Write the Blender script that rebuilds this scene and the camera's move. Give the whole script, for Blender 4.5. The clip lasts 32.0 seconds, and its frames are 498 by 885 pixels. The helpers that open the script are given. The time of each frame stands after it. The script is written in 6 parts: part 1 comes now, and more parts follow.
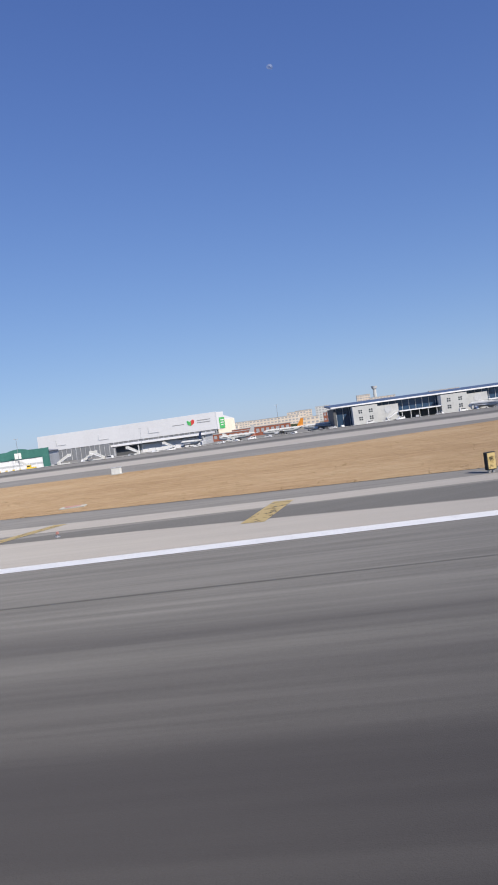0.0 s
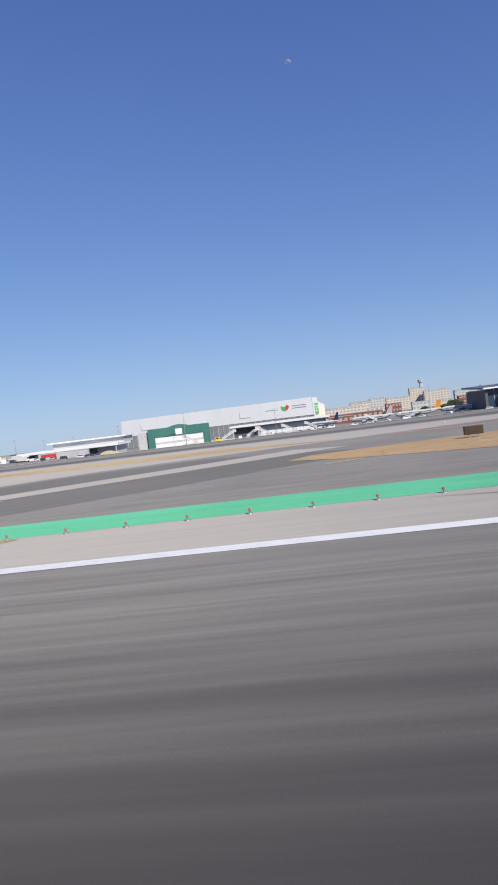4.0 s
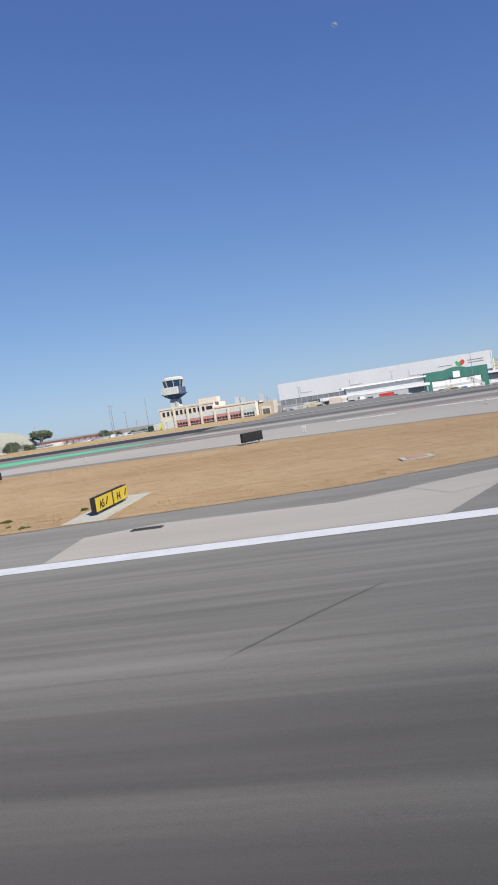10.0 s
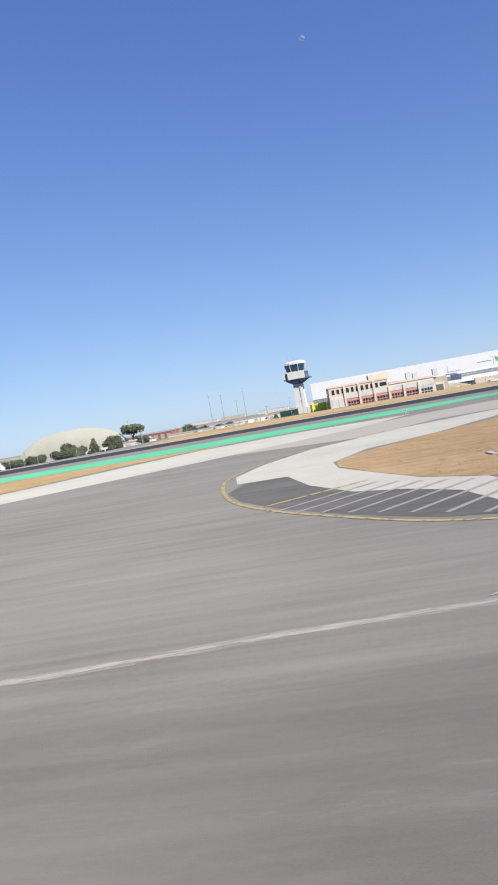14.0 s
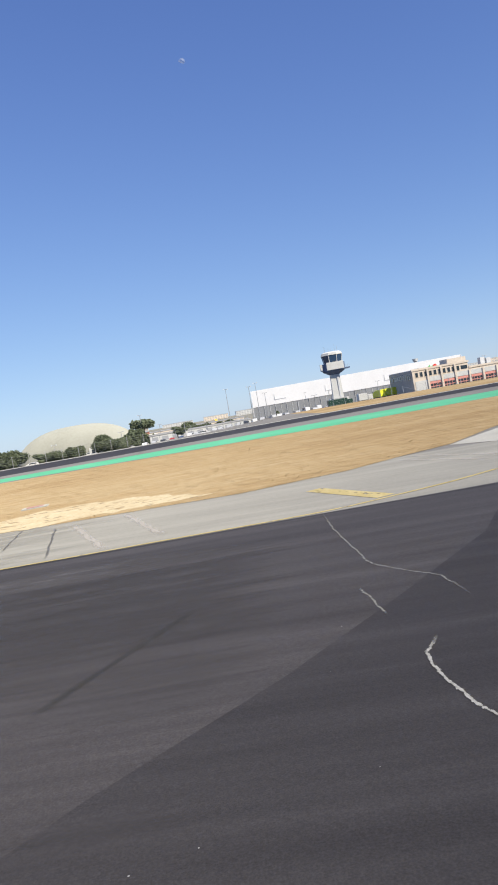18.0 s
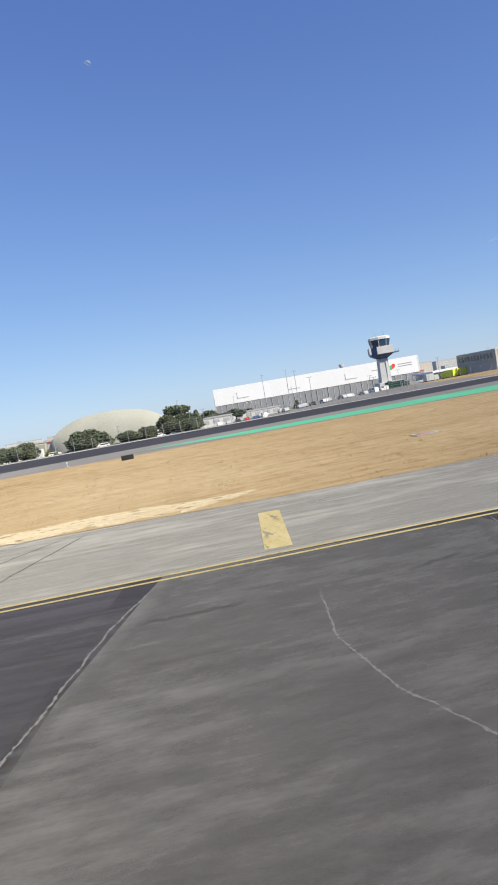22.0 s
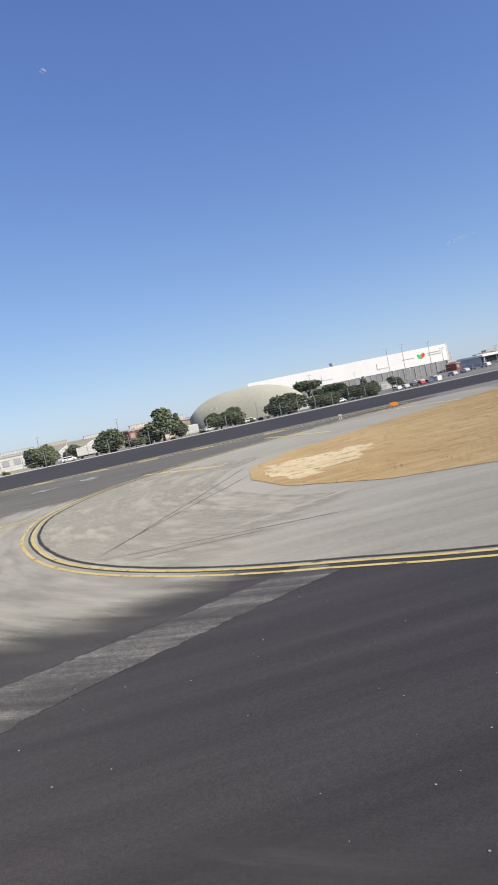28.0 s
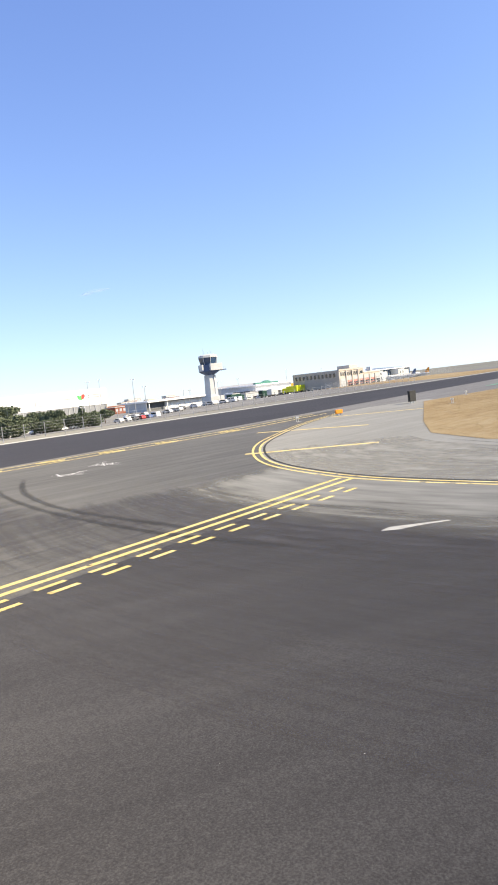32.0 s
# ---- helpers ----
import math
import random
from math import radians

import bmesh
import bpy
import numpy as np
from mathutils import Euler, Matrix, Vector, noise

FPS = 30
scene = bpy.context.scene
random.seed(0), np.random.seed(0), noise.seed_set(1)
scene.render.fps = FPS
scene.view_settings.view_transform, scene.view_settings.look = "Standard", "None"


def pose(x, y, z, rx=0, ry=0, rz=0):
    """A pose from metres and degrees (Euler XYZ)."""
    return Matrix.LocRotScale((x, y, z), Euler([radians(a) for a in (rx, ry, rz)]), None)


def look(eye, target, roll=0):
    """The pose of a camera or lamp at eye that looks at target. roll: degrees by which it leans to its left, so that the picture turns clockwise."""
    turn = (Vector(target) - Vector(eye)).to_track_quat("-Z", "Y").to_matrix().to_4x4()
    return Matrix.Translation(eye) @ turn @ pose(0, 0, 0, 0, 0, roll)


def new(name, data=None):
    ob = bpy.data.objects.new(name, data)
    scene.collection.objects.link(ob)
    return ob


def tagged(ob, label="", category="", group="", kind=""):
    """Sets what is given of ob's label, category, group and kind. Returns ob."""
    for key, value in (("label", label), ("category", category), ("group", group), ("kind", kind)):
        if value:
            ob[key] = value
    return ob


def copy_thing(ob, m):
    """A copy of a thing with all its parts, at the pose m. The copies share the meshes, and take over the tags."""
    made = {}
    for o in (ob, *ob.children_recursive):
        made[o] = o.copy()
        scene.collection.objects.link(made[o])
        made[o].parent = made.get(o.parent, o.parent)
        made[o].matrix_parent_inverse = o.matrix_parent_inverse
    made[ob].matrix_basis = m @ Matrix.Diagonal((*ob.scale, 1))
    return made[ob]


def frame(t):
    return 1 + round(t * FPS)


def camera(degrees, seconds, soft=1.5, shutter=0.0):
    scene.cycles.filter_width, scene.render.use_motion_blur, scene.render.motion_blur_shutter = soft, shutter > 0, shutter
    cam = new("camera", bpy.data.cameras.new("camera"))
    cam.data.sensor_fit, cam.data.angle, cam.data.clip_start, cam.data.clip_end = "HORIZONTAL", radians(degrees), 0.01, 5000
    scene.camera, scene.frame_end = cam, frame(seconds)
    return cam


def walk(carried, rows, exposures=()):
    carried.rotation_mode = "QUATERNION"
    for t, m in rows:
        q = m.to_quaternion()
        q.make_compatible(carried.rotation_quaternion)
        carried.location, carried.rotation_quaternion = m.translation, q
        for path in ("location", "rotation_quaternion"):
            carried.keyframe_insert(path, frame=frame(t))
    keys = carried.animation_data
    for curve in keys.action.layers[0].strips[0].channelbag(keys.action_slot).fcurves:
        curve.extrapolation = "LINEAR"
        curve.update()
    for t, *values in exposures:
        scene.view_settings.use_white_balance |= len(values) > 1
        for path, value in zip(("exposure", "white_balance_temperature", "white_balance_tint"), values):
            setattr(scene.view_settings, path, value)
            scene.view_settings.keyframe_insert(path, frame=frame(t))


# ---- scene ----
import itertools
EYE = 4.0   # height of the cabin window over the runway
PATH = [
    (0, 0.00, 3.57, 88.21, 7.76, 5.34),
    (0.5, -11.00, 3.74, 88.04, 8.43, 3.70),
    (1, -22.11, 3.86, 88.19, 7.70, 4.49),
    (1.5, -33.15, 3.95, 88.12, 7.32, 6.29),
    (2, -44.19, 4.03, 88.28, 6.82, 6.35),
    (2.5, -55.18, 4.16, 88.09, 7.53, 5.96),
    (3, -66.08, 4.29, 87.94, 6.93, 5.26),
    (3.5, -76.87, 4.43, 88.04, 6.84, 5.34),
    (5.5, -118.64, 5.23, 87.67, 7.85, 4.74),
    (6, -128.55, 5.36, 87.58, 8.22, 7.94),
    (6.5, -138.15, 5.47, 87.64, 8.99, 8.25),
    (7, -147.85, 5.59, 87.21, 8.91, 7.85),
    (7.5, -157.75, 5.68, 87.31, 9.35, 11.11),
    (8, -167.81, 5.77, 87.08, 9.08, 9.86),
    (8.5, -177.97, 5.95, 86.95, 8.91, 9.01),
    (9, -188.15, 6.18, 87.24, 10.45, 9.58),
    (9.5, -198.35, 6.37, 86.51, 8.84, 9.50),
    (10, -208.31, 6.66, 86.64, 8.85, 8.21),
    (10.5, -217.89, 7.09, 86.31, 9.10, 7.85),
    (11, -227.03, 7.65, 86.83, 9.23, 8.48),
    (11.5, -235.77, 8.38, 86.89, 10.43, 7.91),
    (12, -244.09, 9.24, 86.73, 10.27, 6.00),
    (12.5, -251.96, 10.22, 86.88, 10.17, 5.44),
    (13, -259.34, 11.18, 86.89, 10.59, 6.08),
    (13.5, -266.19, 11.96, 87.26, 8.63, 5.38),
    (14, -273.44, 12.69, 87.14, 9.93, 5.27),
    (14.5, -281.02, 13.39, 87.38, 10.84, 5.26),
    (16.5, -313.96, 16.02, 86.79, 8.78, -2.62),
    (17, -322.10, 16.83, 86.78, 9.29, -3.94),
    (17.5, -330.13, 17.71, 86.95, 10.54, -3.89),
    (18, -337.99, 18.68, 86.90, 9.90, -5.63),
    (18.5, -345.67, 19.77, 86.50, 8.77, -5.50),
    (19, -353.27, 20.97, 86.77, 9.12, -7.25),
    (19.5, -360.63, 22.31, 86.90, 10.14, -6.80),
    (20, -367.82, 23.78, 86.48, 9.22, -9.97),
    (20.5, -374.90, 25.35, 86.65, 10.56, -9.99),
    (21, -381.90, 27.00, 86.56, 9.81, -12.67),
    (21.5, -388.89, 28.73, 86.37, 9.97, -13.36),
    (22, -395.90, 30.54, 86.24, 9.82, -14.13),
    (23, -410.08, 34.38, 85.88, 9.60, -14.88),
    (23.5, -416.90, 36.19, 85.67, 7.99, -15.27),
    (24, -423.62, 37.81, 85.56, 7.57, -12.46),
    (24.5, -430.31, 39.18, 85.71, 9.23, -13.01),
    (25, -436.84, 40.40, 85.23, 8.32, -12.63),
    (25.5, -443.03, 41.54, 85.68, 9.84, -12.32),
    (27.5, -464.56, 46.20, 85.90, 10.76, -14.10),
    (28, -469.00, 48.03, 86.21, 11.57, -17.93),
    (28.5, -472.90, 50.20, 86.07, 10.75, -18.95),
    (29, -476.64, 52.64, 85.87, 11.16, -23.15),
    (29.5, -479.91, 55.19, 85.87, 10.11, -26.12),
    (30, -483.08, 57.91, 86.37, 10.72, -29.55),
    (30.5, -485.57, 60.69, 86.32, 10.97, -35.32),
    (31, -488.07, 63.88, 86.32, 9.77, -40.07),
    (31.5, -489.94, 67.14, 84.57, 7.28, -43.64),
    (32, -491.42, 70.83, 85.17, 6.22, -48.97),
]
cam = camera(40.2, 32.0, soft=1.9)
walk(cam, [(t, pose(x, y, EYE, rx, ry, rz)) for t, x, y, rx, ry, rz in PATH],
     exposures=[(0, 0.05, 6250, 9), (3, 0.05, 6250, 9), (6, 0.14, 6300, 8), (7, 0.22, 6350, 7), (9, 0.18, 6350, 5), (10, 0.00, 6250, 6), (12, 0.05, 6250, 7), (13, 0.08, 6300, 7), (14, 0.36, 6400, 7), (17, 0.48, 6550, 6),
                (18, 0.42, 6650, 6), (19, 0.62, 6700, 6), (20, 0.42, 6700, 6), (21, 0.52, 6750, 6), (22, 0.40, 6600, 5), (23, 0.48, 6650, 5), (24, 0.36, 6500, 5), (25, 0.24, 6400, 5), (28, 0.40, 6800, 6),
                (29, 0.84, 7150, 6), (30, 1.13, 7400, 6), (31, 1.18, 7500, 6), (32, 1.28, 7650, 5)])

# ---- sky and sun ----
SUN_DIR = Vector((0.56, -0.75, 0.68)).normalized()
world = bpy.data.worlds.new("sky")
scene.world = world
world.use_nodes = True
wn = world.node_tree
sky = wn.nodes.new("ShaderNodeTexSky")
sky.sky_type = "NISHITA"
sky.sun_disc = False
sky.sun_elevation = math.asin(SUN_DIR.z)
sky.sun_rotation = math.atan2(SUN_DIR.x, SUN_DIR.y)
sky.altitude = 100
sky.air_density, sky.dust_density, sky.ozone_density = 0.8, 0.1, 2.0
tint = wn.nodes.new("ShaderNodeMix")
tint.data_type, tint.blend_type = "RGBA", "MULTIPLY"
tint.inputs[0].default_value = 1.0
tint.inputs[7].default_value = (.90, 1.03, 1.92, 1)   # the clear deep blue of a dry summer day
wn.links.new(sky.outputs[0], tint.inputs[6])
# dry air: the brightness levels off softly towards the horizon, c * K / (c + K)
LEVEL = (6.6, 8.5, 9.2)
steps = []
for op in ("MULTIPLY", "ADD", "DIVIDE"):
    node = wn.nodes.new("ShaderNodeVectorMath")
    node.operation = op
    steps.append(node)
for node in steps[:2]:
    wn.links.new(tint.outputs[2], node.inputs[0])
    node.inputs[1].default_value = LEVEL
wn.links.new(steps[0].outputs[0], steps[2].inputs[0])
wn.links.new(steps[1].outputs[0], steps[2].inputs[1])
wn.links.new(steps[2].outputs[0], wn.nodes["Background"].inputs[0])
wn.nodes["Background"].inputs[1].default_value = 0.12
sun = new("sun", bpy.data.lights.new("sun", "SUN"))
sun.data.energy, sun.data.angle, sun.data.color = 5.0, radians(0.55), (1.0, 0.90, 0.78)
sun.matrix_world = look(SUN_DIR * 800, (0, 0, 0))


# ---- materials ----
def surface(name, colours, coarse=0.5, fine=8.0, stretch=(1, 1, 1), rough=0.85, metal=0.0, bump=0.0, bump_scale=20.0,
            mixing=0.5, spec=0.2, wide=0.0, turn=0.0, per_piece=0.0, wear=0.0, wear_scale=2.5, streak=0.0, streaks=(.12, 5.0), grit=0.0, spread=0.28):
    """A surface of two or three colours blended by a coarse and a fine noise in the object's metres."""
    m = bpy.data.materials.new(name)
    m.use_nodes = True
    nt = m.node_tree
    b = nt.nodes["Principled BSDF"]
    b.inputs["Roughness"].default_value, b.inputs["Metallic"].default_value = rough, metal
    b.inputs["Specular IOR Level"].default_value = spec
    tc = nt.nodes.new("ShaderNodeTexCoord")
    mp = nt.nodes.new("ShaderNodeMapping")
    mp.vector_type = "TEXTURE"
    mp.inputs["Scale"].default_value = [1 / v for v in stretch]
    mp.inputs["Rotation"].default_value = (0, 0, radians(turn))
    nt.links.new(tc.outputs["Object"], mp.inputs[0])
    if rough >= .75:
        b.inputs["Diffuse Roughness"].default_value = 1.0   # dusty, grainy surfaces

    def blended(v, w, share):
        m2 = nt.nodes.new("ShaderNodeMix")
        m2.inputs[0].default_value = share
        nt.links.new(v, m2.inputs[2])
        nt.links.new(w, m2.inputs[3])
        return m2.outputs[0]

    def noise_at(scale, detail, vec):
        n = nt.nodes.new("ShaderNodeTexNoise")
        n.inputs["Scale"].default_value, n.inputs["Detail"].default_value = scale, detail
        n.inputs["Roughness"].default_value = 0.6
        nt.links.new(vec, n.inputs["Vector"])
        return n.outputs[0]

    a = noise_at(coarse, 5, mp.outputs[0])
    c = noise_at(fine, 3, tc.outputs["Object"])
    mx = nt.nodes.new("ShaderNodeMix")
    mx.inputs[0].default_value = mixing
    nt.links.new(a, mx.inputs[2])
    nt.links.new(c, mx.inputs[3])
    value = mx.outputs[0]
    if wide:
        value = blended(value, noise_at(wide, 3, tc.outputs["Object"]), .4)
    if streak:
        # narrow drawn-out streaks
        ms_ = nt.nodes.new("ShaderNodeMapping")
        ms_.vector_type = "TEXTURE"
        ms_.inputs["Scale"].default_value = (1 / streaks[0], 1 / streaks[1], 1)
        ms_.inputs["Rotation"].default_value = (0, 0, radians(turn))
        nt.links.new(tc.outputs["Object"], ms_.inputs[0])
        value = blended(value, noise_at(1.0, 6, ms_.outputs[0]), streak)
    if grit:
        value = blended(value, noise_at(38, 3, tc.outputs["Object"]), grit)
    ramp = nt.nodes.new("ShaderNodeValToRGB")
    e = ramp.color_ramp.elements
    n = len(colours)
    while len(e) < n:
        e.new(0.5)
    for i, col in enumerate(colours):
        e[i].position = .5 - spread / 2 + spread * i / max(1, n - 1)
        e[i].color = (*col, 1)
    nt.links.new(value, ramp.inputs[0])
    colour = ramp.outputs[0]
    if per_piece:
        info = nt.nodes.new("ShaderNodeObjectInfo")
        hs = nt.nodes.new("ShaderNodeHueSaturation")
        mr = nt.nodes.new("ShaderNodeMapRange")
        mr.inputs[3].default_value, mr.inputs[4].default_value = 1 - per_piece, 1 + per_piece
        nt.links.new(info.outputs["Random"], mr.inputs[0])
        nt.links.new(mr.outputs[0], hs.inputs["Value"])
        nt.links.new(colour, hs.inputs["Color"])
        colour = hs.outputs[0]
    nt.links.new(colour, b.inputs["Base Color"])
    if bump:
        f = noise_at(bump_scale, 4, tc.outputs["Object"])
        bp = nt.nodes.new("ShaderNodeBump")
        bp.inputs["Strength"].default_value = bump
        bp.inputs["Distance"].default_value = 0.03
        nt.links.new(f, bp.inputs["Height"])
        nt.links.new(bp.outputs[0], b.inputs["Normal"])
    if wear:
        # worn through to what lies below, in flakes
        w1 = noise_at(wear_scale, 6, mp.outputs[0])
        mr = nt.nodes.new("ShaderNodeMapRange")
        mr.inputs[1].default_value, mr.inputs[2].default_value = .30 + .25 * wear, .42 + .30 * wear
        nt.links.new(w1, mr.inputs[0])
        tr = nt.nodes.new("ShaderNodeBsdfTransparent")
        ms = nt.nodes.new("ShaderNodeMixShader")
        nt.links.new(mr.outputs[0], ms.inputs[0])
        nt.links.new(tr.outputs[0], ms.inputs[1])
        nt.links.new(b.outputs[0], ms.inputs[2])
        nt.links.new(ms.outputs[0], nt.nodes["Material Output"].inputs["Surface"])
    return m


def g(v, warm=0.0):
    return (v * (1 + warm * .75), v * 1.02, v * (1.0 - warm * .6)) if warm > 0 else (v * (1 + warm), v, v * (1 - warm))


def gy(v, warm=0.0):
    """A yellowish grey."""
    return (v * (1 + warm * .45), v * (1.02 + warm * .1), v * (1.0 - warm * .6))


ASPHALT2 = surface("dark_runway_asphalt", [g(0.099, .07), g(0.142, .07), g(0.178, .07)], coarse=0.7, fine=9, stretch=(.03, 1.0, 1), bump=.3, bump_scale=45, wide=.02, mixing=.3, streak=.45, streaks=(.10, 2.6), grit=.28, spread=.2)
ASPHALT = surface("worn_runway_asphalt", [g(0.118, .08), g(0.166, .08), g(0.202, .08)], coarse=0.5, fine=7, stretch=(.12, .8, 1), bump=.3, bump_scale=45, wide=.08, mixing=.3, streak=.4, streaks=(.16, 1.9), grit=.28, spread=.2)
SHOULDER = surface("pale_shoulder_asphalt", [g(0.235, .11), g(0.283, .11), g(0.317, .11)], coarse=0.8, fine=10, stretch=(.12, .8, 1), bump=.4, bump_scale=25, wide=.05, streak=.3, streaks=(.1, 2.0), grit=.2)
DARK = surface("fresh_dark_asphalt", [(0.024, 0.0228, 0.0252), (0.0352, 0.0336, 0.0368), (0.0512, 0.0488, 0.0528)], coarse=.9, fine=12, stretch=(.07, .9, 1), bump=.15, bump_scale=45, wide=.04, turn=-7, streak=.4, streaks=(.07, 1.3), grit=.3, spread=.2)
MID = surface("taxiway_asphalt", [g(0.0562, .06), g(0.0938, .06), g(0.143, .06)], coarse=.8, fine=12, stretch=(.08, .8, 1), bump=.3, bump_scale=45, wide=.04, turn=-8, streak=.4, streaks=(.16, 1.6), grit=.3, spread=.22)
EXIT = surface("worn_exit_asphalt", [g(0.0875, .07), g(0.115, .07), g(0.143, .07)], coarse=.8, fine=10, stretch=(.08, .8, 1), bump=.25, bump_scale=45, wide=.04, turn=25, streak=.3, grit=.2)
PATCHY = surface("scuffed_old_asphalt", [(0.033, 0.0315, 0.033), (0.072, 0.0705, 0.0705), (0.2, 0.198, 0.192)], coarse=.6, fine=4, stretch=(.22, 1.1, 1), bump=.4, bump_scale=30, wide=.3, turn=-14, streak=.36, streaks=(.12, 1.3), grit=.3, spread=.28, mixing=.5)
SEAMWORN = surface("striped_worn_asphalt", [(0.03, 0.0288, 0.03), (0.066, 0.0645, 0.0645), (0.23, 0.227, 0.22)], coarse=.5, fine=5, stretch=(.2, 1.4, 1), bump=.4, bump_scale=30, wide=.25, turn=-35, streak=.5, streaks=(.14, 2.6), grit=.3, spread=.26, mixing=.45)
PALE = surface("pale_worn_shoulder", [gy(0.182, .14), gy(0.241, .14), gy(0.294, .14)], coarse=.35, fine=6, stretch=(.3, .8, 1), bump=.4, bump_scale=15, wide=.06, turn=-8, streak=.35, streaks=(.09, 1.1), grit=.2, spread=.22)
CONCRETE = surface("concrete", [gy(0.296, .12), gy(0.355, .12), gy(0.4, .12)], coarse=.4, fine=5, bump=.4, bump_scale=12, wide=.07)
GRASS = surface("dry_grass", [(0.2, 0.128, 0.063), (0.332, 0.244, 0.131), (0.415, 0.334, 0.206)], coarse=.10, fine=1.2, stretch=(.25, 1.0, 1), bump=.8, bump_scale=7, wide=.035, rough=.95, spec=.05, mixing=.3, streak=.35, streaks=(.35, 1.4), grit=.25, spread=.22)
BROWNGRASS = surface("brown_dry_grass", [(0.185, 0.118, 0.067), (0.312, 0.22, 0.13), (0.395, 0.306, 0.2)], coarse=.10, fine=1.2, stretch=(.3, 1.0, 1), bump=.8, bump_scale=7, wide=.035, rough=.95, spec=.05, mixing=.35, streak=.32, streaks=(.35, 1.4), grit=.3, spread=.26)
BLADES = surface("dry_grass_blades", [(0.29, 0.205, 0.108), (0.35, 0.26, 0.145), (0.405, 0.318, 0.19)], coarse=.2, fine=1.0, rough=.95, spec=.05, wide=.06)
SAND = surface("bare_pale_sand", [(0.37, 0.293, 0.175), (0.45, 0.375, 0.24), (0.52, 0.45, 0.31)], coarse=.5, fine=4, bump=.8, bump_scale=6, rough=.95, wear=.06, wear_scale=1.6, stretch=(.7, 1.0, 1), turn=-8)
# greyed and paled so the colour carries the haze of the far land
FIELD = surface("hazy_dry_field", [(0.158, 0.151, 0.122), (0.209, 0.202, 0.169), (0.245, 0.238, 0.205)], coarse=.02, fine=.2, wide=.004, rough=.95, spec=.1)
APRON = surface("apron_concrete", [g(0.13, .06), g(0.166, .06), g(0.209, .07)], coarse=.06, fine=.8, stretch=(.25, 1, 1), wide=.02)
WHITE = surface("white_paint_marking", [g(0.694, .04), g(0.784, .04), g(0.829, .04)], coarse=1.5, fine=12, rough=.6)
YELLOW = surface("yellow_paint_marking", [(.47, .36, .12), (.57, .45, .17), (.62, .52, .26)], coarse=1.2, fine=9, rough=.65, stretch=(.6, .6, 1), wear=.02, wear_scale=3)
BARYEL = surface("worn_yellow_bar", [(.47, .37, .14), (.57, .46, .2), (.62, .53, .28)], coarse=1.2, fine=9, rough=.7, stretch=(1.6, .5, 1), wear=.04, wear_scale=1.6)
OLDYEL = surface("faded_yellow_marking", [(.40, .31, .14), (.50, .38, .17), (.55, .43, .22)], coarse=2, fine=9, rough=.7, wear=.12, wear_scale=2)
GREEN = surface("green_painted_asphalt", [(.075, .31, .17), (.095, .37, .21), (.13, .42, .26)], coarse=.6, fine=6, stretch=(.15, 1, 1), rough=.75, wide=.08)
REDP = surface("faded_red_marking", [(.33, .17, .15), (.38, .2, .18), (.36, .26, .24)], coarse=.5, fine=3, rough=.75)
BLOT = surface("white_crack_filler", [g(.3, .05), g(.42, .05), g(.5, .05)], coarse=4, fine=16, rough=.8, bump=.4, bump_scale=40)
SEAL = surface("pale_crack_filler", [g(.24, .03), g(.32, .03), g(.40, .03)], coarse=2, fine=10, rough=.7)
STREAKBAR = surface("faint_white_paint", [g(.26, .07), g(.33, .07), g(.38, .07)], coarse=1.2, fine=9, rough=.7)
WORN = surface("worn_dark_asphalt", [(0.0312, 0.0293, 0.0315), (0.0456, 0.0429, 0.046), (0.0669, 0.0631, 0.0661)], coarse=.9, fine=10, stretch=(.06, .9, 1), bump=.22, bump_scale=45, wide=.05, turn=-7, streak=.45, streaks=(.06, 1.2), grit=.3, spread=.2)
DARK2 = surface("greyed_dark_asphalt", [(.032, .0305, .033), (.050, .0475, .0515), (.079, .0755, .080)], coarse=.6, fine=10, stretch=(.09, .8, 1), bump=.2, bump_scale=45, wide=.07, turn=-9, streak=.45, streaks=(.08, 1.3), grit=.3, spread=.18)
WORN2 = surface("worn_crossing_asphalt", [(.029, .0275, .0285), (.042, .0405, .0415), (.064, .062, .0625)], coarse=.8, fine=9, stretch=(.1, .8, 1), bump=.3, bump_scale=45, wide=.07, turn=-30, streak=.3, streaks=(.09, 1.2), grit=.45, spread=.18)
JOINT = surface("dark_joint", [g(.055), g(.08), g(.11)], coarse=1, fine=8, rough=.8, wear=.12, wear_scale=2)
W_PANEL = surface("white_sheet_cladding", [g(.73), g(.765), g(.79)], coarse=.08, fine=.7, stretch=(1, 1, .3), rough=.5, spec=.3)
G_PANEL = surface("grey_ribbed_cladding", [g(.21, -.03), g(.26, -.03), g(.3, -.03)], coarse=.15, fine=1.2, stretch=(1, 1, .2), rough=.55, spec=.4)
LG_PANEL = surface("light_grey_cladding", [g(.42, -.02), g(.5, -.02), g(.56, -.02)], coarse=.15, fine=1.0, stretch=(1, 1, .2), rough=.55, spec=.4)
# dark grey lifted for haze; also paints shaded openings and an end wall
D_PANEL = surface("dark_cladding_and_shade", [g(.085, -.03), g(.11, -.03), g(.135, -.03)], coarse=.2, fine=1.2, rough=.6)
# dark green with some distance haze mixed into the colour
GRN_PANEL = surface("dark_green_cladding", [(.045, .15, .125), (.055, .175, .145), (.07, .2, .17)], coarse=.2, fine=1.2, stretch=(1, 1, .2), rough=.5)
TRUCKGREEN = surface("dark_green_enamel", [(.012, .035, .028), (.018, .048, .038), (.03, .065, .052)], coarse=.6, fine=5, rough=.4)
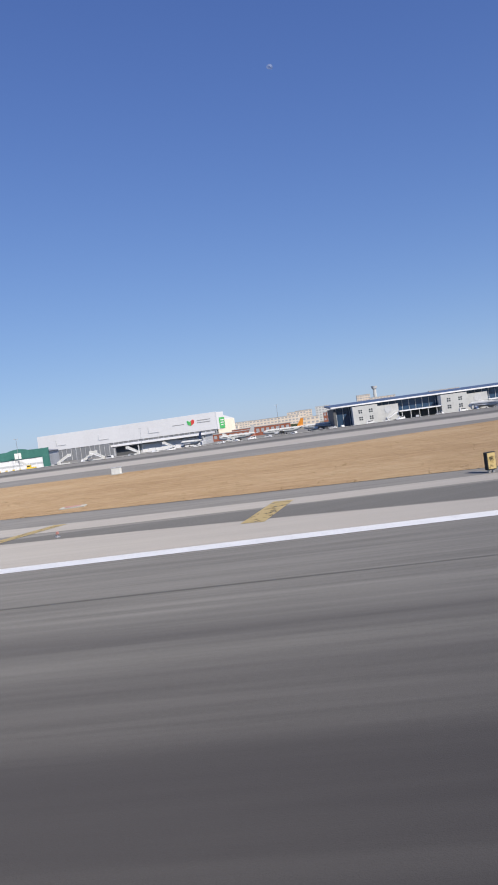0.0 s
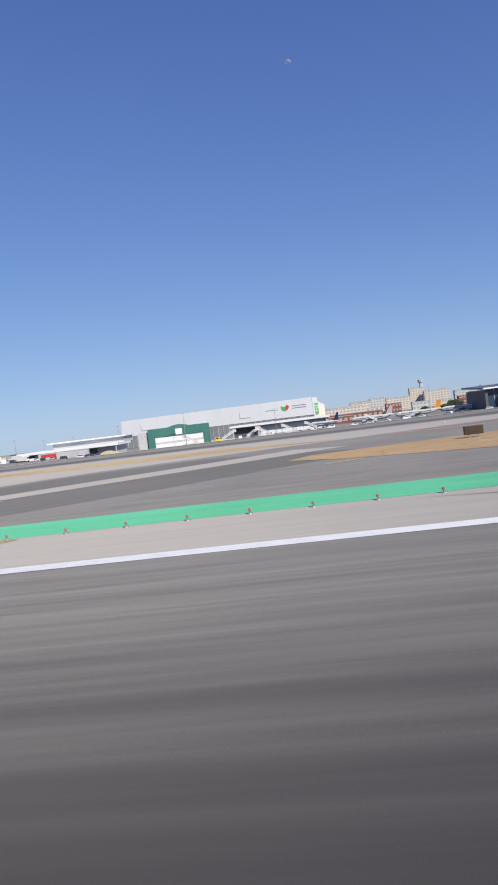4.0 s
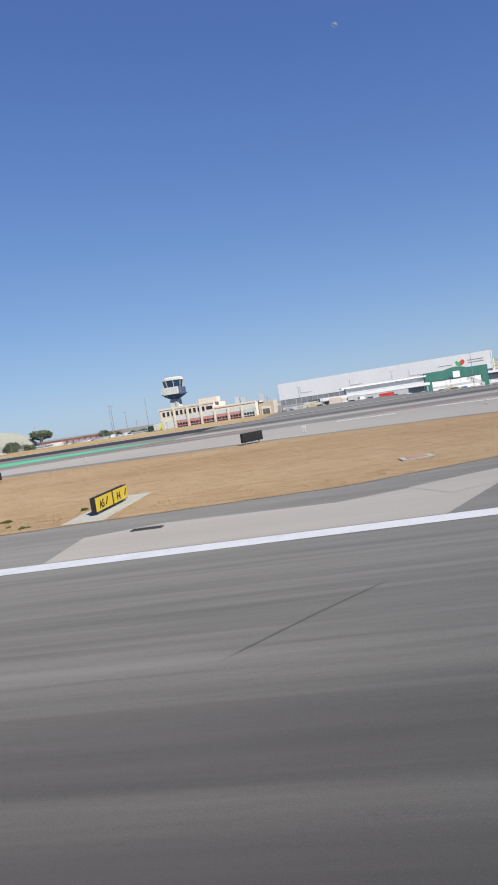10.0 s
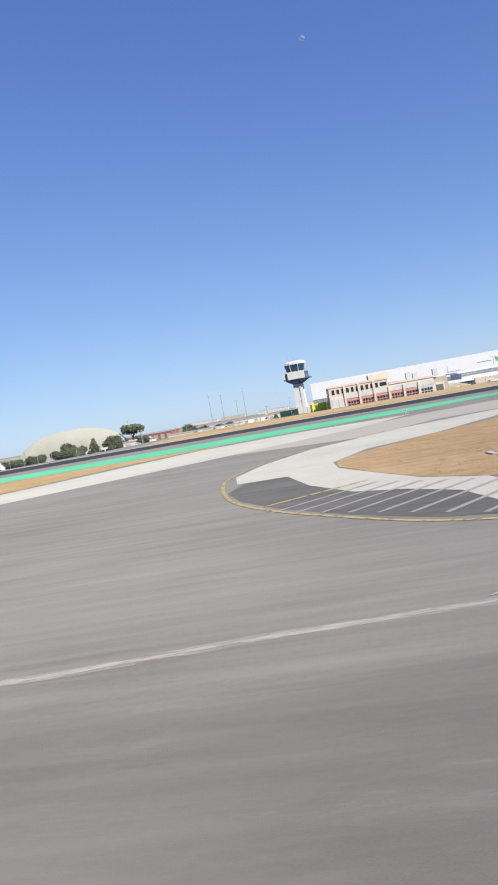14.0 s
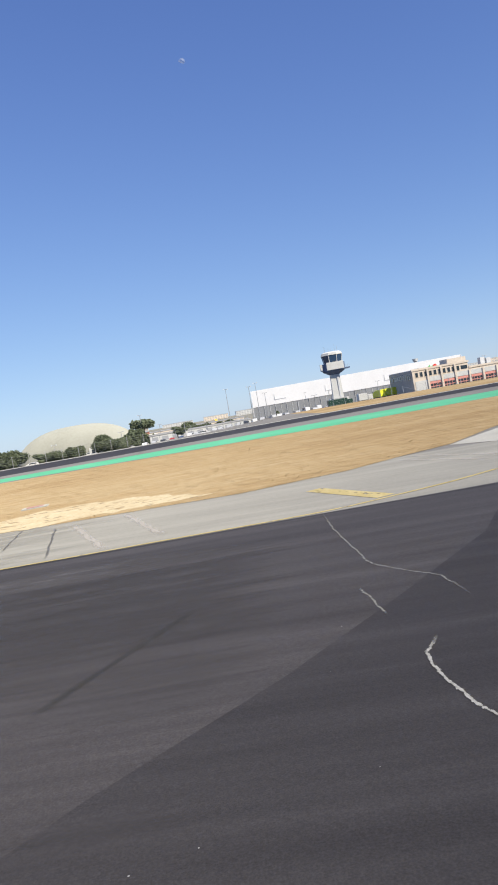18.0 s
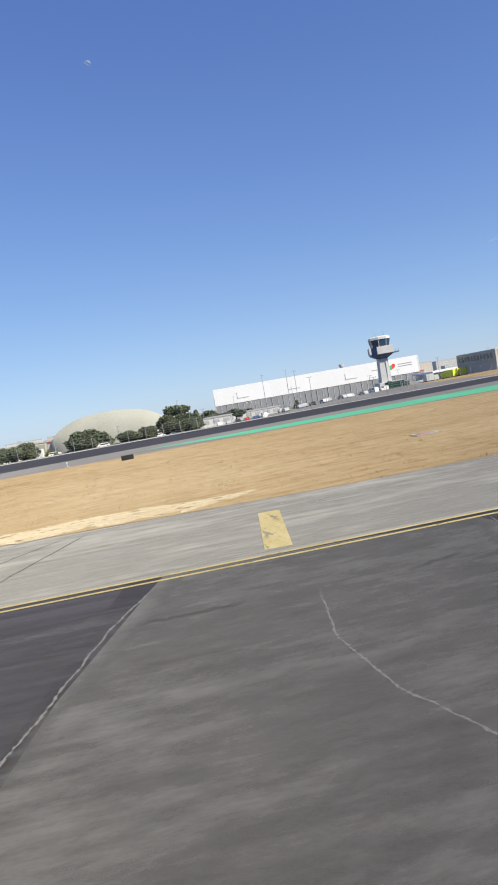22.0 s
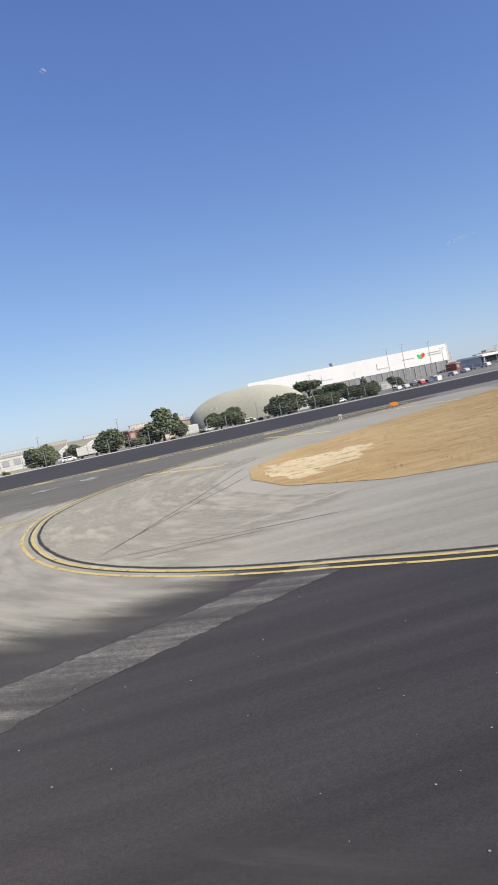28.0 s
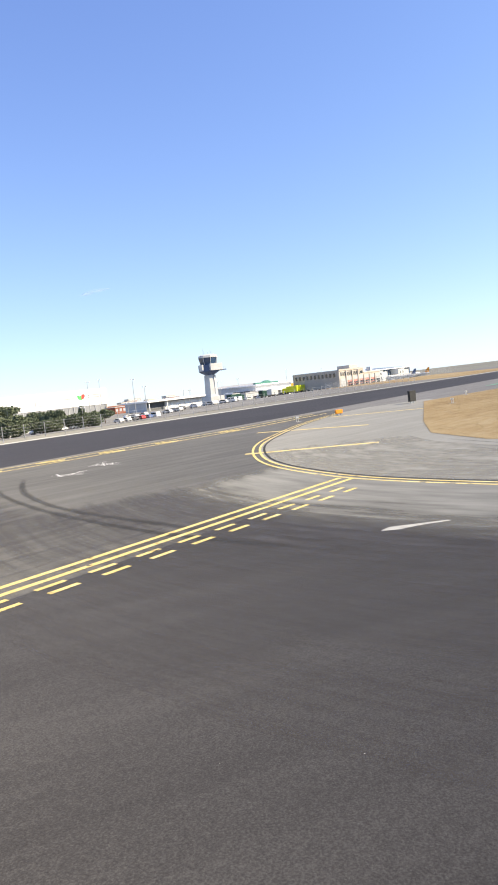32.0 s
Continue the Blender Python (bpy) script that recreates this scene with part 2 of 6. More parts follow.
CREAM = surface("cream_render", [(0.64, 0.565, 0.47), (0.70, 0.625, 0.53), (0.75, 0.68, 0.585)], coarse=.25, fine=2.5, rough=.85, wide=.05)
# tan raised to put haze over the shaded station wall into the colour
TAN = surface("tan_render", [(.46, .41, .34), (.53, .47, .39), (.58, .52, .44)], coarse=.25, fine=2.5, rough=.85)
PLASTER = surface("white_plaster", [g(0.532, .02), g(0.608, .02), g(0.655, .02)], coarse=.25, fine=2.5, rough=.8)
BRICK = surface("red_brick_render", [(0.255, 0.085, 0.0553), (0.315, 0.115, 0.0723), (0.357, 0.153, 0.102)], coarse=.3, fine=2.5, rough=.85)
REDDOOR = surface("red_door_paint", [(.5, .2, .165), (.56, .24, .2), (.6, .29, .25)], coarse=.5, fine=4, rough=.5)
SHELL = surface("weathered_concrete_shell", [(0.297, 0.297, 0.248), (0.351, 0.351, 0.297), (0.387, 0.387, 0.333)], coarse=.08, fine=.9, stretch=(1, 1, .4), rough=.9, wide=.02)
ROOF = surface("grey_roof_sheet", [g(.3), g(.36), g(.42)], coarse=.1, fine=1, rough=.6)
YPAINT = surface("yellow_enamel", [(.62, .62, .03), (.7, .7, .04), (.74, .72, .08)], coarse=.6, fine=5, rough=.45)
ORANGE = surface("orange_enamel", [(.72, .25, .03), (.8, .3, .04), (.82, .36, .08)], coarse=1, fine=6, rough=.5)
SIGNYEL = surface("yellow_sign_face", [(.70, .50, .04), (.76, .55, .05), (.8, .6, .1)], coarse=1, fine=6, rough=.5)
BROWN = surface("brown_sign_paint", [(.055, .04, .03), (.075, .055, .042), (.1, .075, .06)], coarse=1, fine=6, rough=.6)
BLACK = surface("black_paint", [g(.02), g(.028), g(.04)], coarse=1, fine=6, rough=.6)
STEEL = surface("galvanised_steel", [g(.3), g(.37), g(.43)], coarse=1.5, fine=8, rough=.45, metal=.6)
# blue lightened, distance haze put into the panel colour
BLUEP = surface("dark_blue_panel", [(.07, .10, .17), (.09, .125, .205), (.12, .155, .24)], coarse=.6, fine=4, rough=.45)
RED = surface("red_enamel", [(.5, .04, .04), (.58, .05, .05), (.6, .1, .09)], coarse=.8, fine=5, rough=.45)
LOGO_G = surface("green_emblem_paint", [(.08, .42, .12), (.1, .5, .14), (.14, .55, .2)], coarse=.8, fine=5, rough=.5)
LOGO_R = surface("red_emblem_paint", [(.62, .06, .05), (.7, .08, .07), (.72, .14, .12)], coarse=.8, fine=5, rough=.5)
BARGREY = surface("grey_lettering_paint", [g(.25), g(.3), g(.36)], coarse=.8, fine=5, rough=.5)
RUBBERT = surface("tyre_rubber", [g(.02), g(.03), g(.04)], coarse=3, fine=14, rough=.8)
BARK = surface("bark", [(.07, .05, .035), (.11, .08, .055), (.15, .11, .08)], coarse=2, fine=10, stretch=(1, 1, .2), bump=.8, bump_scale=12, rough=.9)
# leaf colours lightened to stand in for haze over the distant trees
LEAF = surface("hazed_pine_foliage", [(.095, .115, .07), (.13, .155, .095), (.17, .195, .125)], coarse=.6, fine=3, rough=.8, spec=.2, per_piece=.12)
LEAF2 = surface("hazed_grey_green_foliage", [(.115, .14, .085), (.155, .185, .115), (.2, .23, .15)], coarse=.6, fine=3, rough=.8, spec=.2, per_piece=.12)
SHRUB = surface("yellow_green_foliage", [(.10, .12, .035), (.15, .17, .05), (.2, .21, .08)], coarse=.6, fine=3, rough=.8, spec=.2)
CARPAINTS = [surface("car_paint_" + n, [tuple(c * .92 for c in col), col, tuple(min(1, c * 1.06) for c in col)], coarse=.8, fine=5, rough=.3, spec=.5)
             for n, col in (("white", (.74, .74, .73)), ("silver", (.45, .46, .47)), ("dark", (.045, .05, .06)), ("red", (.4, .04, .04)), ("blue", (.05, .09, .2)))]


def glass(name, colour, rough=.08):
    m = bpy.data.materials.new(name)
    m.use_nodes = True
    b = m.node_tree.nodes["Principled BSDF"]
    b.inputs["Base Color"].default_value = (*colour, 1)
    b.inputs["Roughness"].default_value = rough
    b.inputs["Specular IOR Level"].default_value = .6
    return m


def swept(name, colours, along=.06, across=1.6, cover=.5, edge=.12, rough=.85, thin_by=.32, grain=.62, patch=0.0, inner=0.0):
    """Wear in streaks that run along a band: the band's first UV map is in metres, the second runs 0 to 1 and thins the wear out."""
    m = bpy.data.materials.new(name)
    m.use_nodes = True
    nt = m.node_tree
    b = nt.nodes["Principled BSDF"]
    b.inputs["Roughness"].default_value, b.inputs["Specular IOR Level"].default_value, b.inputs["Diffuse Roughness"].default_value = rough, .2, 1.0
    uv = nt.nodes.new("ShaderNodeUVMap")
    uv.uv_map = "metres"
    values = []
    for k, (a, c) in enumerate(((along, across), (along * 6, across * 1.5))):
        mp = nt.nodes.new("ShaderNodeMapping")
        mp.inputs["Scale"].default_value = (a, c, 1)
        nt.links.new(uv.outputs[0], mp.inputs[0])
        n = nt.nodes.new("ShaderNodeTexNoise")
        n.inputs["Scale"].default_value, n.inputs["Detail"].default_value, n.inputs["Roughness"].default_value = 1.0, 8, grain
        nt.links.new(mp.outputs[0], n.inputs["Vector"])
        values.append(n.outputs[0])
    mx = nt.nodes.new("ShaderNodeMix")
    mx.inputs[0].default_value = .4
    nt.links.new(values[0], mx.inputs[2])
    nt.links.new(values[1], mx.inputs[3])
    uv2 = nt.nodes.new("ShaderNodeUVMap")
    uv2.uv_map = "thinning"
    sep = nt.nodes.new("ShaderNodeSeparateXYZ")
    nt.links.new(uv2.outputs[0], sep.inputs[0])
    # fade over both ends of the band and towards its outer side
    ends = nt.nodes.new("ShaderNodeMapRange")
    pp = nt.nodes.new("ShaderNodeMath")
    pp.operation = "PINGPONG"
    pp.inputs[1].default_value = .5
    nt.links.new(sep.outputs["X"], pp.inputs[0])
    nt.links.new(pp.outputs[0], ends.inputs[0])
    for i, v in enumerate((0, .16, -1.0, 0)):
        ends.inputs[i + 1].default_value = v
    thin = nt.nodes.new("ShaderNodeMath")
    thin.operation = "MULTIPLY_ADD"
    thin.inputs[1].default_value = -thin_by
    nt.links.new(sep.outputs["Y"], thin.inputs[0])
    nt.links.new(mx.outputs[0], thin.inputs[2])
    add = nt.nodes.new("ShaderNodeMath")
    nt.links.new(thin.outputs[0], add.inputs[0])
    nt.links.new(ends.outputs[0], add.inputs[1])
    mr = nt.nodes.new("ShaderNodeMapRange")
    mr.interpolation_type = "SMOOTHSTEP"
    mr.inputs[1].default_value, mr.inputs[2].default_value = 1 - cover - edge - .12, 1 - cover + edge - .12
    if inner:
        # thins out towards the inner side as well
        soft = nt.nodes.new("ShaderNodeMapRange")
        for i, v in enumerate((0, inner, -.6, 0)):
            soft.inputs[i + 1].default_value = v
        nt.links.new(sep.outputs["Y"], soft.inputs[0])
        both = nt.nodes.new("ShaderNodeMath")
        nt.links.new(add.outputs[0], both.inputs[0])
        nt.links.new(soft.outputs[0], both.inputs[1])
        add = both
    if patch:
        # the wear comes in broad patches
        mp = nt.nodes.new("ShaderNodeMapping")
        mp.inputs["Scale"].default_value = (.16, .33, 1)
        nt.links.new(uv.outputs[0], mp.inputs[0])
        n = nt.nodes.new("ShaderNodeTexNoise")
        n.inputs["Scale"].default_value, n.inputs["Detail"].default_value = 1.0, 4
        nt.links.new(mp.outputs[0], n.inputs["Vector"])
        pm = nt.nodes.new("ShaderNodeMath")
        pm.operation = "MULTIPLY_ADD"
        pm.inputs[1].default_value = patch
        nt.links.new(n.outputs[0], pm.inputs[0])
        nt.links.new(add.outputs[0], pm.inputs[2])
        less = nt.nodes.new("ShaderNodeMath")
        less.inputs[1].default_value = -.5 * patch
        nt.links.new(pm.outputs[0], less.inputs[0])
        add = less
    nt.links.new(add.outputs[0], mr.inputs[0])
    ramp = nt.nodes.new("ShaderNodeValToRGB")
    for e, col, p in zip(ramp.color_ramp.elements, colours, (.35, .65)):
        e.color, e.position = (*col, 1), p
    nt.links.new(values[1], ramp.inputs[0])
    nt.links.new(ramp.outputs[0], b.inputs["Base Color"])
    tr = nt.nodes.new("ShaderNodeBsdfTransparent")
    ms = nt.nodes.new("ShaderNodeMixShader")
    nt.links.new(mr.outputs[0], ms.inputs[0])
    nt.links.new(tr.outputs[0], ms.inputs[1])
    nt.links.new(b.outputs[0], ms.inputs[2])
    nt.links.new(ms.outputs[0], nt.nodes["Material Output"].inputs["Surface"])
    return m


SWEPT = swept("pale_swept_wear", [gy(.15, .12), gy(.235, .12)], .05, 1.0, .95, .25, thin_by=.75)
SCUFF = swept("scuffed_pale_wear", [g(.065, .06), g(.165, .08)], .4, 2.4, .43, .14, thin_by=.15, grain=.78, patch=.9)
PALESTREAK = swept("pale_shoulder_streaks", [gy(.235, .16), gy(.285, .16)], .09, 1.1, .47, .24, thin_by=.1, grain=.66, patch=.5)
STREAK = swept("faint_pale_streaks", [(.056, .054, .0575), (.086, .083, .0875)], .08, 1.5, .50, .25, grain=.74, inner=.2)
DIRT = swept("faint_dark_streaks", [(.038, .0365, .040), (.062, .0595, .064)], .035, .8, .42, .2)

def mark(name, colours, strength, soft=.5, rag=.35, scale=(.5, 6)):
    """A soft or ragged trace along a band: fullest in its middle, fading to both sides and both ends, broken by noise."""
    m = bpy.data.materials.new(name)
    m.use_nodes = True
    nt = m.node_tree
    b = nt.nodes["Principled BSDF"]
    b.inputs["Roughness"].default_value, b.inputs["Specular IOR Level"].default_value, b.inputs["Diffuse Roughness"].default_value = .8, .2, 1.0
    uv, uv2 = nt.nodes.new("ShaderNodeUVMap"), nt.nodes.new("ShaderNodeUVMap")
    uv.uv_map, uv2.uv_map = "metres", "thinning"
    mp = nt.nodes.new("ShaderNodeMapping")
    mp.inputs["Scale"].default_value = (scale[0], scale[1], 1)
    nt.links.new(uv.outputs[0], mp.inputs[0])
    n = nt.nodes.new("ShaderNodeTexNoise")
    n.inputs["Scale"].default_value, n.inputs["Detail"].default_value, n.inputs["Roughness"].default_value = 1.0, 6, .65
    nt.links.new(mp.outputs[0], n.inputs["Vector"])
    sep = nt.nodes.new("ShaderNodeSeparateXYZ")
    nt.links.new(uv2.outputs[0], sep.inputs[0])

    def math_node(op, a, c):
        k = nt.nodes.new("ShaderNodeMath")
        k.operation = op
        for i, v in enumerate((a, c)):
            if isinstance(v, (int, float)):
                k.inputs[i].default_value = v
            else:
                nt.links.new(v, k.inputs[i])
        return k.outputs[0]

    across = math_node("MULTIPLY", math_node("PINGPONG", sep.outputs["Y"], .5), 2.0)
    ends = math_node("MINIMUM", math_node("MULTIPLY", math_node("PINGPONG", sep.outputs["X"], .5), 8.0), 1.0)
    value = math_node("ADD", across, math_node("MULTIPLY", math_node("SUBTRACT", n.outputs[0], .5), rag * 4))
    mr = nt.nodes.new("ShaderNodeMapRange")
    mr.interpolation_type = "SMOOTHSTEP"
    mr.inputs[1].default_value, mr.inputs[2].default_value, mr.inputs[4].default_value = .5 - soft / 2, .5 + soft / 2, strength
    nt.links.new(value, mr.inputs[0])
    alpha = math_node("MULTIPLY", mr.outputs[0], ends)
    ramp = nt.nodes.new("ShaderNodeValToRGB")
    for e, col, p in zip(ramp.color_ramp.elements, colours, (.35, .65)):
        e.color, e.position = (*col, 1), p
    nt.links.new(n.outputs[0], ramp.inputs[0])
    nt.links.new(ramp.outputs[0], b.inputs["Base Color"])
    tr, ms = nt.nodes.new("ShaderNodeBsdfTransparent"), nt.nodes.new("ShaderNodeMixShader")
    nt.links.new(alpha, ms.inputs[0])
    nt.links.new(tr.outputs[0], ms.inputs[1])
    nt.links.new(b.outputs[0], ms.inputs[2])
    nt.links.new(ms.outputs[0], nt.nodes["Material Output"].inputs["Surface"])
    return m


RUNSTREAK = swept("dark_runway_streaks", [g(.16, .06), g(.205, .06)], .05, .7, .32, .28, thin_by=.0, grain=.72, patch=.5, inner=.1)
MIXSTREAK = swept("grey_taxiway_streaks", [g(.082, .06), g(.122, .06)], .12, 1.2, .47, .28, thin_by=.0, grain=.76, patch=.6)
TYRE = mark("soft_tyre_rubber", [g(.05, .03), g(.08, .03)], .36, .9, .18, (.6, 4))
SEAMMARK = mark("soft_dark_seam", [g(.03), g(.05)], .45, .7, .2, (.8, 4))
GRIME = mark("black_grimy_edge", [g(.022), g(.035)], .85, .4, .25, (1.2, 5))
JOINTMARK = mark("worn_dark_joint", [g(.08), g(.12)], .62, .5, .32, (1.6, 6))
PALELINE = mark("faint_pale_scrape", [g(.34, .1), g(.46, .1)], .55, .8, .5, (1.2, 8))
SCRAPE = mark("broken_pale_scrape", [g(.15, .05), g(.26, .05)], .6, .8, .65, (1.6, 9))
CRACK = mark("ragged_pale_filler", [g(.2, .03), g(.36, .03)], .9, .3, .7, (9, 16))
FINECRACK = mark("ragged_grey_filler", [g(.12, .03), g(.21, .03)], .8, .4, .75, (8, 16))

# far panes are paled, distance haze put into the glass colour
FARPANE = glass("hazed_far_window_glass", (.34, .35, .37), .3)
PANE = glass("dark_window_glass", (.02, .03, .04))
PANE2 = glass("blue_tower_glass", (.03, .06, .11), .05)


def darkened(m, y0, y1, x0, x1, strength):
    """A dark streaky tone mixed into a surface, growing across the runway from y0 to y1 and along it from x0 to x1."""
    nt = m.node_tree
    b = nt.nodes["Principled BSDF"]
    base_tone = b.inputs["Base Color"].links[0].from_socket
    tc = nt.nodes.new("ShaderNodeTexCoord")
    mp = nt.nodes.new("ShaderNodeMapping")
    mp.inputs["Scale"].default_value = (.02, .5, 1)
    nt.links.new(tc.outputs["Object"], mp.inputs[0])
    n = nt.nodes.new("ShaderNodeTexNoise")
    n.inputs["Scale"].default_value, n.inputs["Detail"].default_value = 1.0, 6
    nt.links.new(mp.outputs[0], n.inputs["Vector"])
    sep = nt.nodes.new("ShaderNodeSeparateXYZ")
    nt.links.new(tc.outputs["Object"], sep.inputs[0])
    shift = nt.nodes.new("ShaderNodeMath")
    shift.operation = "MULTIPLY_ADD"
    shift.inputs[1].default_value = 14.0
    nt.links.new(n.outputs[0], shift.inputs[0])
    nt.links.new(sep.outputs["Y"], shift.inputs[2])
    my = nt.nodes.new("ShaderNodeMapRange")
    my.interpolation_type = "SMOOTHSTEP"
    for i, v in enumerate((y0 + 7, y1 + 7, 0.0, strength)):
        my.inputs[i + 1].default_value = v
    nt.links.new(shift.outputs[0], my.inputs[0])
    mxr = nt.nodes.new("ShaderNodeMapRange")
    mxr.interpolation_type = "SMOOTHSTEP"
    for i, v in enumerate((x0, x1, 0.0, 1.0)):
        mxr.inputs[i + 1].default_value = v
    nt.links.new(sep.outputs["X"], mxr.inputs[0])
    both = nt.nodes.new("ShaderNodeMath")
    both.operation = "MULTIPLY"
    nt.links.new(my.outputs[0], both.inputs[0])
    nt.links.new(mxr.outputs[0], both.inputs[1])
    mx = nt.nodes.new("ShaderNodeMix")
    mx.data_type = "RGBA"
    mx.inputs[7].default_value = (.047, .0445, .0455, 1)
    nt.links.new(both.outputs[0], mx.inputs[0])
    nt.links.new(base_tone, mx.inputs[6])
    nt.links.new(mx.outputs[2], b.inputs["Base Color"])


darkened(ASPHALT, 22, 5, -330, -236, .6)
darkened(ASPHALT2, 22, 7.5, -900, -890, .97)


# ---- mesh helpers ----
def link(name, bm, material, parent=None, smooth=False):
    me = bpy.data.meshes.new(name)
    bm.normal_update()
    bm.to_mesh(me)
    bm.free()
    for m in (material if isinstance(material, (list, tuple)) else [material]):
        me.materials.append(m)
    if smooth:
        for p in me.polygons:
            p.use_smooth = True
    ob = new(name, me)
    if parent is not None:
        ob.parent = parent
    return ob


def part(name, bm, material, parent, label="", smooth=False):
    ob = link(name, bm, material, parent, smooth)
    if label:
        tagged(ob, label)
    return ob


def thing(name, label, category, at=(0, 0, 0), turn=0.0, group="", kind="", scale=1.0):
    ob = new(name)
    ob.location, ob.rotation_euler, ob.scale = at, (0, 0, radians(turn)), (scale, scale, scale)
    ob.empty_display_size = .5
    return tagged(ob, label, category, group, kind)


def box(bm, x0, x1, y0, y1, z0, z1, bevel=0.0):
    vs = bmesh.ops.create_cube(bm, size=1)["verts"]
    bmesh.ops.scale(bm, vec=(abs(x1 - x0), abs(y1 - y0), abs(z1 - z0)), verts=vs)
    bmesh.ops.translate(bm, vec=((x0 + x1) / 2, (y0 + y1) / 2, (z0 + z1) / 2), verts=vs)
    if bevel:
        es = {e for v in vs for e in v.link_edges}
        bmesh.ops.bevel(bm, geom=list(es), offset=bevel, segments=2, affect="EDGES", profile=.6)
    return bm


def bx(x0, x1, y0, y1, z0, z1, bevel=0.0):
    return box(bmesh.new(), x0, x1, y0, y1, z0, z1, bevel)


def tube(bm, a, b, r0, r1=None, n=8):
    """A tapered round bar from a to b."""
    a, b = Vector(a), Vector(b)
    r1 = r0 if r1 is None else r1
    vs = bmesh.ops.create_cone(bm, cap_ends=True, segments=n, radius1=r0, radius2=r1, depth=(b - a).length)["verts"]
    bmesh.ops.transform(bm, matrix=Matrix.Translation((a + b) / 2) @ (b - a).to_track_quat("Z", "Y").to_matrix().to_4x4(), verts=vs)
    return bm


def tb(a, b, r0, r1=None, n=8):
    return tube(bmesh.new(), a, b, r0, r1, n)


def loft(bm, rings, caps=True):
    """A skin over rings of equally many points."""
    vv = [[bm.verts.new(p) for p in r] for r in rings]
    n = len(rings[0])
    for a, b in zip(vv, vv[1:]):
        for i in range(n):
            bm.faces.new((a[i], a[(i + 1) % n], b[(i + 1) % n], b[i]))
    if caps:
        bm.faces.new(vv[0][::-1])
        bm.faces.new(vv[-1])
    return bm


def sloped(y, x=0.0):
    """The height of the land: flat round the runways, then falling towards the aprons, sooner at the far end of the field."""
    near = -.038 * (min(max(y, 200), 365) - 200) - .015 * (min(max(y, 365), 690) - 365)
    far = -.038 * (min(max(y, 154), 252) - 154) - .0226 * (min(max(y, 252), 365) - 252) - .015 * (min(max(y, 365), 690) - 365)
    k = min(max((-310 - x) / 35, (x + 200) / 40, 0), 1)
    return near + (far - near) * k


layers = itertools.count()


def lifted(z):
    """Each flat layer lies a hair above the one laid before it."""
    return z + .00001 * next(layers)


def sheet(name, pts, z, material, label, category="pavement", thick=0.0):
    """A flat slab or painted area with the given outline."""
    bm = bmesh.new()
    z = lifted(z)
    f = bm.faces.new([bm.verts.new((x, y, z)) for x, y in pts])
    if f.normal.z < 0:
        f.normal_update()
    bm.normal_update()
    if f.normal.z < 0:
        f.normal_flip()
    bmesh.ops.triangulate(bm, faces=bm.faces[:])
    return tagged(link(name, bm, material), label, category, kind="structure")


def ribbon(name, pts, width, z, material, label, wobble=0.0, category="marking", parent=None):
    """A painted or poured band along a line of points, of even or wandering width."""
    bm = bmesh.new()
    rng = random.Random(len(pts) * 7 + int(pts[0][0] * 10))
    z = lifted(z)
    ps = [Vector((*p, z)) for p in pts]
    if wobble:
        fine = []
        for a, b in zip(ps, ps[1:]):
            n = max(2, int((b - a).length / .22))
            side = Vector((-(b - a).y, (b - a).x, 0)).normalized()
            for i in range(n):
                fine.append(a.lerp(b, i / n) + side * rng.uniform(-wobble, wobble) * (0 if i == 0 and not fine else 1))
        ps = fine + [ps[-1]]
    prev = None
    for i, p in enumerate(ps):
        d = (ps[min(i + 1, len(ps) - 1)] - ps[max(i - 1, 0)]).normalized()
        side = Vector((-d.y, d.x, 0)) * width / 2 * (rng.uniform(.45, 1.25) if wobble else 1)
        pair = bm.verts.new(p + side), bm.verts.new(p - side)
        if prev:
            bm.faces.new((prev[0], prev[1], pair[1], pair[0]))
        prev = pair
    ob = link(name, bm, material, parent)
    return tagged(ob, label, category, kind="structure") if parent is None else ob


def smooth_line(pts, step=1.0):
    """Points along a rounded line through a few corner points."""
    ps = [Vector((*p, 0)) for p in pts]
    out = []
    for i in range(len(ps) - 1):
        p0, p1, p2, p3 = ps[max(i - 1, 0)], ps[i], ps[i + 1], ps[min(i + 2, len(ps) - 1)]
        n = max(2, int((p2 - p1).length / step))
        for k in range(n):
            t = k / n
            q = .5 * (2 * p1 + (p2 - p0) * t + (2 * p0 - 5 * p1 + 4 * p2 - p3) * t * t + (3 * p1 - p0 - 3 * p2 + p3) * t ** 3)
            out.append((q.x, q.y))
    return out + [(ps[-1].x, ps[-1].y)]


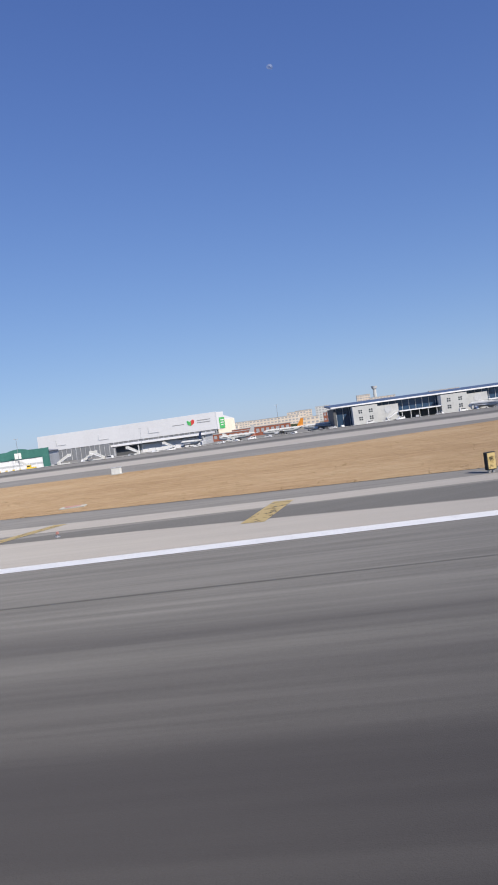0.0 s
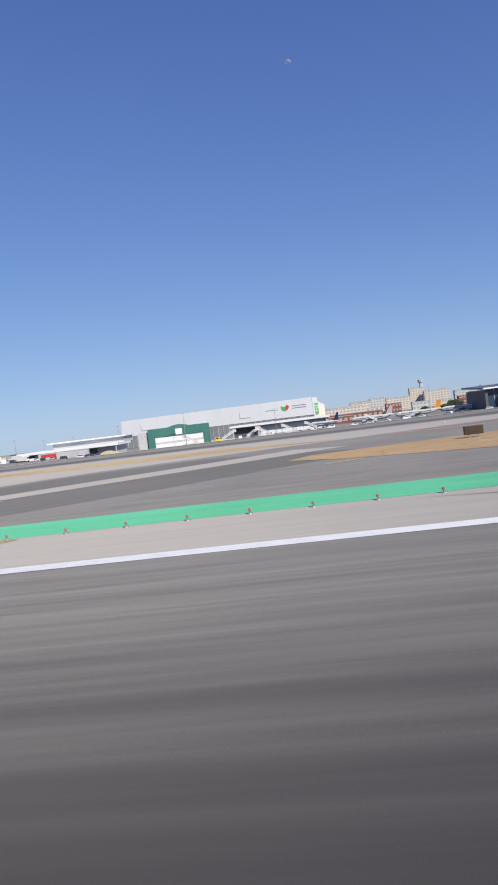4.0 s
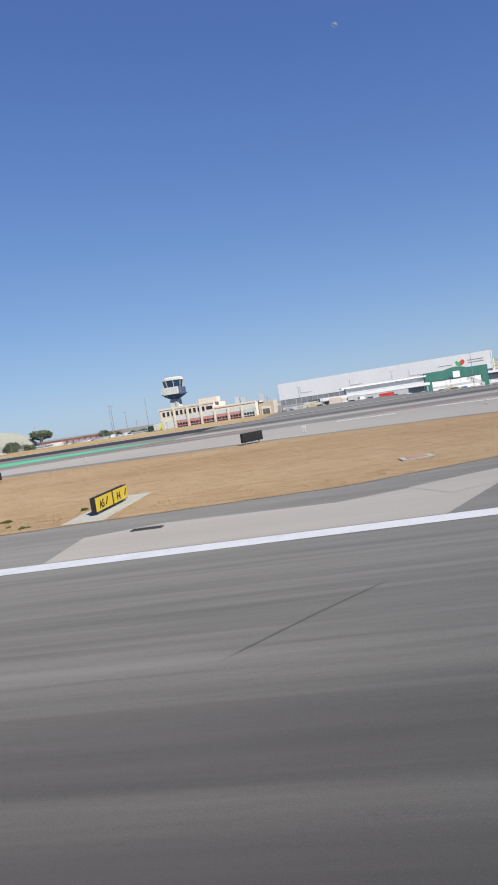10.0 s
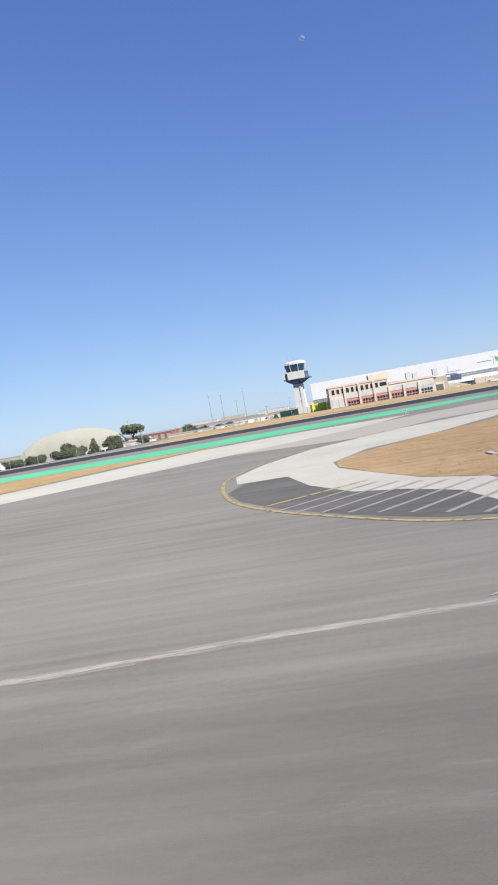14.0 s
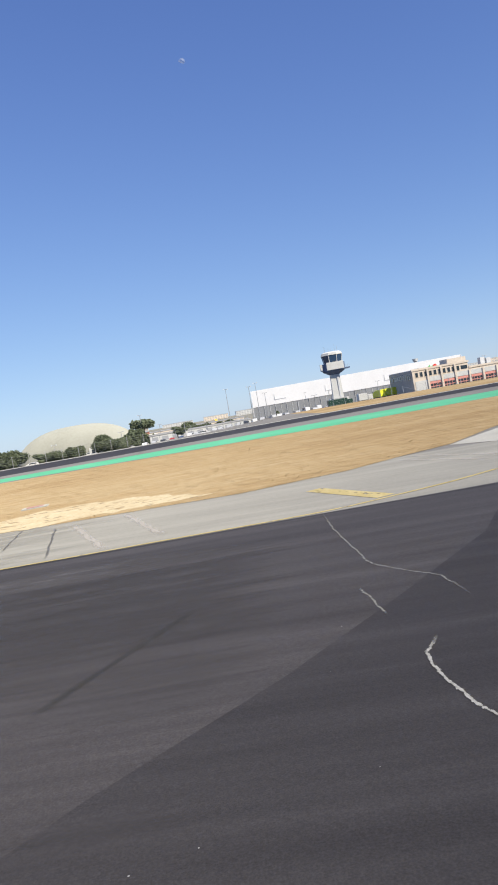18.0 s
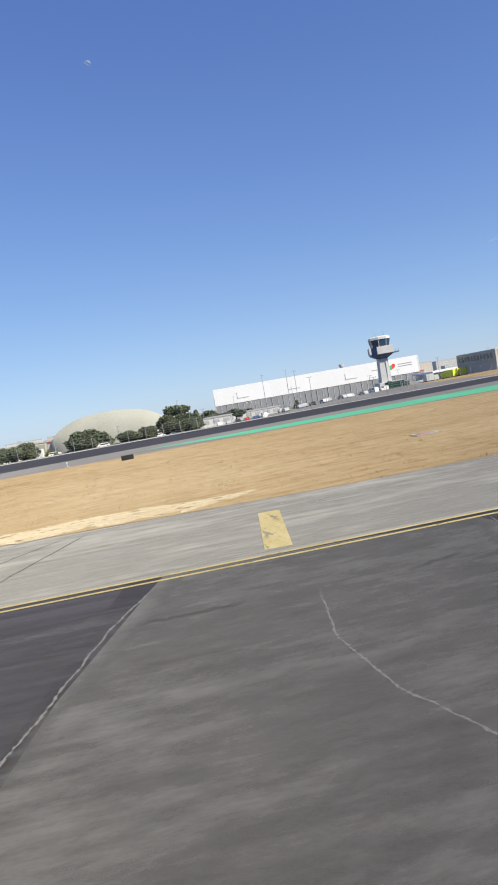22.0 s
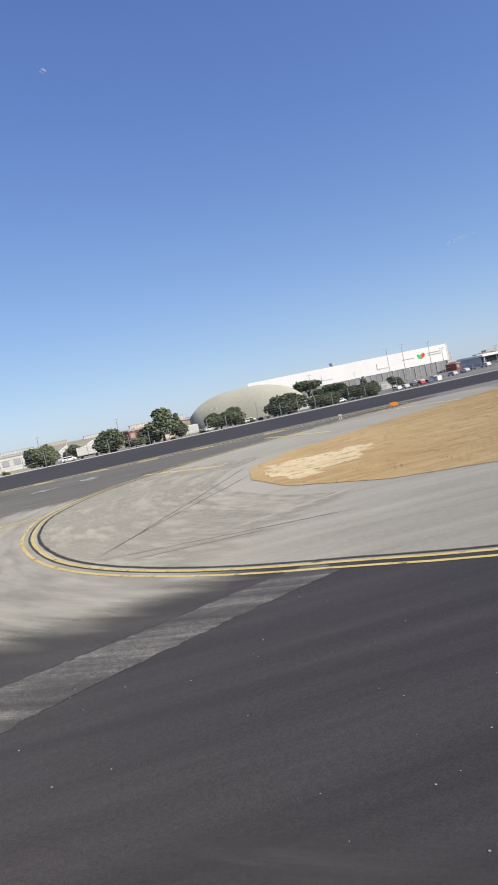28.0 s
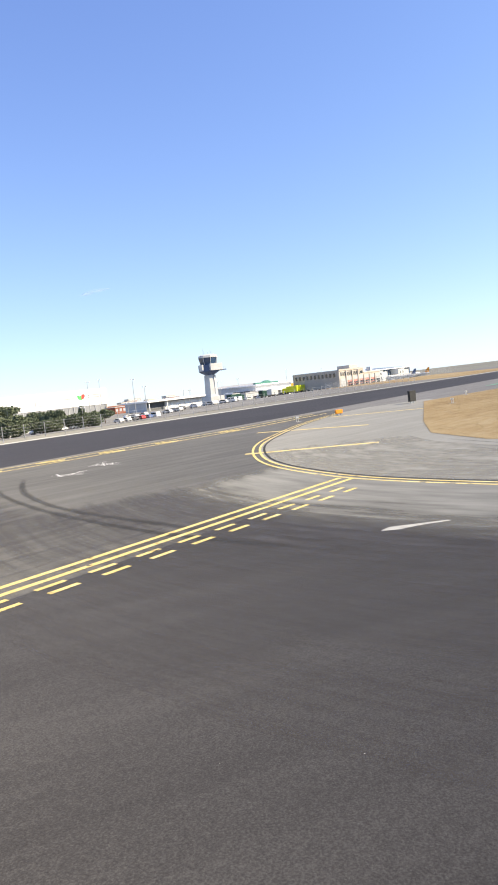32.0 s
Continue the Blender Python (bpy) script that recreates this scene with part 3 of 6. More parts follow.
def band(name, line, d0, d1, z, material, label, rows=6, skew=0.0):
    """A strip beside a line, between two distances to its side (negative y side for a line that runs to -x), with its length in metres as texture coordinates."""
    bm = bmesh.new()
    uv, uv2 = bm.loops.layers.uv.new("metres"), bm.loops.layers.uv.new("thinning")
    at, grid, z = 0.0, [], lifted(z)
    total = sum(math.hypot(b[0] - a[0], b[1] - a[1]) for a, b in zip(line, line[1:]))
    for i, (x, y) in enumerate(line):
        if i:
            at += math.hypot(x - line[i - 1][0], y - line[i - 1][1])
        (xa, ya), (xb, yb) = line[max(i - 1, 0)], line[min(i + 1, len(line) - 1)]
        l = math.hypot(xb - xa, yb - ya) or 1
        nx, ny = -(yb - ya) / l, (xb - xa) / l
        row = []
        for k in range(rows + 1):
            d = d0 + (d1 - d0) * k / rows
            row.append((bm.verts.new((x + nx * d - skew * d, y + ny * d, z)), (at, d), (at / total, k / rows)))
        grid.append(row)
    for a, b in zip(grid, grid[1:]):
        for k in range(rows):
            quad = (a[k], a[k + 1], b[k + 1], b[k])
            f = bm.faces.new([q[0] for q in quad])
            for lp, q in zip(f.loops, quad):
                lp[uv].uv, lp[uv2].uv = q[1], q[2]
    bm.normal_update()
    if sum(f.normal.z for f in bm.faces) < 0:
        bmesh.ops.reverse_faces(bm, faces=bm.faces[:])
    return tagged(link(name, bm, material), label, "wear", kind="structure")


def jagged(pts, rng, step=.3, amount=.06):
    """A line broken into short irregular turns."""
    out = []
    for (xa, ya), (xb, yb) in zip(pts, pts[1:]):
        n = max(2, int(math.hypot(xb - xa, yb - ya) / step))
        out += [(xa + (xb - xa) * i / n + rng.uniform(-amount, amount), ya + (yb - ya) * i / n + rng.uniform(-amount, amount)) for i in range(n)]
    return out + [pts[-1]]


def trace(name, line, width, z, material, label, category):
    ob = band(name, line, -width / 2, width / 2, z, material, label, 2)
    return tagged(ob, label, category, kind="structure")
# ---- land and pavements ----
def land(name, x0, x1, rows, lift, material, label, category):
    bm = bmesh.new()
    cols = [x0] + [x for x in (-345, -327, -310, -200, -180, -160) if x0 < x < x1] + [x1]
    vs = [[bm.verts.new((x, y, sloped(y, x) + lift - .025 * max(0, y - 1500))) for x in cols] for y in rows]
    for a, b in zip(vs, vs[1:]):
        for k in range(len(cols) - 1):
            bm.faces.new((a[k], a[k + 1], b[k + 1], b[k]))
    return tagged(link(name, bm, material), label, category, kind="structure")


land("ground", -4800, 4800, (-4800, -120, 154, 200, 252, 365, 690, 1500, 4800), -.06, FIELD, "dry bare land, coloured pale for haze, that reaches the horizon", "ground")
land("pavement", -620, -345.05, (-110, 152), 0, ASPHALT, "worn grey taxiway asphalt", "taxiway")
land("pavement", -345, 420, (-110, 154, 199), 0, ASPHALT, "worn grey runway and taxiway asphalt with long streaks", "runway")
land("apron", -228, 420, (199.01, 200, 365, 440), 0, APRON, "grey stained concrete apron before the hangars", "apron")
land("apron_far", -330, 200, (441, 690), 0, APRON, "grey concrete apron along the large hangar", "apron")
land("car_park", -470, -228.1, (199.1, 200, 252, 330), .01, APRON, "grey asphalt yard behind the taxiway fence", "car park")

sheet("runway_section", [(140, 25.3), (-226.8, 25.3), (-226.9, 13.4), (-220.9, -60), (140, -60)], .002, ASPHALT2, "darker section of the runway asphalt", "runway")
# second runway far across the grass, with fresh dark surface, and its pale edge
# the kerb's shadow before the apron is painted as a dark strip
sheet("far_taxiway_dark", [(420, 148.5), (-236, 148.5), (-236, 152), (420, 152)], .006, DARK, "narrow dark strip painted as a kerb shadow before the apron", "taxiway")
sheet("far_taxiway_band", [(420, 118), (-236, 121), (-236, 131), (420, 128)], .006, MID, "dark band of taxiway asphalt", "taxiway")
sheet("far_taxiway_pale", [(420, 97), (-100, 99), (-160, 107), (-236, 110), (-236, 117), (420, 114)], .006, SHOULDER, "pale band of taxiway surface", "taxiway")
sheet("far_runway", [(-236, 130), (-300, 129.5), (-350, 122), (-390, 120.5), (-430, 118), (-475, 116.4), (-620, 117), (-620, 158), (-470, 149.5), (-400, 146), (-300, 148), (-236, 151)], .006, DARK,
      "fresh dark asphalt of the second runway", "runway")
ribbon("pale_verge", [(420, 152), (-240, 153), (-300, 149.6), (-400, 147.6), (-470, 151), (-620, 159.6)], 2.6, .01, CONCRETE, "pale concrete verge along the second runway", category="verge")
sheet("far_grass_verge", [(-228, 155), (-300, 152), (-310, 152), (-310, 199), (-228, 199)], .012, GRASS, "dry grass verge before the buildings", "grass")

# pale shoulder between the edge line and the taxiway
sheet("runway_shoulder", [(140, 26.4), (140, 29), (6, 29.4), (0, 30.4), (-8, 31.8), (-19, 33.3), (-122, 33.6), (-130, 31.8), (-136, 31.2), (-143, 33), (-151, 34.6), (-158, 33), (-163.6, 31), (-170, 27.2), (-172, 26.4)], .004, SHOULDER,
      "pale grey runway shoulder", "shoulder")
sheet("taxiway_strip", [(140, 30.3), (140, 33.6), (8, 33.8), (-12, 34.2), (-18.6, 33.4), (0, 30.6), (6, 29.6)], .004, EXIT, "dark asphalt strip beside the shoulder", "taxiway")
sheet("pale_strip", [(140, 34), (140, 36.2), (0, 36.6), (-16, 38), (-40, 43), (-66, 47), (-66, 44), (-40, 39.6), (-16, 35.2), (0, 34.3)], .005, SHOULDER, "pale asphalt strip", "shoulder")
sheet("taxiway_exit", [(-143, 31.5), (-124, 31), (-98, 50), (-80, 66), (-100, 82), (-113, 79), (-136, 57), (-152, 47), (-170, 40), (-180, 34)], .003, EXIT,
      "dark asphalt of a slanting exit taxiway", "taxiway")
sheet("exit_pale_strip", [(-150, 40), (-135, 46.6), (-117.5, 58.6), (-90, 80), (-84, 76), (-119, 51.5), (-134, 41.8), (-148, 36.5)], .008, SHOULDER, "pale strip along the exit taxiway", "shoulder")
sheet("pale_wedge", [(-218.4, 26.5), (-218.6, 30.3), (-215.8, 31.4), (-209.2, 30.9), (-205, 32.7), (-201, 34.4), (-203.4, 31.2), (-206, 26.5)], .004, SHOULDER,
      "pale wedge of asphalt beside the runway", "shoulder")
sheet("far_pale_band", [(-60, 100), (-113, 82), (-152, 50), (-172, 56.5), (-199, 68.5), (-217, 74), (-246, 80), (-262, 78), (-270, 70), (-284, 76), (-262, 92), (-240, 98), (-180, 96), (-120, 108)], .005, SHOULDER,
      "pale grey taxiway surface behind the grass island", "taxiway")
NOSE_IN = [(-268.4, 33.7), (-268.9, 36.4), (-270.5, 38.6), (-272.4, 40), (-274.2, 44.2), (-275.4, 49.4)]
NOSE_OUT = [(-277.8, 49.2), (-278.3, 46), (-277.2, 42.2), (-275.2, 38.4), (-272.8, 35), (-270.4, 32.4), (-268.4, 31.4)]
sheet("nose_apron", NOSE_OUT + NOSE_IN, .005, MID, "dark tapered end of the taxiway island", "taxiway")
sheet("nose_concrete", [(-278.2, 49.6), (-278.7, 53.5), (-277.4, 59), (-274.2, 66), (-266.4, 73.4), (-257, 77.4), (-250, 78.6), (-250, 76), (-258, 70.6), (-264.8, 62.6), (-270.4, 58.4), (-272.8, 53), (-272.6, 49.6), (-271, 45), (-269.5, 41), (-267.4, 38.6), (-267.2, 36.8), (-267.4, 33.6)] + NOSE_IN, .009, CONCRETE, "pale concrete round the island end", "pavement")

# taxiway used after the exit: fresh dark asphalt with patches of older surface
taxi_edge = [(-321.2, 40.2), (-345, 42), (-360, 43.6), (-386, 46.3), (-399, 47.9), (-412, 49.6), (-426, 50.9), (-435, 52.0), (-444, 54.2), (-458, 58.0), (-463.3, 61.9), (-466.6, 65.6),
             (-468.8, 70), (-469.8, 75), (-469.9, 80), (-468.8, 86), (-465, 93), (-458, 99.5), (-450, 104), (-441, 108), (-430, 111.5)]
curve = smooth_line(taxi_edge, 1.2)
split = next(i for i, p in enumerate(curve) if p[1] > 84)
seam = [(-471, 84.7), (-478, 84.5), (-500, 84.1), (-530, 83.6)]
sheet("dark_taxiway", curve[:split + 1] + seam + [(-620, 80), (-620, -60), (-344, -60), (-329, 2), (-325.2, 19), (-324.7, 24), (-324.1, 26.8), (-323.1, 29.6), (-323.6, 29.9), (-322.5, 34.2)], .006, DARK, "fresh dark asphalt of the taxiway", "taxiway")
sheet("worn_taxiway", [(-331.2, 34.6), (-334.7, 30.9), (-337.2, 28.4), (-339.8, 26.2), (-346, 20), (-356, 0), (-400, 0), (-392, 36), (-388, 46.3), (-360, 43.3), (-345, 41.7), (-334, 40.9), (-327.6, 40.3)], .007, WORN, "slightly paler worn asphalt of the taxiway", "taxiway")
sheet("old_surface_bay", [(-386.6, 46.1), (-394.6, 47.4), (-397, 41), (-404, 14), (-393, 10), (-387.4, 30), (-386.5, 40)], .010, MID, "worn grey bay of older asphalt", "taxiway")
sheet("turning_area", curve[split:] + [(-424, 116), (-530, 116)] + seam[::-1], .006, MID, "worn asphalt of the taxiway crossing", "taxiway")
sheet("dark_taxiway_bay", [p for p in curve if -459 < p[0] < -394.9 and p[1] < 60] + [(-463, 50), (-470, 36), (-452, 8), (-405, 10), (-397.3, 41)], .0066, DARK2, "slightly greyed dark asphalt of the taxiway", "taxiway")
sheet("worn_crossing", [p for p in curve[:split + 1] if p[0] < -464.4] + seam + [(-530, 38), (-500, 44), (-480.7, 55.2), (-475.8, 58.1), (-470.4, 60.4), (-466, 61.8)], .0068, WORN2, "worn grey asphalt of the taxiway bend", "taxiway")
edge = curve
near = lambda x0, x1: [p for p in edge[:split] if x1 <= p[0] <= x0]
bend = [p for p in edge[:split + 8] if p[0] < -463.2]
band("pale_sweep", bend, .1, 7.0, .0130, SWEPT, "pale worn asphalt swept round the curve")
band("pale_sweep", bend, 3.0, 16.0, .0125, STREAK, "faint pale streaks round the curve")
OLD_PATCH = [(-430.4, 51), (-430.8, 49.2), (-431.6, 48.2), (-432.6, 47.6), (-434, 47), (-435.4, 46.4), (-436.6, 45.5), (-439.4, 42), (-449, 40), (-445.4, 48.4), (-443.9, 51.4), (-442.4, 53.6)]
band("pale_sweep", near(-384.6, -396), .2, 20, .0117, MIXSTREAK, "mottled scuffs on the older bay", skew=.3)
band("pale_sweep", near(-322, -432), .3, 12, .0095, STREAK, "faint pale streaks along the taxiway")
band("pale_sweep", near(-322, -470), 6, 30, .0092, STREAK, "faint pale streaks along the taxiway")
band("pale_sweep", near(-325, -400), 4, 20, .0105, DIRT, "faint dark streaks along the taxiway")
band("pale_sweep", [(-470, 86.4), (-476, 86.2), (-500, 85.8), (-520, 85.4)], -16, -.2, .0098, STREAK, "pale streaks on the crossing")
for x0, x1, y, w in ((30, -26, 20.2, .1), (-38, -58, 10.4, .22), (-10, -40, 16.4, .12)):
    trace("runway_tyre_line", smooth_line([(x0, y), ((x0 + x1) / 2, y + .1), (x1, y + .35)], 3), w * 2.4, .0105, TYRE, "long dark tyre line along the runway", "tyre mark")
trace("tyre_curve", smooth_line([(-210.9, 17), (-209.4, 18.9), (-208, 20.5)], 1), .13, .011, TYRE, "faint curved tyre mark on the runway", "tyre mark")
sheet("taxi_shoulder", [(-323, 40.6)] + [(x, y + .1) for x, y in curve if x < -322] + [(-424, 112), (-415, 109), (-425, 101), (-440, 95), (-452, 88), (-457, 80), (-456, 72), (-447, 68), (-430, 63), (-400, 60), (-360, 56), (-330, 54), (-318, 52)], .003, PALE,
      "pale worn shoulder beside the taxiway", "shoulder")
sheet("concrete_edge", [(-324, 54.6), (-320.5, 50.4), (-315.3, 53.2), (-308, 56), (-303, 59), (-296, 64.5), (-284, 73), (-268, 86), (-262, 96), (-276, 97), (-288, 93), (-299.4, 78.5), (-307, 71), (-312.9, 64.8), (-318, 60)], .013, CONCRETE,
      "pale concrete edge round the grass", "pavement")

# green painted shoulders
sheet("green_marking", [(-19, 33.5), (-23.5, 33.5), (-60, 33.6), (-118, 33.4), (-131, 35.6), (-124, 38), (-84, 38.6), (-48, 38.0), (-38, 38.0)], .008, GREEN, "green painted strip on the runway shoulder", "marking")
sheet("green_marking_far", [(-236, 113), (-252, 107.5), (-264, 103), (-284, 98.5), (-322, 97), (-342, 99.5), (-378, 105.5), (-390, 112), (-350, 112.4), (-325, 112), (-284, 115), (-250, 117.5)], .012, GREEN, "long green painted strip beside the second runway", "marking")

# grass islands
def island(name, pts, label, material=GRASS):
    sheet(name, pts, .02, material, label, "grass")
    return pts


GRASS_A = island("grass_island", [(-272.6, 50), (-271, 45), (-269.5, 41), (-267.4, 38.6), (-264.2, 36), (-260, 34.4), (-254, 33.5), (-240, 33.2), (-224, 33.6), (-209, 34.6), (-202, 37.6), (-190, 41.9), (-181, 46.6), (-172, 55), (-177, 58),
                                  (-199, 67), (-217, 72), (-246, 75.4), (-254, 71.8), (-261, 65.5), (-267.4, 60), (-271, 56.4), (-272.6, 53)], "sun-dried brown grass island between taxiways", BROWNGRASS)
GRASS_B = island("grass_field", [(-323.7, 55), (-327.6, 53.2), (-330.4, 51.6), (-336, 50.4), (-347, 52), (-361, 53.6), (-386, 55.4), (-399, 58), (-413, 59.4), (-427, 61), (-440, 65), (-451, 66.7), (-457, 70.5), (-459.4, 75), (-459.4, 80),
                                 (-458, 84.5), (-454, 89.5), (-446, 94), (-434, 100), (-424, 105), (-420, 107), (-380, 103), (-342, 98), (-320, 96.5), (-284, 97.5), (-296, 87), (-303, 76), (-313, 65), (-319, 60)],
                 "broad field of sun-dried golden grass")
GRASS_C = island("grass_strip", [(140, 39), (9, 39.2), (-4, 41), (-20, 43.8), (-34, 45.7), (-44, 45.4), (-55, 47), (-66, 50), (-78, 54.6), (-85, 58.2), (-90, 63), (-88, 67), (-75, 70.4), (-62, 75), (-43, 83), (-20, 81), (2, 81), (22, 89.6), (140, 95)],
                 "brown dry grass strip beside the runway", BROWNGRASS)
island("grass_strip", ([(-84, 92), (-120, 95.5), (-150, 98.5), (-166, 101), (-166, 104.5), (-130, 105), (-100, 103)]), "thin golden dry grass strip between taxiways")
def ragged(pts, seed, step=.7, depth=.5):
    """An outline broken into a ragged edge."""
    rng = random.Random(seed)
    out = []
    for (x0, y0), (x1, y1) in zip(pts, pts[1:] + pts[:1]):
        n = max(2, int(math.hypot(x1 - x0, y1 - y0) / step))
        out += [(x0 + (x1 - x0) * i / n + rng.uniform(-depth, depth), y0 + (y1 - y0) * i / n + rng.uniform(-depth, depth)) for i in range(n)]
    return out


SANDS = [ragged(p, i) for i, p in enumerate(([(-337, 52.4), (-343, 52), (-348, 51.6), (-354, 52.4), (-352, 55), (-347, 59), (-342, 57.5)], [(-360, 54.4), (-366, 54.2), (-375, 55.2), (-372, 58.4), (-366, 60), (-359, 59.6)],
                                              [(-391.6, 57.2), (-400, 58.4), (-403, 59.4), (-399, 61), (-394, 60.4), (-389, 59)], [(-430, 62.8), (-438.6, 64.8), (-433.3, 72), (-426.3, 76), (-427, 72), (-431, 66.4)],
                                              [(-450, 84), (-457.2, 84.2), (-458.8, 80), (-458.6, 76), (-454, 79)]))]
sheet("sand_patch", SANDS[0], .026, SAND, "bare pale sand at the grass edge", "sand")
sheet("sand_patch", SANDS[1], .026, SAND, "bare pale sand at the grass edge", "sand")
sheet("sand_patch", SANDS[2], .026, SAND, "bare pale sand at the grass edge", "sand")
sheet("sand_patch", SANDS[3], .026, SAND, "worn sandy track in the dry grass", "sand")
sheet("sand_patch", SANDS[4], .026, SAND, "bare pale sand at the grass end", "sand")

# ---- painted markings ----
ribbon("runway_edge_line", [(140, 26), (-267.5, 25.9)], .92, .014, WHITE, "broad solid white runway edge line")
def beside(line, d):
    """A line at a distance d to the side of another."""
    out = []
    for i, (x, y) in enumerate(line):
        (xa, ya), (xb, yb) = line[max(i - 1, 0)], line[min(i + 1, len(line) - 1)]
        l = math.hypot(xb - xa, yb - ya) or 1
        out.append((x - (yb - ya) / l * d, y + (xb - xa) / l * d))
    return out


for d in (-.06, .36):
    ribbon("taxiway_edge_line", beside(curve[20:], d), .14, .016, YELLOW, "solid yellow taxiway edge line")
ribbon("taxiway_edge_line", smooth_line([(-316, 49.6), (-326.5, 43.6), (-331.4, 41.9), (-334.3, 41.4), (-339.2, 41.7), (-345, 42.1), (-360, 43.7)], 1.5), .16, .016, YELLOW, "solid yellow taxiway edge line")
for y in (85.6, 85.0):
    ribbon("hold_line", [(-469.4, y + .2), (-478, y), (-500, y - .4)], .22, .016, YELLOW, "solid yellow holding position line")
hold = thing("hold_line_dashes", "broken yellow holding position line", "marking", kind="structure")
for i in range(20):
    for y in (84.4, 83.85):
        x = -471.35 - i * 1.45
        ribbon("dash", [(x, y), (x - .8, y - .02)], .18, .016, YELLOW, "", parent=hold)
for (a, b, w) in [((-2.9, 30.2), (-1.9, 36), 1.0), ((-15.3, 33.2), (-13.6, 37.6), .8), ((-32, 37.6), (-29.5, 42), .8), ((-48.6, 41.5), (-45.8, 44.8), .8), ((-58.2, 45.3), (-56.9, 47.9), .8), ((-86.9, 55.3), (-84, 56.7), .8), ((-68.8, 50.3), (-66.8, 52.8), .8), ((-106, 28), (-101, 33.2), .8)]:
    ribbon("taxiway_bar", [a, b], w, .015, OLDYEL, "faded yellow slanting bar")
for pts in ([(-139.4, 40.2), (-135.3, 35.2)], [(-135, 35.4), (-131.3, 40.8)], [(-147.6, 32), (-143.2, 27.2)], [(-120, 46), (-112, 55)]):
    ribbon("taxiway_bar", pts, .75, .015, OLDYEL, "faded yellow slanting bar")
sheet("white_block_marking", [(-132.6, 33.5), (-131.9, 34.3), (-131.0, 33.6), (-131.7, 32.8)], .015, WHITE, "small white painted block", "marking")
for a, b in (((-333.1, 47.1), (-331.4, 42.2)), ((-366, 51.8), (-367.7, 45)), ((-390.2, 53.2), (-391.5, 47.6)), ((-415.8, 56.9), (-417.1, 51)), ((-429.9, 57.4), (-431.2, 51.6)), ((-441.4, 61), (-444.2, 55.9))):
    ribbon("shoulder_bar", [a, b], .75, .014, BARYEL, "yellow bar across the taxiway shoulder")
ribbon("shoulder_bar", [(-462, 97.3), (-458, 90.7)], .55, .014, BARYEL, "yellow bar across the taxiway shoulder")
ribbon("shoulder_bar", [(-449, 107.4), (-446.6, 98.3)], .55, .014, BARYEL, "yellow bar across the taxiway shoulder")
ribbon("shoulder_bar", [(-436, 109), (-432, 101)], .5, .014, BARYEL, "yellow bar across the taxiway shoulder")
ribbon("taxiway_centre_line", [(-430, 113.6), (-446, 112.3), (-469, 113.6), (-500, 116)], .3, .016, YELLOW, "yellow taxiway line along the second runway")
ribbon("taxiway_centre_line", [(-430, 115.4), (-446, 114.3), (-469, 115.6), (-500, 118)], .3, .016, YELLOW, "yellow taxiway line along the second runway")
for x, y in ((-446, 113.3), (-453.6, 113.4), (-459, 113.8), (-464, 114.6), (-469, 114.6)):
    ribbon("taxiway_block", [(x + .9, y - .5), (x - .9, y + .5)], .9, .017, YELLOW, "short yellow block in the taxiway line")
ribbon("exit_line", [(-178.3, 26.8), (-172.5, 29.3), (-163, 35.2), (-150, 45)], .16, .015, OLDYEL, "thin faded exit line")
ribbon("exit_line", [(-203, 25.2), (-200.6, 26.8), (-193.2, 31.4), (-182.7, 38.1), (-172, 46)], .16, .015, OLDYEL, "thin faded exit line")
ribbon("nose_edge_line", smooth_line([(-264, 30.6), (-268, 30.7), (-270.6, 32), (-273, 34.7), (-275.5, 38.2), (-277.6, 42.5), (-278.8, 48), (-279.1, 53), (-277.8, 59), (-274.6, 66), (-266.6, 73.9)], .8), .2, .015, OLDYEL, "worn yellow line round the island end")
for i in range(9):
    x, y = -275.6 + i * .92, 37.9 - i * .83
    ribbon("chevron_line", [(x, y), (x + 4.3 - .1 * i, y + 3.9)], .2, .0135, STREAKBAR, "pale hatched line on the island end")
for a, b in (((-276.4, 39.4), (-271.6, 42.8)), ((-268.6, 30.9), (-265.2, 35.3))):
    ribbon("chevron_line", [a, b], .26, .0138, OLDYEL, "faded yellow line on the island end")
for a, b in (((-198, 94), (-189.5, 89)), ((-186, 91), (-179, 86.2)), ((-191, 91), (-182.5, 89.4)), ((-178.4, 91), (-171.3, 90.2)), ((-210, 92), (-203, 90))):
    ribbon("white_bar_far", [a, b], 1.0, .015, WHITE, "white painted bar on the far taxiway")
for a, b in (((-206, 100), (-190, 97)), ((-240, 103), (-222, 104)), ((-60, 88), (-78, 92))):
    ribbon("red_marking", [a, b], 1.5, .015, REDP, "faded red painted patch")
sheet("white_arrow", [(-476.85, 79.7), (-476.4, 79.7), (-476, 79.3), (-475.3, 78.6), (-475.36, 78.5), (-476.1, 79.08), (-476.55, 79.3)], .016, SEAL, "worn white painted arrow on the taxiway", "marking")
for x, y in ((-465.9, 106.3), (-469.5, 104.5)):
    for i in range(9):
        a = random.uniform(-.6, .6)
        ribbon("white_scratch", [(x + a, y + random.uniform(-1, 1)), (x + a + random.uniform(.2, 1.4), y + random.uniform(-1.6, 1.6))], .06, .016, WHITE, "white scratch of paint on the taxiway", wobble=.06)
sheet("white_flake", ragged([(-270.2, 25.0), (-270.7, 25.02), (-270.9, 24.88), (-270.5, 24.8)], 7, .15, .04), .0145, STREAKBAR, "worn pale rest of paint", "marking")

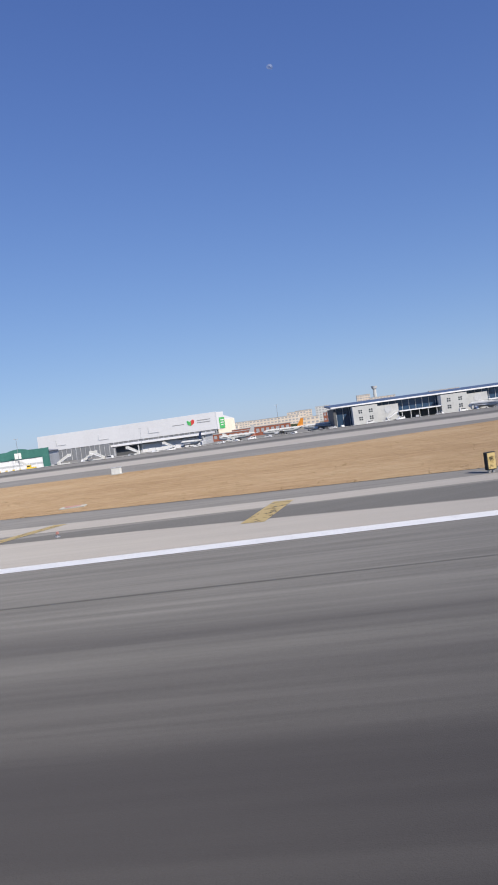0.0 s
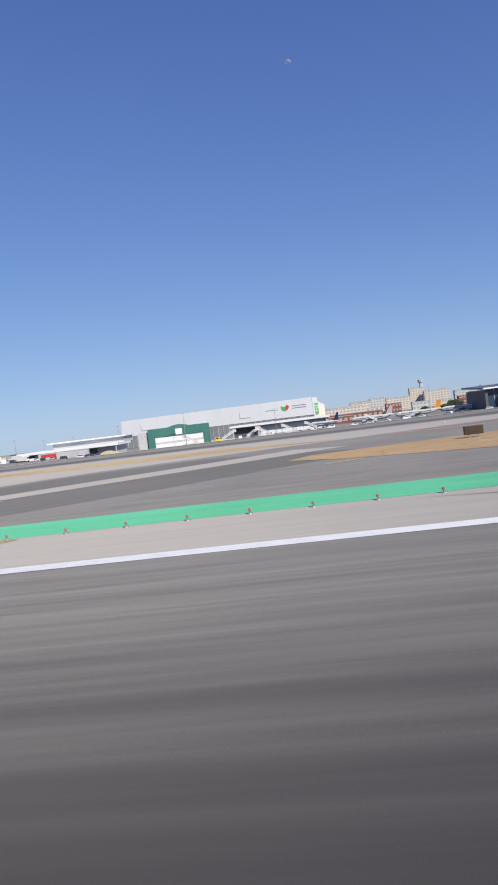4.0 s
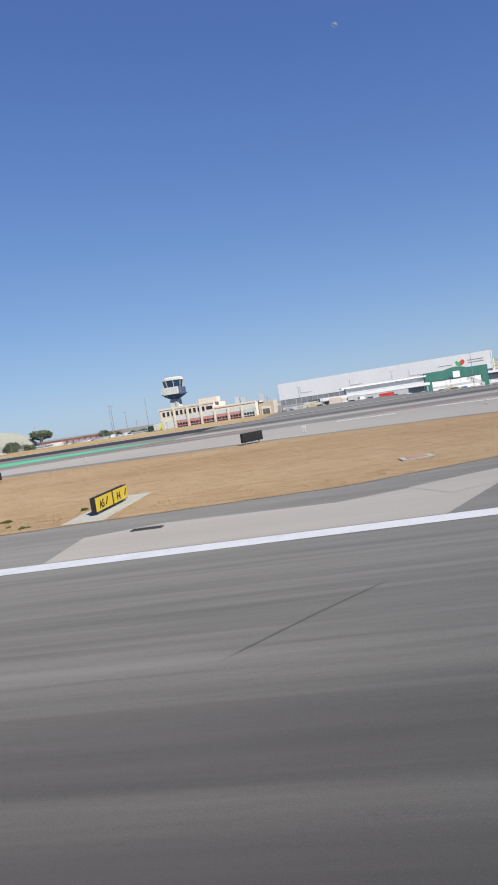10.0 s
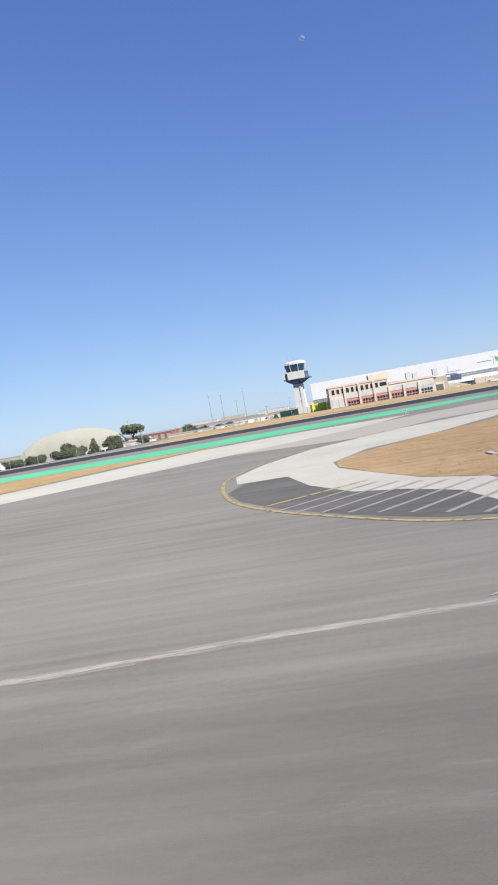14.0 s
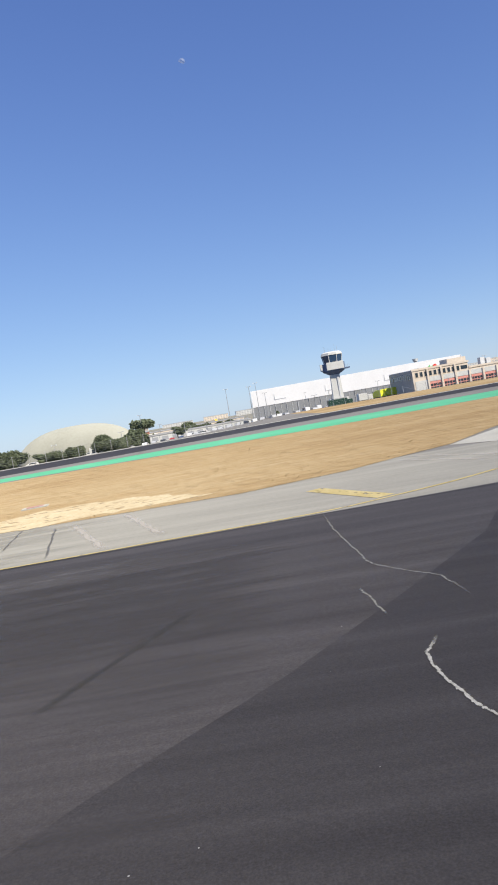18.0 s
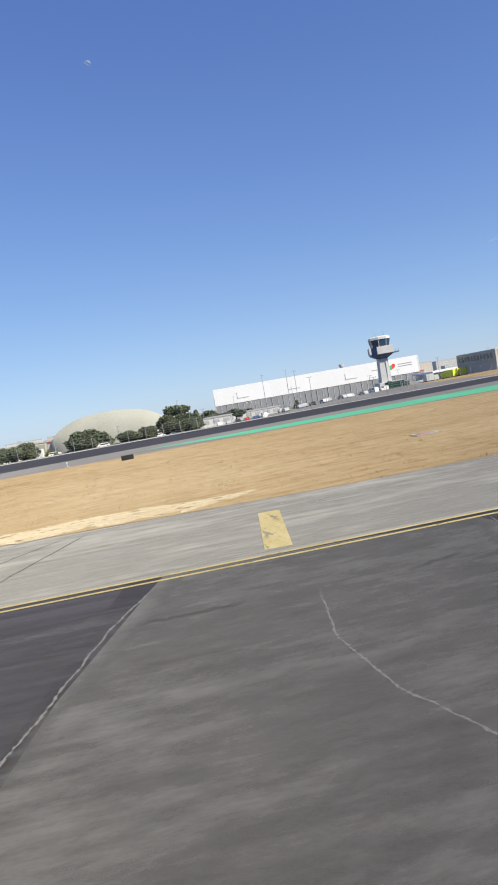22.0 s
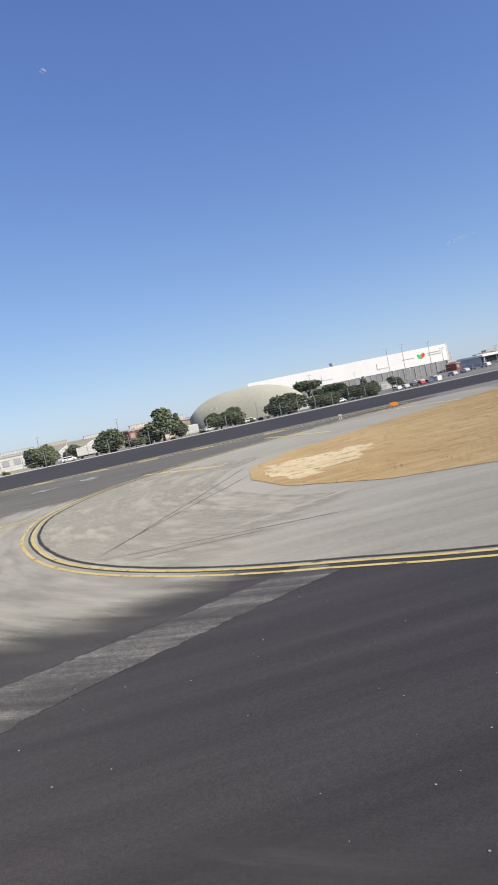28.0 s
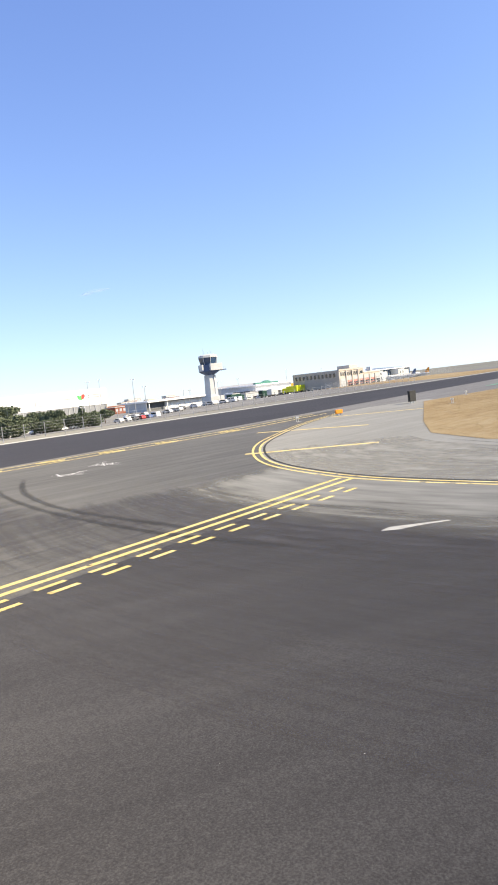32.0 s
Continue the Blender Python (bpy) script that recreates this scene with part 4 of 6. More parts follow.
# ---- cracks, seams and tyre traces ----
crack_rng = random.Random(12)
for pts in ([(-351.6, 40.5), (-351.5, 39), (-351.2, 37.3), (-351.5, 35.6), (-351.3, 33.3), (-350.9, 31.5), (-350.5, 30.5), (-349.8, 30.2), (-348.6, 28.6), (-347, 28.2)],
            [(-363.2, 39.3), (-362.6, 37), (-362.3, 34.9), (-361.5, 32.3), (-361.5, 31.3), (-361.2, 30.2), (-361.3, 29.1), (-361.3, 28.3)],
            [(-334.7, 28.8), (-335.1, 28.2), (-335.2, 27.4), (-335.1, 26.4), (-334.6, 24)],
            [(-369.1, 43.6), (-368.7, 39.8), (-368.4, 36), (-368.2, 33.1), (-368.6, 29)],
            [(-410.8, 49.2), (-410.5, 47.2), (-410.5, 45.4), (-410.1, 44.7), (-409.8, 44.4), (-409.5, 43.7), (-409.2, 43.1), (-409, 42.8), (-408.8, 42.3)],
            [(-410.1, 44.8), (-409.4, 44.2), (-409, 43.4), (-408.8, 42.9), (-408.7, 42.3)], [(-409.5, 43.8), (-409.25, 43.1), (-409.15, 42.7), (-408.95, 42.1)], [(-409.9, 44.5), (-409.5, 43.8), (-409.2, 43.2)], [(-409.25, 42.02), (-409.05, 41.95), (-408.85, 41.92)],
            [(-434.4, 51.8), (-434.5, 51.1), (-434.7, 50.2), (-434.9, 48.6), (-435, 47.6), (-435.2, 46.3), (-435.4, 45.3), (-435.6, 43.6)], [(-434.3, 51.9), (-434.45, 51.4)],
            [(-433.9, 51.6), (-433.6, 49.5), (-433.6, 48), (-433.4, 46.6), (-433, 44)], [(-434.9, 48.3), (-434.4, 47.1), (-434.1, 46), (-434.2, 45.4), (-434, 43.6)], [(-434.45, 47), (-434.7, 45.8), (-434.9, 45), (-435, 43.5)]):
    trace("crack_filler", jagged(pts, crack_rng, .3, .03), .095, .0140 + .0002 * (abs(pts[0][0]) % 5), CRACK, "pale filled crack in dark asphalt", "crack")
for pts in ([(-352.7, 42.4), (-351.9, 39.1), (-352.2, 34.9), (-352.3, 32.2), (-352.1, 30.3), (-351.8, 27.5), (-351.6, 25)],
            [(-356.5, 31.9), (-356, 34.8), (-356.2, 36)], [(-334, 40.8), (-334.3, 37.2), (-334.4, 33.6), (-333.5, 31.7), (-333.5, 30.2)], [(-370, 44.2), (-369.9, 40.4), (-369.3, 37), (-369.1, 33.6), (-369.4, 30)],
            [(-370.4, 38.9), (-370.1, 36.3), (-369.5, 34.3), (-369.2, 33)], [(-335.1, 32), (-335.1, 30.1)], [(-356.8, 41.7), (-357.2, 39), (-357.5, 35.5), (-358.1, 32), (-358.3, 30), (-358.4, 28.6), (-358.3, 27.7)], [(-384.7, 46), (-384.9, 43.5)],
            [(-383, 45.8), (-382.8, 44), (-382.5, 41.5), (-382.6, 39.8), (-382.8, 38.4), (-382.9, 37.1), (-382.8, 36.6), (-382.6, 36.2), (-382, 35.9), (-381.4, 35.7), (-381.2, 34.4), (-381.15, 33.5), (-381.2, 32.4)],
            [(-381, 35.4), (-381.05, 34.5), (-380.9, 33.8), (-380.8, 32.7)], [(-379.5, 35.1), (-379.5, 34.3), (-379.6, 33.3)], [(-386.4, 45.8), (-387, 43.6), (-386.8, 42)],
            [(-391.9, 43.5), (-392.6, 40.6), (-392.6, 38.5), (-392, 36)], [(-411.8, 44), (-410.4, 43.7), (-409.1, 43.5), (-407.8, 43.2), (-406.4, 43), (-406, 42.2), (-405.7, 41.6), (-405, 41)], [(-411.6, 43.8), (-411.4, 43.1), (-411.2, 42.4), (-411, 41.8), (-410.8, 41), (-410.6, 40)],
            [(-412.6, 44), (-412.4, 41.5), (-412, 39.5)], [(-375, 43), (-374.6, 40), (-375.4, 36)], [(-425.6, 46.4), (-424.4, 46.1), (-423.4, 45.9), (-423.2, 44.9), (-423, 43.7), (-422.7, 42), (-422.9, 40)], [(-434.5, 49.1), (-434.2, 48.2), (-434, 47.2), (-434.1, 46), (-434.4, 44.4)], [(-345.4, 40.6), (-345.8, 37), (-345.2, 33)]):
    trace("crack_filler", jagged(pts, crack_rng, .3, .03), .085, .0128 + .0002 * (abs(pts[0][0]) % 5), FINECRACK, "grey filled crack in dark asphalt", "crack")
blob_rng = random.Random(8)
blob = [(-408.71 + .2 * math.cos(a) * k, 42.03 + .33 * math.sin(a) * k) for a, k in [(i * math.tau / 40, blob_rng.uniform(.9, 1.1)) for i in range(40)]]
sheet("filler_blot", blob, .021, BLOT, "round pale blot of crack filler", "crack")
bm = bmesh.new()
for _ in range(260):
    a, k, r = blob_rng.uniform(0, math.tau), 1 + abs(blob_rng.gauss(0, .2)), blob_rng.uniform(.003, .010)
    x, y = -408.71 + .2 * math.cos(a) * k, 42.03 + .33 * math.sin(a) * k
    bm.faces.new([bm.verts.new((x + r * math.cos(q), y + 1.5 * r * math.sin(q), .02)) for q in (0, 1.3, 2.4, 3.7, 5.1)])
tagged(link("filler_flecks", bm, BLOT), "white flecks of filler round the blot", "grit", kind="stuff")
sheet("filler_hole", [(-408.62 + .06 * math.cos(i), 41.95 + .08 * math.sin(i)) for i in range(6)], .022, JOINT, "small dark hole in the filler", "crack")
sheet("pale_patch", [(-380.19, 36.67), (-380.1, 36.95), (-380.05, 37.19), (-379.96, 37.16), (-379.87, 37.2), (-379.84, 37.05), (-379.76, 36.94), (-379.85, 36.84), (-379.92, 36.68), (-380.05, 36.72)], .014, STREAKBAR, "small pale patch in asphalt", "patch")
JOINTS = (((-346.4, 51.8), (-345.9, 45.9)), ((-344.6, 50.5), (-343.5, 42.4)), ((-347.9, 51.8), (-351, 47.4), (-354, 43.8)), ((-366.3, 54.6), (-367.8, 48.6)), ((-368.8, 54.2), (-372.6, 49.2), (-377.1, 45.4)),
          ((-375.1, 52.4), (-381.6, 46.5)), ((-398.2, 58), (-404, 53.6), (-410.5, 49.6)), ((-396.9, 57), (-400.8, 52.4), (-404, 48.9)), ((-396.3, 56.8), (-399.9, 49)), ((-433.9, 62.1), (-435.8, 57), (-437.3, 53.2)),
          ((-433.4, 61.5), (-433.8, 56.4), (-434.5, 52.2)), ((-435.8, 63.7), (-440.2, 60.7)), ((-434.6, 62.4), (-438.6, 59.2)), ((-435.2, 62.7), (-440, 58.8)), ((-437, 58.2), (-440, 55.8)),
          ((-460.1, 66.9), (-468, 69.4)), ((-457.3, 87), (-463, 77.6), (-467.8, 69.9)), ((-447, 68), (-459, 59.6)), ((-463, 67.4), (-467, 68.2)), ((-458.5, 82.4), (-465.1, 73.9), (-468.1, 69.7)))
for line in JOINTS:
    trace("joint", jagged(list(line), crack_rng, .5, .03), .17, .0115, JOINTMARK, "dark sealed joint in the pale shoulder", "joint")
for line in (((-343.8, 50.4), (-341.4, 42)), ((-341.5, 51), (-339.4, 42.8)), ((-351, 50.8), (-356, 43.6)), ((-327.7, 51.8), (-325.4, 46.5)), ((-327, 53.1), (-324.3, 47.3)), ((-366.4, 52.4), (-368.8, 45.4)),
             ((-367.4, 51.6), (-369.6, 45.6)), ((-368.4, 53.4), (-373.6, 45.6)), ((-458.1, 70.7), (-463.9, 68.9)), ((-419.9, 56.7), (-419, 56.6))):
    trace("pale_bar", jagged(list(line), crack_rng, .8, .04), .5, .0125, PALELINE, "faint pale worn streak across the shoulder", "wear")
for line in (((-404.6, 48.5), (-405.2, 47.8), (-406.6, 46), (-407.5, 45), (-408, 44.5), (-408.7, 43.5)), ((-380.2, 42), (-381.4, 40.6), (-382.9, 39), (-384.4, 38.2)), ((-338.4, 32.8), (-340.1, 30.2), (-341, 28.8))):
    trace("tyre_curve", smooth_line(list(line), .6), .3, .0118, SEAMMARK, "soft dark tyre mark on the taxiway", "tyre mark")
for line, w in ((((-341, 36.6), (-353.5, 37.6), (-364.1, 39.0), (-376, 40.3), (-386, 41.4)), .2), (((-345, 30.9), (-360, 32.8), (-377.3, 35.1), (-386, 36.8)), .26)):
    trace("paving_seam", jagged(list(line), crack_rng, 1.2, .05), w, .0122, SEAMMARK, "long dark seam between paving lanes", "joint")
# patch of older surface with pale drawn-out scuffs
sheet("old_surface_patch", ragged(ragged(OLD_PATCH, 21, 1.2, .3), 22, .2, .09), .0112, PATCHY, "scuffed patch of old pale asphalt", "taxiway")
for line, w in ((((-441.4, 50.4), (-438.7, 49.5), (-436.9, 49.0), (-435.5, 48.6), (-433.5, 48.1)), .15), (((-440.6, 49.7), (-438.7, 49), (-437.3, 48.4)), .2), (((-437.4, 48.1), (-436.4, 47.8), (-435.5, 47.5), (-433.9, 47)), .16),
                (((-440.4, 48.6), (-438.6, 47.9), (-437.4, 47.4), (-436, 46.9)), .24), (((-436.2, 49.2), (-435.2, 49), (-433.8, 48.5)), .12), (((-439.8, 47), (-438, 46.4), (-436.4, 45.9)), .24), (((-440, 51.6), (-437.6, 50.8), (-435.6, 50.2)), .22)):
    trace("pale_scuff", jagged(list(line), crack_rng, .5, .03), w, .0132, SCRAPE, "pale scraped streak on old asphalt", "wear")
band("pale_scuffs", [(-443.5, 51.1), (-440.5, 49.9), (-437.5, 48.8), (-434.8, 47.9), (-432.8, 47.2)], -2.8, 4.0, .0126, SCUFF, "pale broken scuffs on the old patch", 8)
trace("pale_scuff", jagged([(-394.4, 47.6), (-396.1, 43.9), (-397, 41.2), (-397.9, 38.6), (-399.6, 32)], crack_rng, .5, .02), .1, .0124, FINECRACK, "pale worn edge of the older bay", "wear")
sheet("seam_strip", ragged([(-463.5, 62.5), (-466, 61.75), (-467.8, 61.1), (-470.4, 60.35), (-472.7, 59.4), (-475.8, 58.15), (-480.7, 55.3), (-481, 53.4), (-477, 54.9), (-474.5, 56.2), (-472, 57.4), (-469.4, 58.9), (-466.4, 60.2), (-463.5, 61.3)], 31, .12, .045), .0139, SEAMWORN, "striped worn asphalt along the seam", "taxiway")
band("scuffed_patch", [(-477.8, 63.2), (-478.4, 62.9), (-479, 62.55), (-479.7, 62.2)], -.32, .32, .0142, STREAK, "small pale scuffed patch in the asphalt")
for line in (((-321.6, 30.3), (-321, 30.15), (-320.4, 30.2)), ((-318.7, 29.95), (-318, 29.75), (-317.3, 29.6)), ((-388.6, 43.4), (-390.2, 43.1)), ((-393.4, 43.6), (-395.6, 43.9))):
    trace("dark_scuff", jagged(list(line), crack_rng, .2, .05), .3, .0136, TYRE, "short dark scuff on worn asphalt", "tyre mark")
trace("edge_grime", beside([p for p in curve if p[0] < -404], -.33), .26, .0155, GRIME, "dark grimy edge beside the yellow line", "joint")
for pts in ([(-152.5, 23.1), (-151.8, 20.3), (-150.9, 18.5), (-149, 16.5)], [(-150.8, 22.3), (-149.9, 19.6), (-148.7, 17.8), (-146, 15.6)], [(-157.4, 25.4), (-154.9, 20.6), (-152.7, 17.2), (-150, 14)],
            [(-156.2, 24.9), (-154.6, 21.4), (-152.4, 18), (-149, 14.6)], [(-146.1, 32.6), (-145.3, 28.7), (-143.8, 24), (-142.2, 20.6), (-139, 18)], [(-141.6, 30.6), (-141, 25.8), (-140.1, 22.8), (-138.6, 19.6), (-135, 16.5)],
            [(-140.5, 32.3), (-140, 26.4), (-138.5, 21.8), (-134.6, 17.6)], [(-160, 25), (-158, 20), (-155, 16)], [(-163, 26), (-161, 20), (-157, 15.4)], [(-147.6, 24), (-146.4, 20), (-143.6, 17)]):
    trace("tyre_curve", smooth_line(pts, .6), .55, .011, TYRE, "dark curved tyre mark", "tyre mark")
for pts in ([(-316.1, 28.1), (-315.9, 26.9), (-315.5, 25.5), (-314.9, 24)], [(-315.7, 28.2), (-315.5, 26.7), (-315.1, 25.6), (-314.5, 24.2)], [(-15.8, 15.7), (-15.4, 23.3)]):
    trace("tyre_curve", smooth_line(pts, .4), .3, .011, TYRE, "dark short tyre mark", "tyre mark")
trace("tyre_curve", smooth_line([(-56, 21.6), (-46.4, 19.3), (-36, 16)], 2), .6, .011, TYRE, "long dark skid mark", "tyre mark")
trace("tyre_curve", smooth_line([(-84, 32.6), (-74.2, 29.8), (-60, 25.2)], 2), .6, .011, TYRE, "long dark skid mark", "tyre mark")
ribbon("pale_taxi_band", [(-206, 31), (-204, 32.1), (-197.5, 35.4), (-190, 38.8), (-181.9, 42.6), (-173.3, 45.8), (-159.5, 54), (-146, 62)], 2.6, .009, SHOULDER, "pale worn band on the taxiway", category="wear")
for a, b, w in (((-167.3, 40.5), (-155.6, 45), 2.0), ((-161.5, 29.6), (-153.5, 33.6), 2.4), ((-155.6, 45), (-140, 55), 2.0), ((-150, 58), (-120, 84), 2.2)):
    ribbon("pale_taxi_band", [a, b], w, .009, SHOULDER, "pale worn band on the taxiway", category="wear")
for line in ([(-470.7, 110.2), (-474.3, 103.4), (-476.7, 96.4), (-478.1, 90.2), (-478.8, 84.4), (-478.7, 79.5)], [(-470.7, 106.9), (-474.2, 101), (-476.5, 94.8), (-477.5, 89.3), (-478, 84)]):
    trace("tyre_curve", smooth_line(line, .8), .55, .0135, SEAMMARK, "curved tyre mark on the crossing", "tyre mark")
trace("long_seam", smooth_line([(-470.8, 71.4), (-472.1, 70.4), (-475.4, 67.4), (-478.9, 64.2), (-484, 59.6)], 1), .28, .015, SEAMMARK, "dark seam across the taxiway", "joint")
for a, b, w in (((-435.0, 55.4), (-435.2, 52.6), .35), ((-433.4, 55), (-433.8, 52.4), .3), ((-419.5, 56.9), (-419.6, 56.2), .3)):
    trace("pale_bar", [a, ((a[0] + b[0]) / 2, (a[1] + b[1]) / 2), b], w * 1.7, .012, PALELINE, "faint pale worn bar on the shoulder", "marking")
for x, y in ((-422, 51.3), (-440.2, 53.7), (-445.5, 56.1), (-444.4, 55.5)):
    for i in range(3):
        a = random.uniform(-.5, .5)
        ribbon("white_scratch", [(x + a, y + random.uniform(-.2, .2)), (x + a + random.uniform(.2, .8), y + random.uniform(-.3, .3))], .06, .017, SEAL, "thin white scratch on the shoulder", wobble=.03)
# pale streaks on the shoulder and a pale streak across the runway end
band("shoulder_streaks", [p for p in edge if -465 < p[0] < -326 and p[1] < 66], -9.5, -.4, .0095, PALESTREAK, "pale worn streaks on the shoulder", 8)
band("shoulder_streaks", [p for p in edge if p[0] < -455 and p[1] > 60], -9, -.4, .0095, PALESTREAK, "pale worn streaks on the shoulder", 8)
trace("pale_streak", smooth_line([(-300, 22.6), (-279.6, 23.8), (-275.2, 24.3), (-262, 25.0)], 2), .5, .0112, PALELINE, "faint pale scraped line on the runway", "wear")
# flecks of paint and grit on the asphalt
fleck_rng = random.Random(5)
bm = bmesh.new()
for x0, x1, y0, y1, n in ((-481, -464, 48, 61, 150), (-345, -330, 20, 30, 25), (-440, -428, 42, 50, 40), (-490, -470, 54, 76, 60)):
    for _ in range(n):
        x, y, r = fleck_rng.uniform(x0, x1), fleck_rng.uniform(y0, y1), fleck_rng.uniform(.006, .017)
        bm.faces.new([bm.verts.new((x + r * math.cos(a) * fleck_rng.uniform(.6, 1.2), y + r * math.sin(a) * fleck_rng.uniform(.6, 1.2), .0165)) for a in (0, 1.2, 2.5, 3.7, 5.0)])
tagged(link("paint_flecks", bm, STREAKBAR), "small white flecks of grit on the asphalt", "grit", kind="stuff")
band("runway_streaks", [(-238, 25), (-250, 25), (-270, 25), (-310, 25)], 1.0, 24, .0045, RUNSTREAK, "faint dark mottled streaks along the runway", 12)
# ---- buildings ----
def windows_row(parent, n, x0, step, w, y, z0, z1, frame_mat=PLASTER, face=-1):
    """n recessed windows, each with its frame and pane, in a wall at y that looks towards face."""
    for i in range(n):
        x = x0 + i * step
        wi = part("window", bx(x - .08, x + w + .08, y, y + face * .10, z0 - .1, z1 + .08), frame_mat, parent)
        part("pane", bx(x, x + w, y + face * .06, y + face * .13, z0, z1), PANE, wi)


def large_hangar():
    """Long hangar with a white upper wall over grey ribbed doors; x runs along its front."""
    h = thing("hangar", "very long hangar, white upper wall over grey ribbed doors", "hangar", (-85.2, 607.9, sloped(640)), 180 - 14.1)
    L, D = 192.5, 44.0
    part("wall", bx(1, L - 1, -D + 1, -.6, 0, 11.5), G_PANEL, h)
    part("fascia", bx(0, L, -.8, .5, 11.5, 27.0, .12), W_PANEL, h, "white sheet metal upper wall")
    for i in range(36):
        x = 2 + i * 5.3
        part("door_panel", bx(x, x + 4.7, -.5, .02 + .25 * (i % 2), .1, 11.3), G_PANEL, h)
    for i in range(37):
        x = 1.6 + i * 5.3
        part("rib", bx(x - .18, x + .18, -.3, .55, 0, 11.4), LG_PANEL, h)
    bm = bmesh.new()
    loft(bm, [[(x, y, z) for y, z in ((-D, 11), (-D, 19.6), (-D * .55, 22.5), (-.8, 25.6), (-.8, 11))] for x in (0, L)])
    part("roof", bm, W_PANEL, h, "white sloping roof")
    part("end_wall", bx(-.3, .2, -D, -1, 0, 19.4), CREAM, h, "cream end wall")
    # shade on the end away from the sun is put into its colour
    part("end_wall", bx(L - .2, L + .3, -D, -1, 0, 19.4), D_PANEL, h, "end wall coloured dark for its shade")
    part("corner_frame", bx(-.6, .0, -16, .7, 11.2, 26.6), W_PANEL, h)
    sg = part("sign_board", bx(-.75, -.4, -17, -4, 11.5, 21.5), LOGO_G, h, "green sign board with unreadable white lettering")
    for i in range(3):
        part("lettering_bar", bx(-.85, -.7, -15 + i, -7, 18.6 - i * 2.2, 19.6 - i * 2.2), WHITE, sg)
    lg = new("emblem"); lg.parent = h; tagged(lg, "green and red emblem with grey lettering bars")
    for col, prof in ((LOGO_G, ((25.2, 17.4), (28.2, 18.4), (29.2, 21.6), (28.0, 22.4), (26.6, 21.0), (25.2, 21.8))), (LOGO_R, ((25.0, 17.6), (22.6, 18.8), (21.4, 21.0), (22.2, 22.6), (23.8, 22.8), (25.0, 21.6)))):
        bm = bmesh.new()
        loft(bm, [[(x, y, z) for x, z in prof] for y in (.5, .72)])
        bmesh.ops.recalc_face_normals(bm, faces=bm.faces[:])
        part("emblem_half", bm, col, lg)
    for z in (19.0, 21.0):
        part("lettering_bar", bx(6, 19, .5, .62, z, z + .7), BARGREY, lg)
    part("lettering_bar", bx(32, 44, .5, .62, 19.2, 19.8), BARGREY, lg)
    for x in (58, 112, 160):
        part("ledge", bx(x, x + 11, .5, .8, 15.6, 16.1), LG_PANEL, h)
        part("ledge", bx(x + 10.6, x + 11, .5, .8, 16.1, 21), LG_PANEL, h)
    for x in range(6, 190, 9):
        part("roof_seam", bx(x, x + .25, -.75, -.1, 26.2, 26.45), LG_PANEL, h)
    return h


def canopy_hangar():
    c = thing("canopy_hangar", "low grey hangar with a deep flat white roof edge", "hangar", (-77, 477, sloped(480)), 180 - 3)
    part("body", bx(0, 66, -30, -2, 0, 6.8), LG_PANEL, c)
    part("roof", bx(-1.5, 68, -32, 3, 6.8, 8.2, .1), W_PANEL, c, "flat roof with white edge")
    part("soffit", bx(-1, 67.5, -1.9, 2.6, 6.4, 6.78), D_PANEL, c)
    for i in range(9):
        part("door_panel", bx(2 + i * 5, 6.8 + i * 5, -2, -1.7 + .2 * (i % 2), 0, 5.8), W_PANEL, c, "white sliding door panel")
    # a dark slab stands in for the shade inside the open bay
    part("opening", bx(48, 66, -2.1, -1.8, 0, 6.2), D_PANEL, c, "dark panel painted as the shade of an open bay")
    for x in (0.5, 48, 66):
        part("post", bx(x - .4, x + .4, 1.2, 2.0, 0, 6.5), LG_PANEL, c)
    return c


def green_hangar():
    b = thing("green_hangar", "hangar with dark green front and white sliding doors", "hangar", (-171, 345, sloped(350)), 12)
    W, Hh = 31.5, 10.2
    part("body", bx(0.4, W - .4, 1, 34, 0, Hh - 1.4), LG_PANEL, b)
    for x0, x1 in ((0, 3.4), (W - 3.4, W)):
        part("front_pier", bx(x0, x1, -.6, 1.2, 0, 6.3), GRN_PANEL, b)
    bm = bmesh.new()
    prof = [(0, 6.3), (W, 6.3), (W, 10.7), (W * .68, 10.7), (W * .6, 11.4), (W * .5, 11.8), (W * .4, 11.4), (W * .32, 10.7), (0, 10.7)]
    loft(bm, [[(x, y, z) for x, z in prof] for y in (-.6, 1.2)])
    part("front_gable", bm, GRN_PANEL, b)
    for i in range(7):
        x = 3.4 + i * 3.53
        d = part("door_panel", bx(x + .03, x + 3.5, -.2 + .12 * (i % 2), .4, .1, 6.2), W_PANEL, b, "white sliding door panel")
        part("window_band", bx(x + .1, x + 3.4, -.26 + .12 * (i % 2), -.1, 2.6, 3.6), LG_PANEL, d)
    part("name_plate", bx(W / 2 - 1.7, W / 2 + 1.7, -.8, -.6, 6.6, 9.6), WHITE, b, "white square plate")
    part("side_wall", bx(-.3, .4, 0, 34, 0, 9.4), LG_PANEL, b)
    bm = bmesh.new()
    loft(bm, [[(x, y, z) for x, z in ((-.6, 8.8), (W + .6, 8.8), (W / 2, 10.9))] for y in (1.2, 34.5)])
    part("roof", bm, ROOF, b)
    part("side_tower", bx(-5, -.5, 1, 6, 0, 9.4), LG_PANEL, b)
    return b


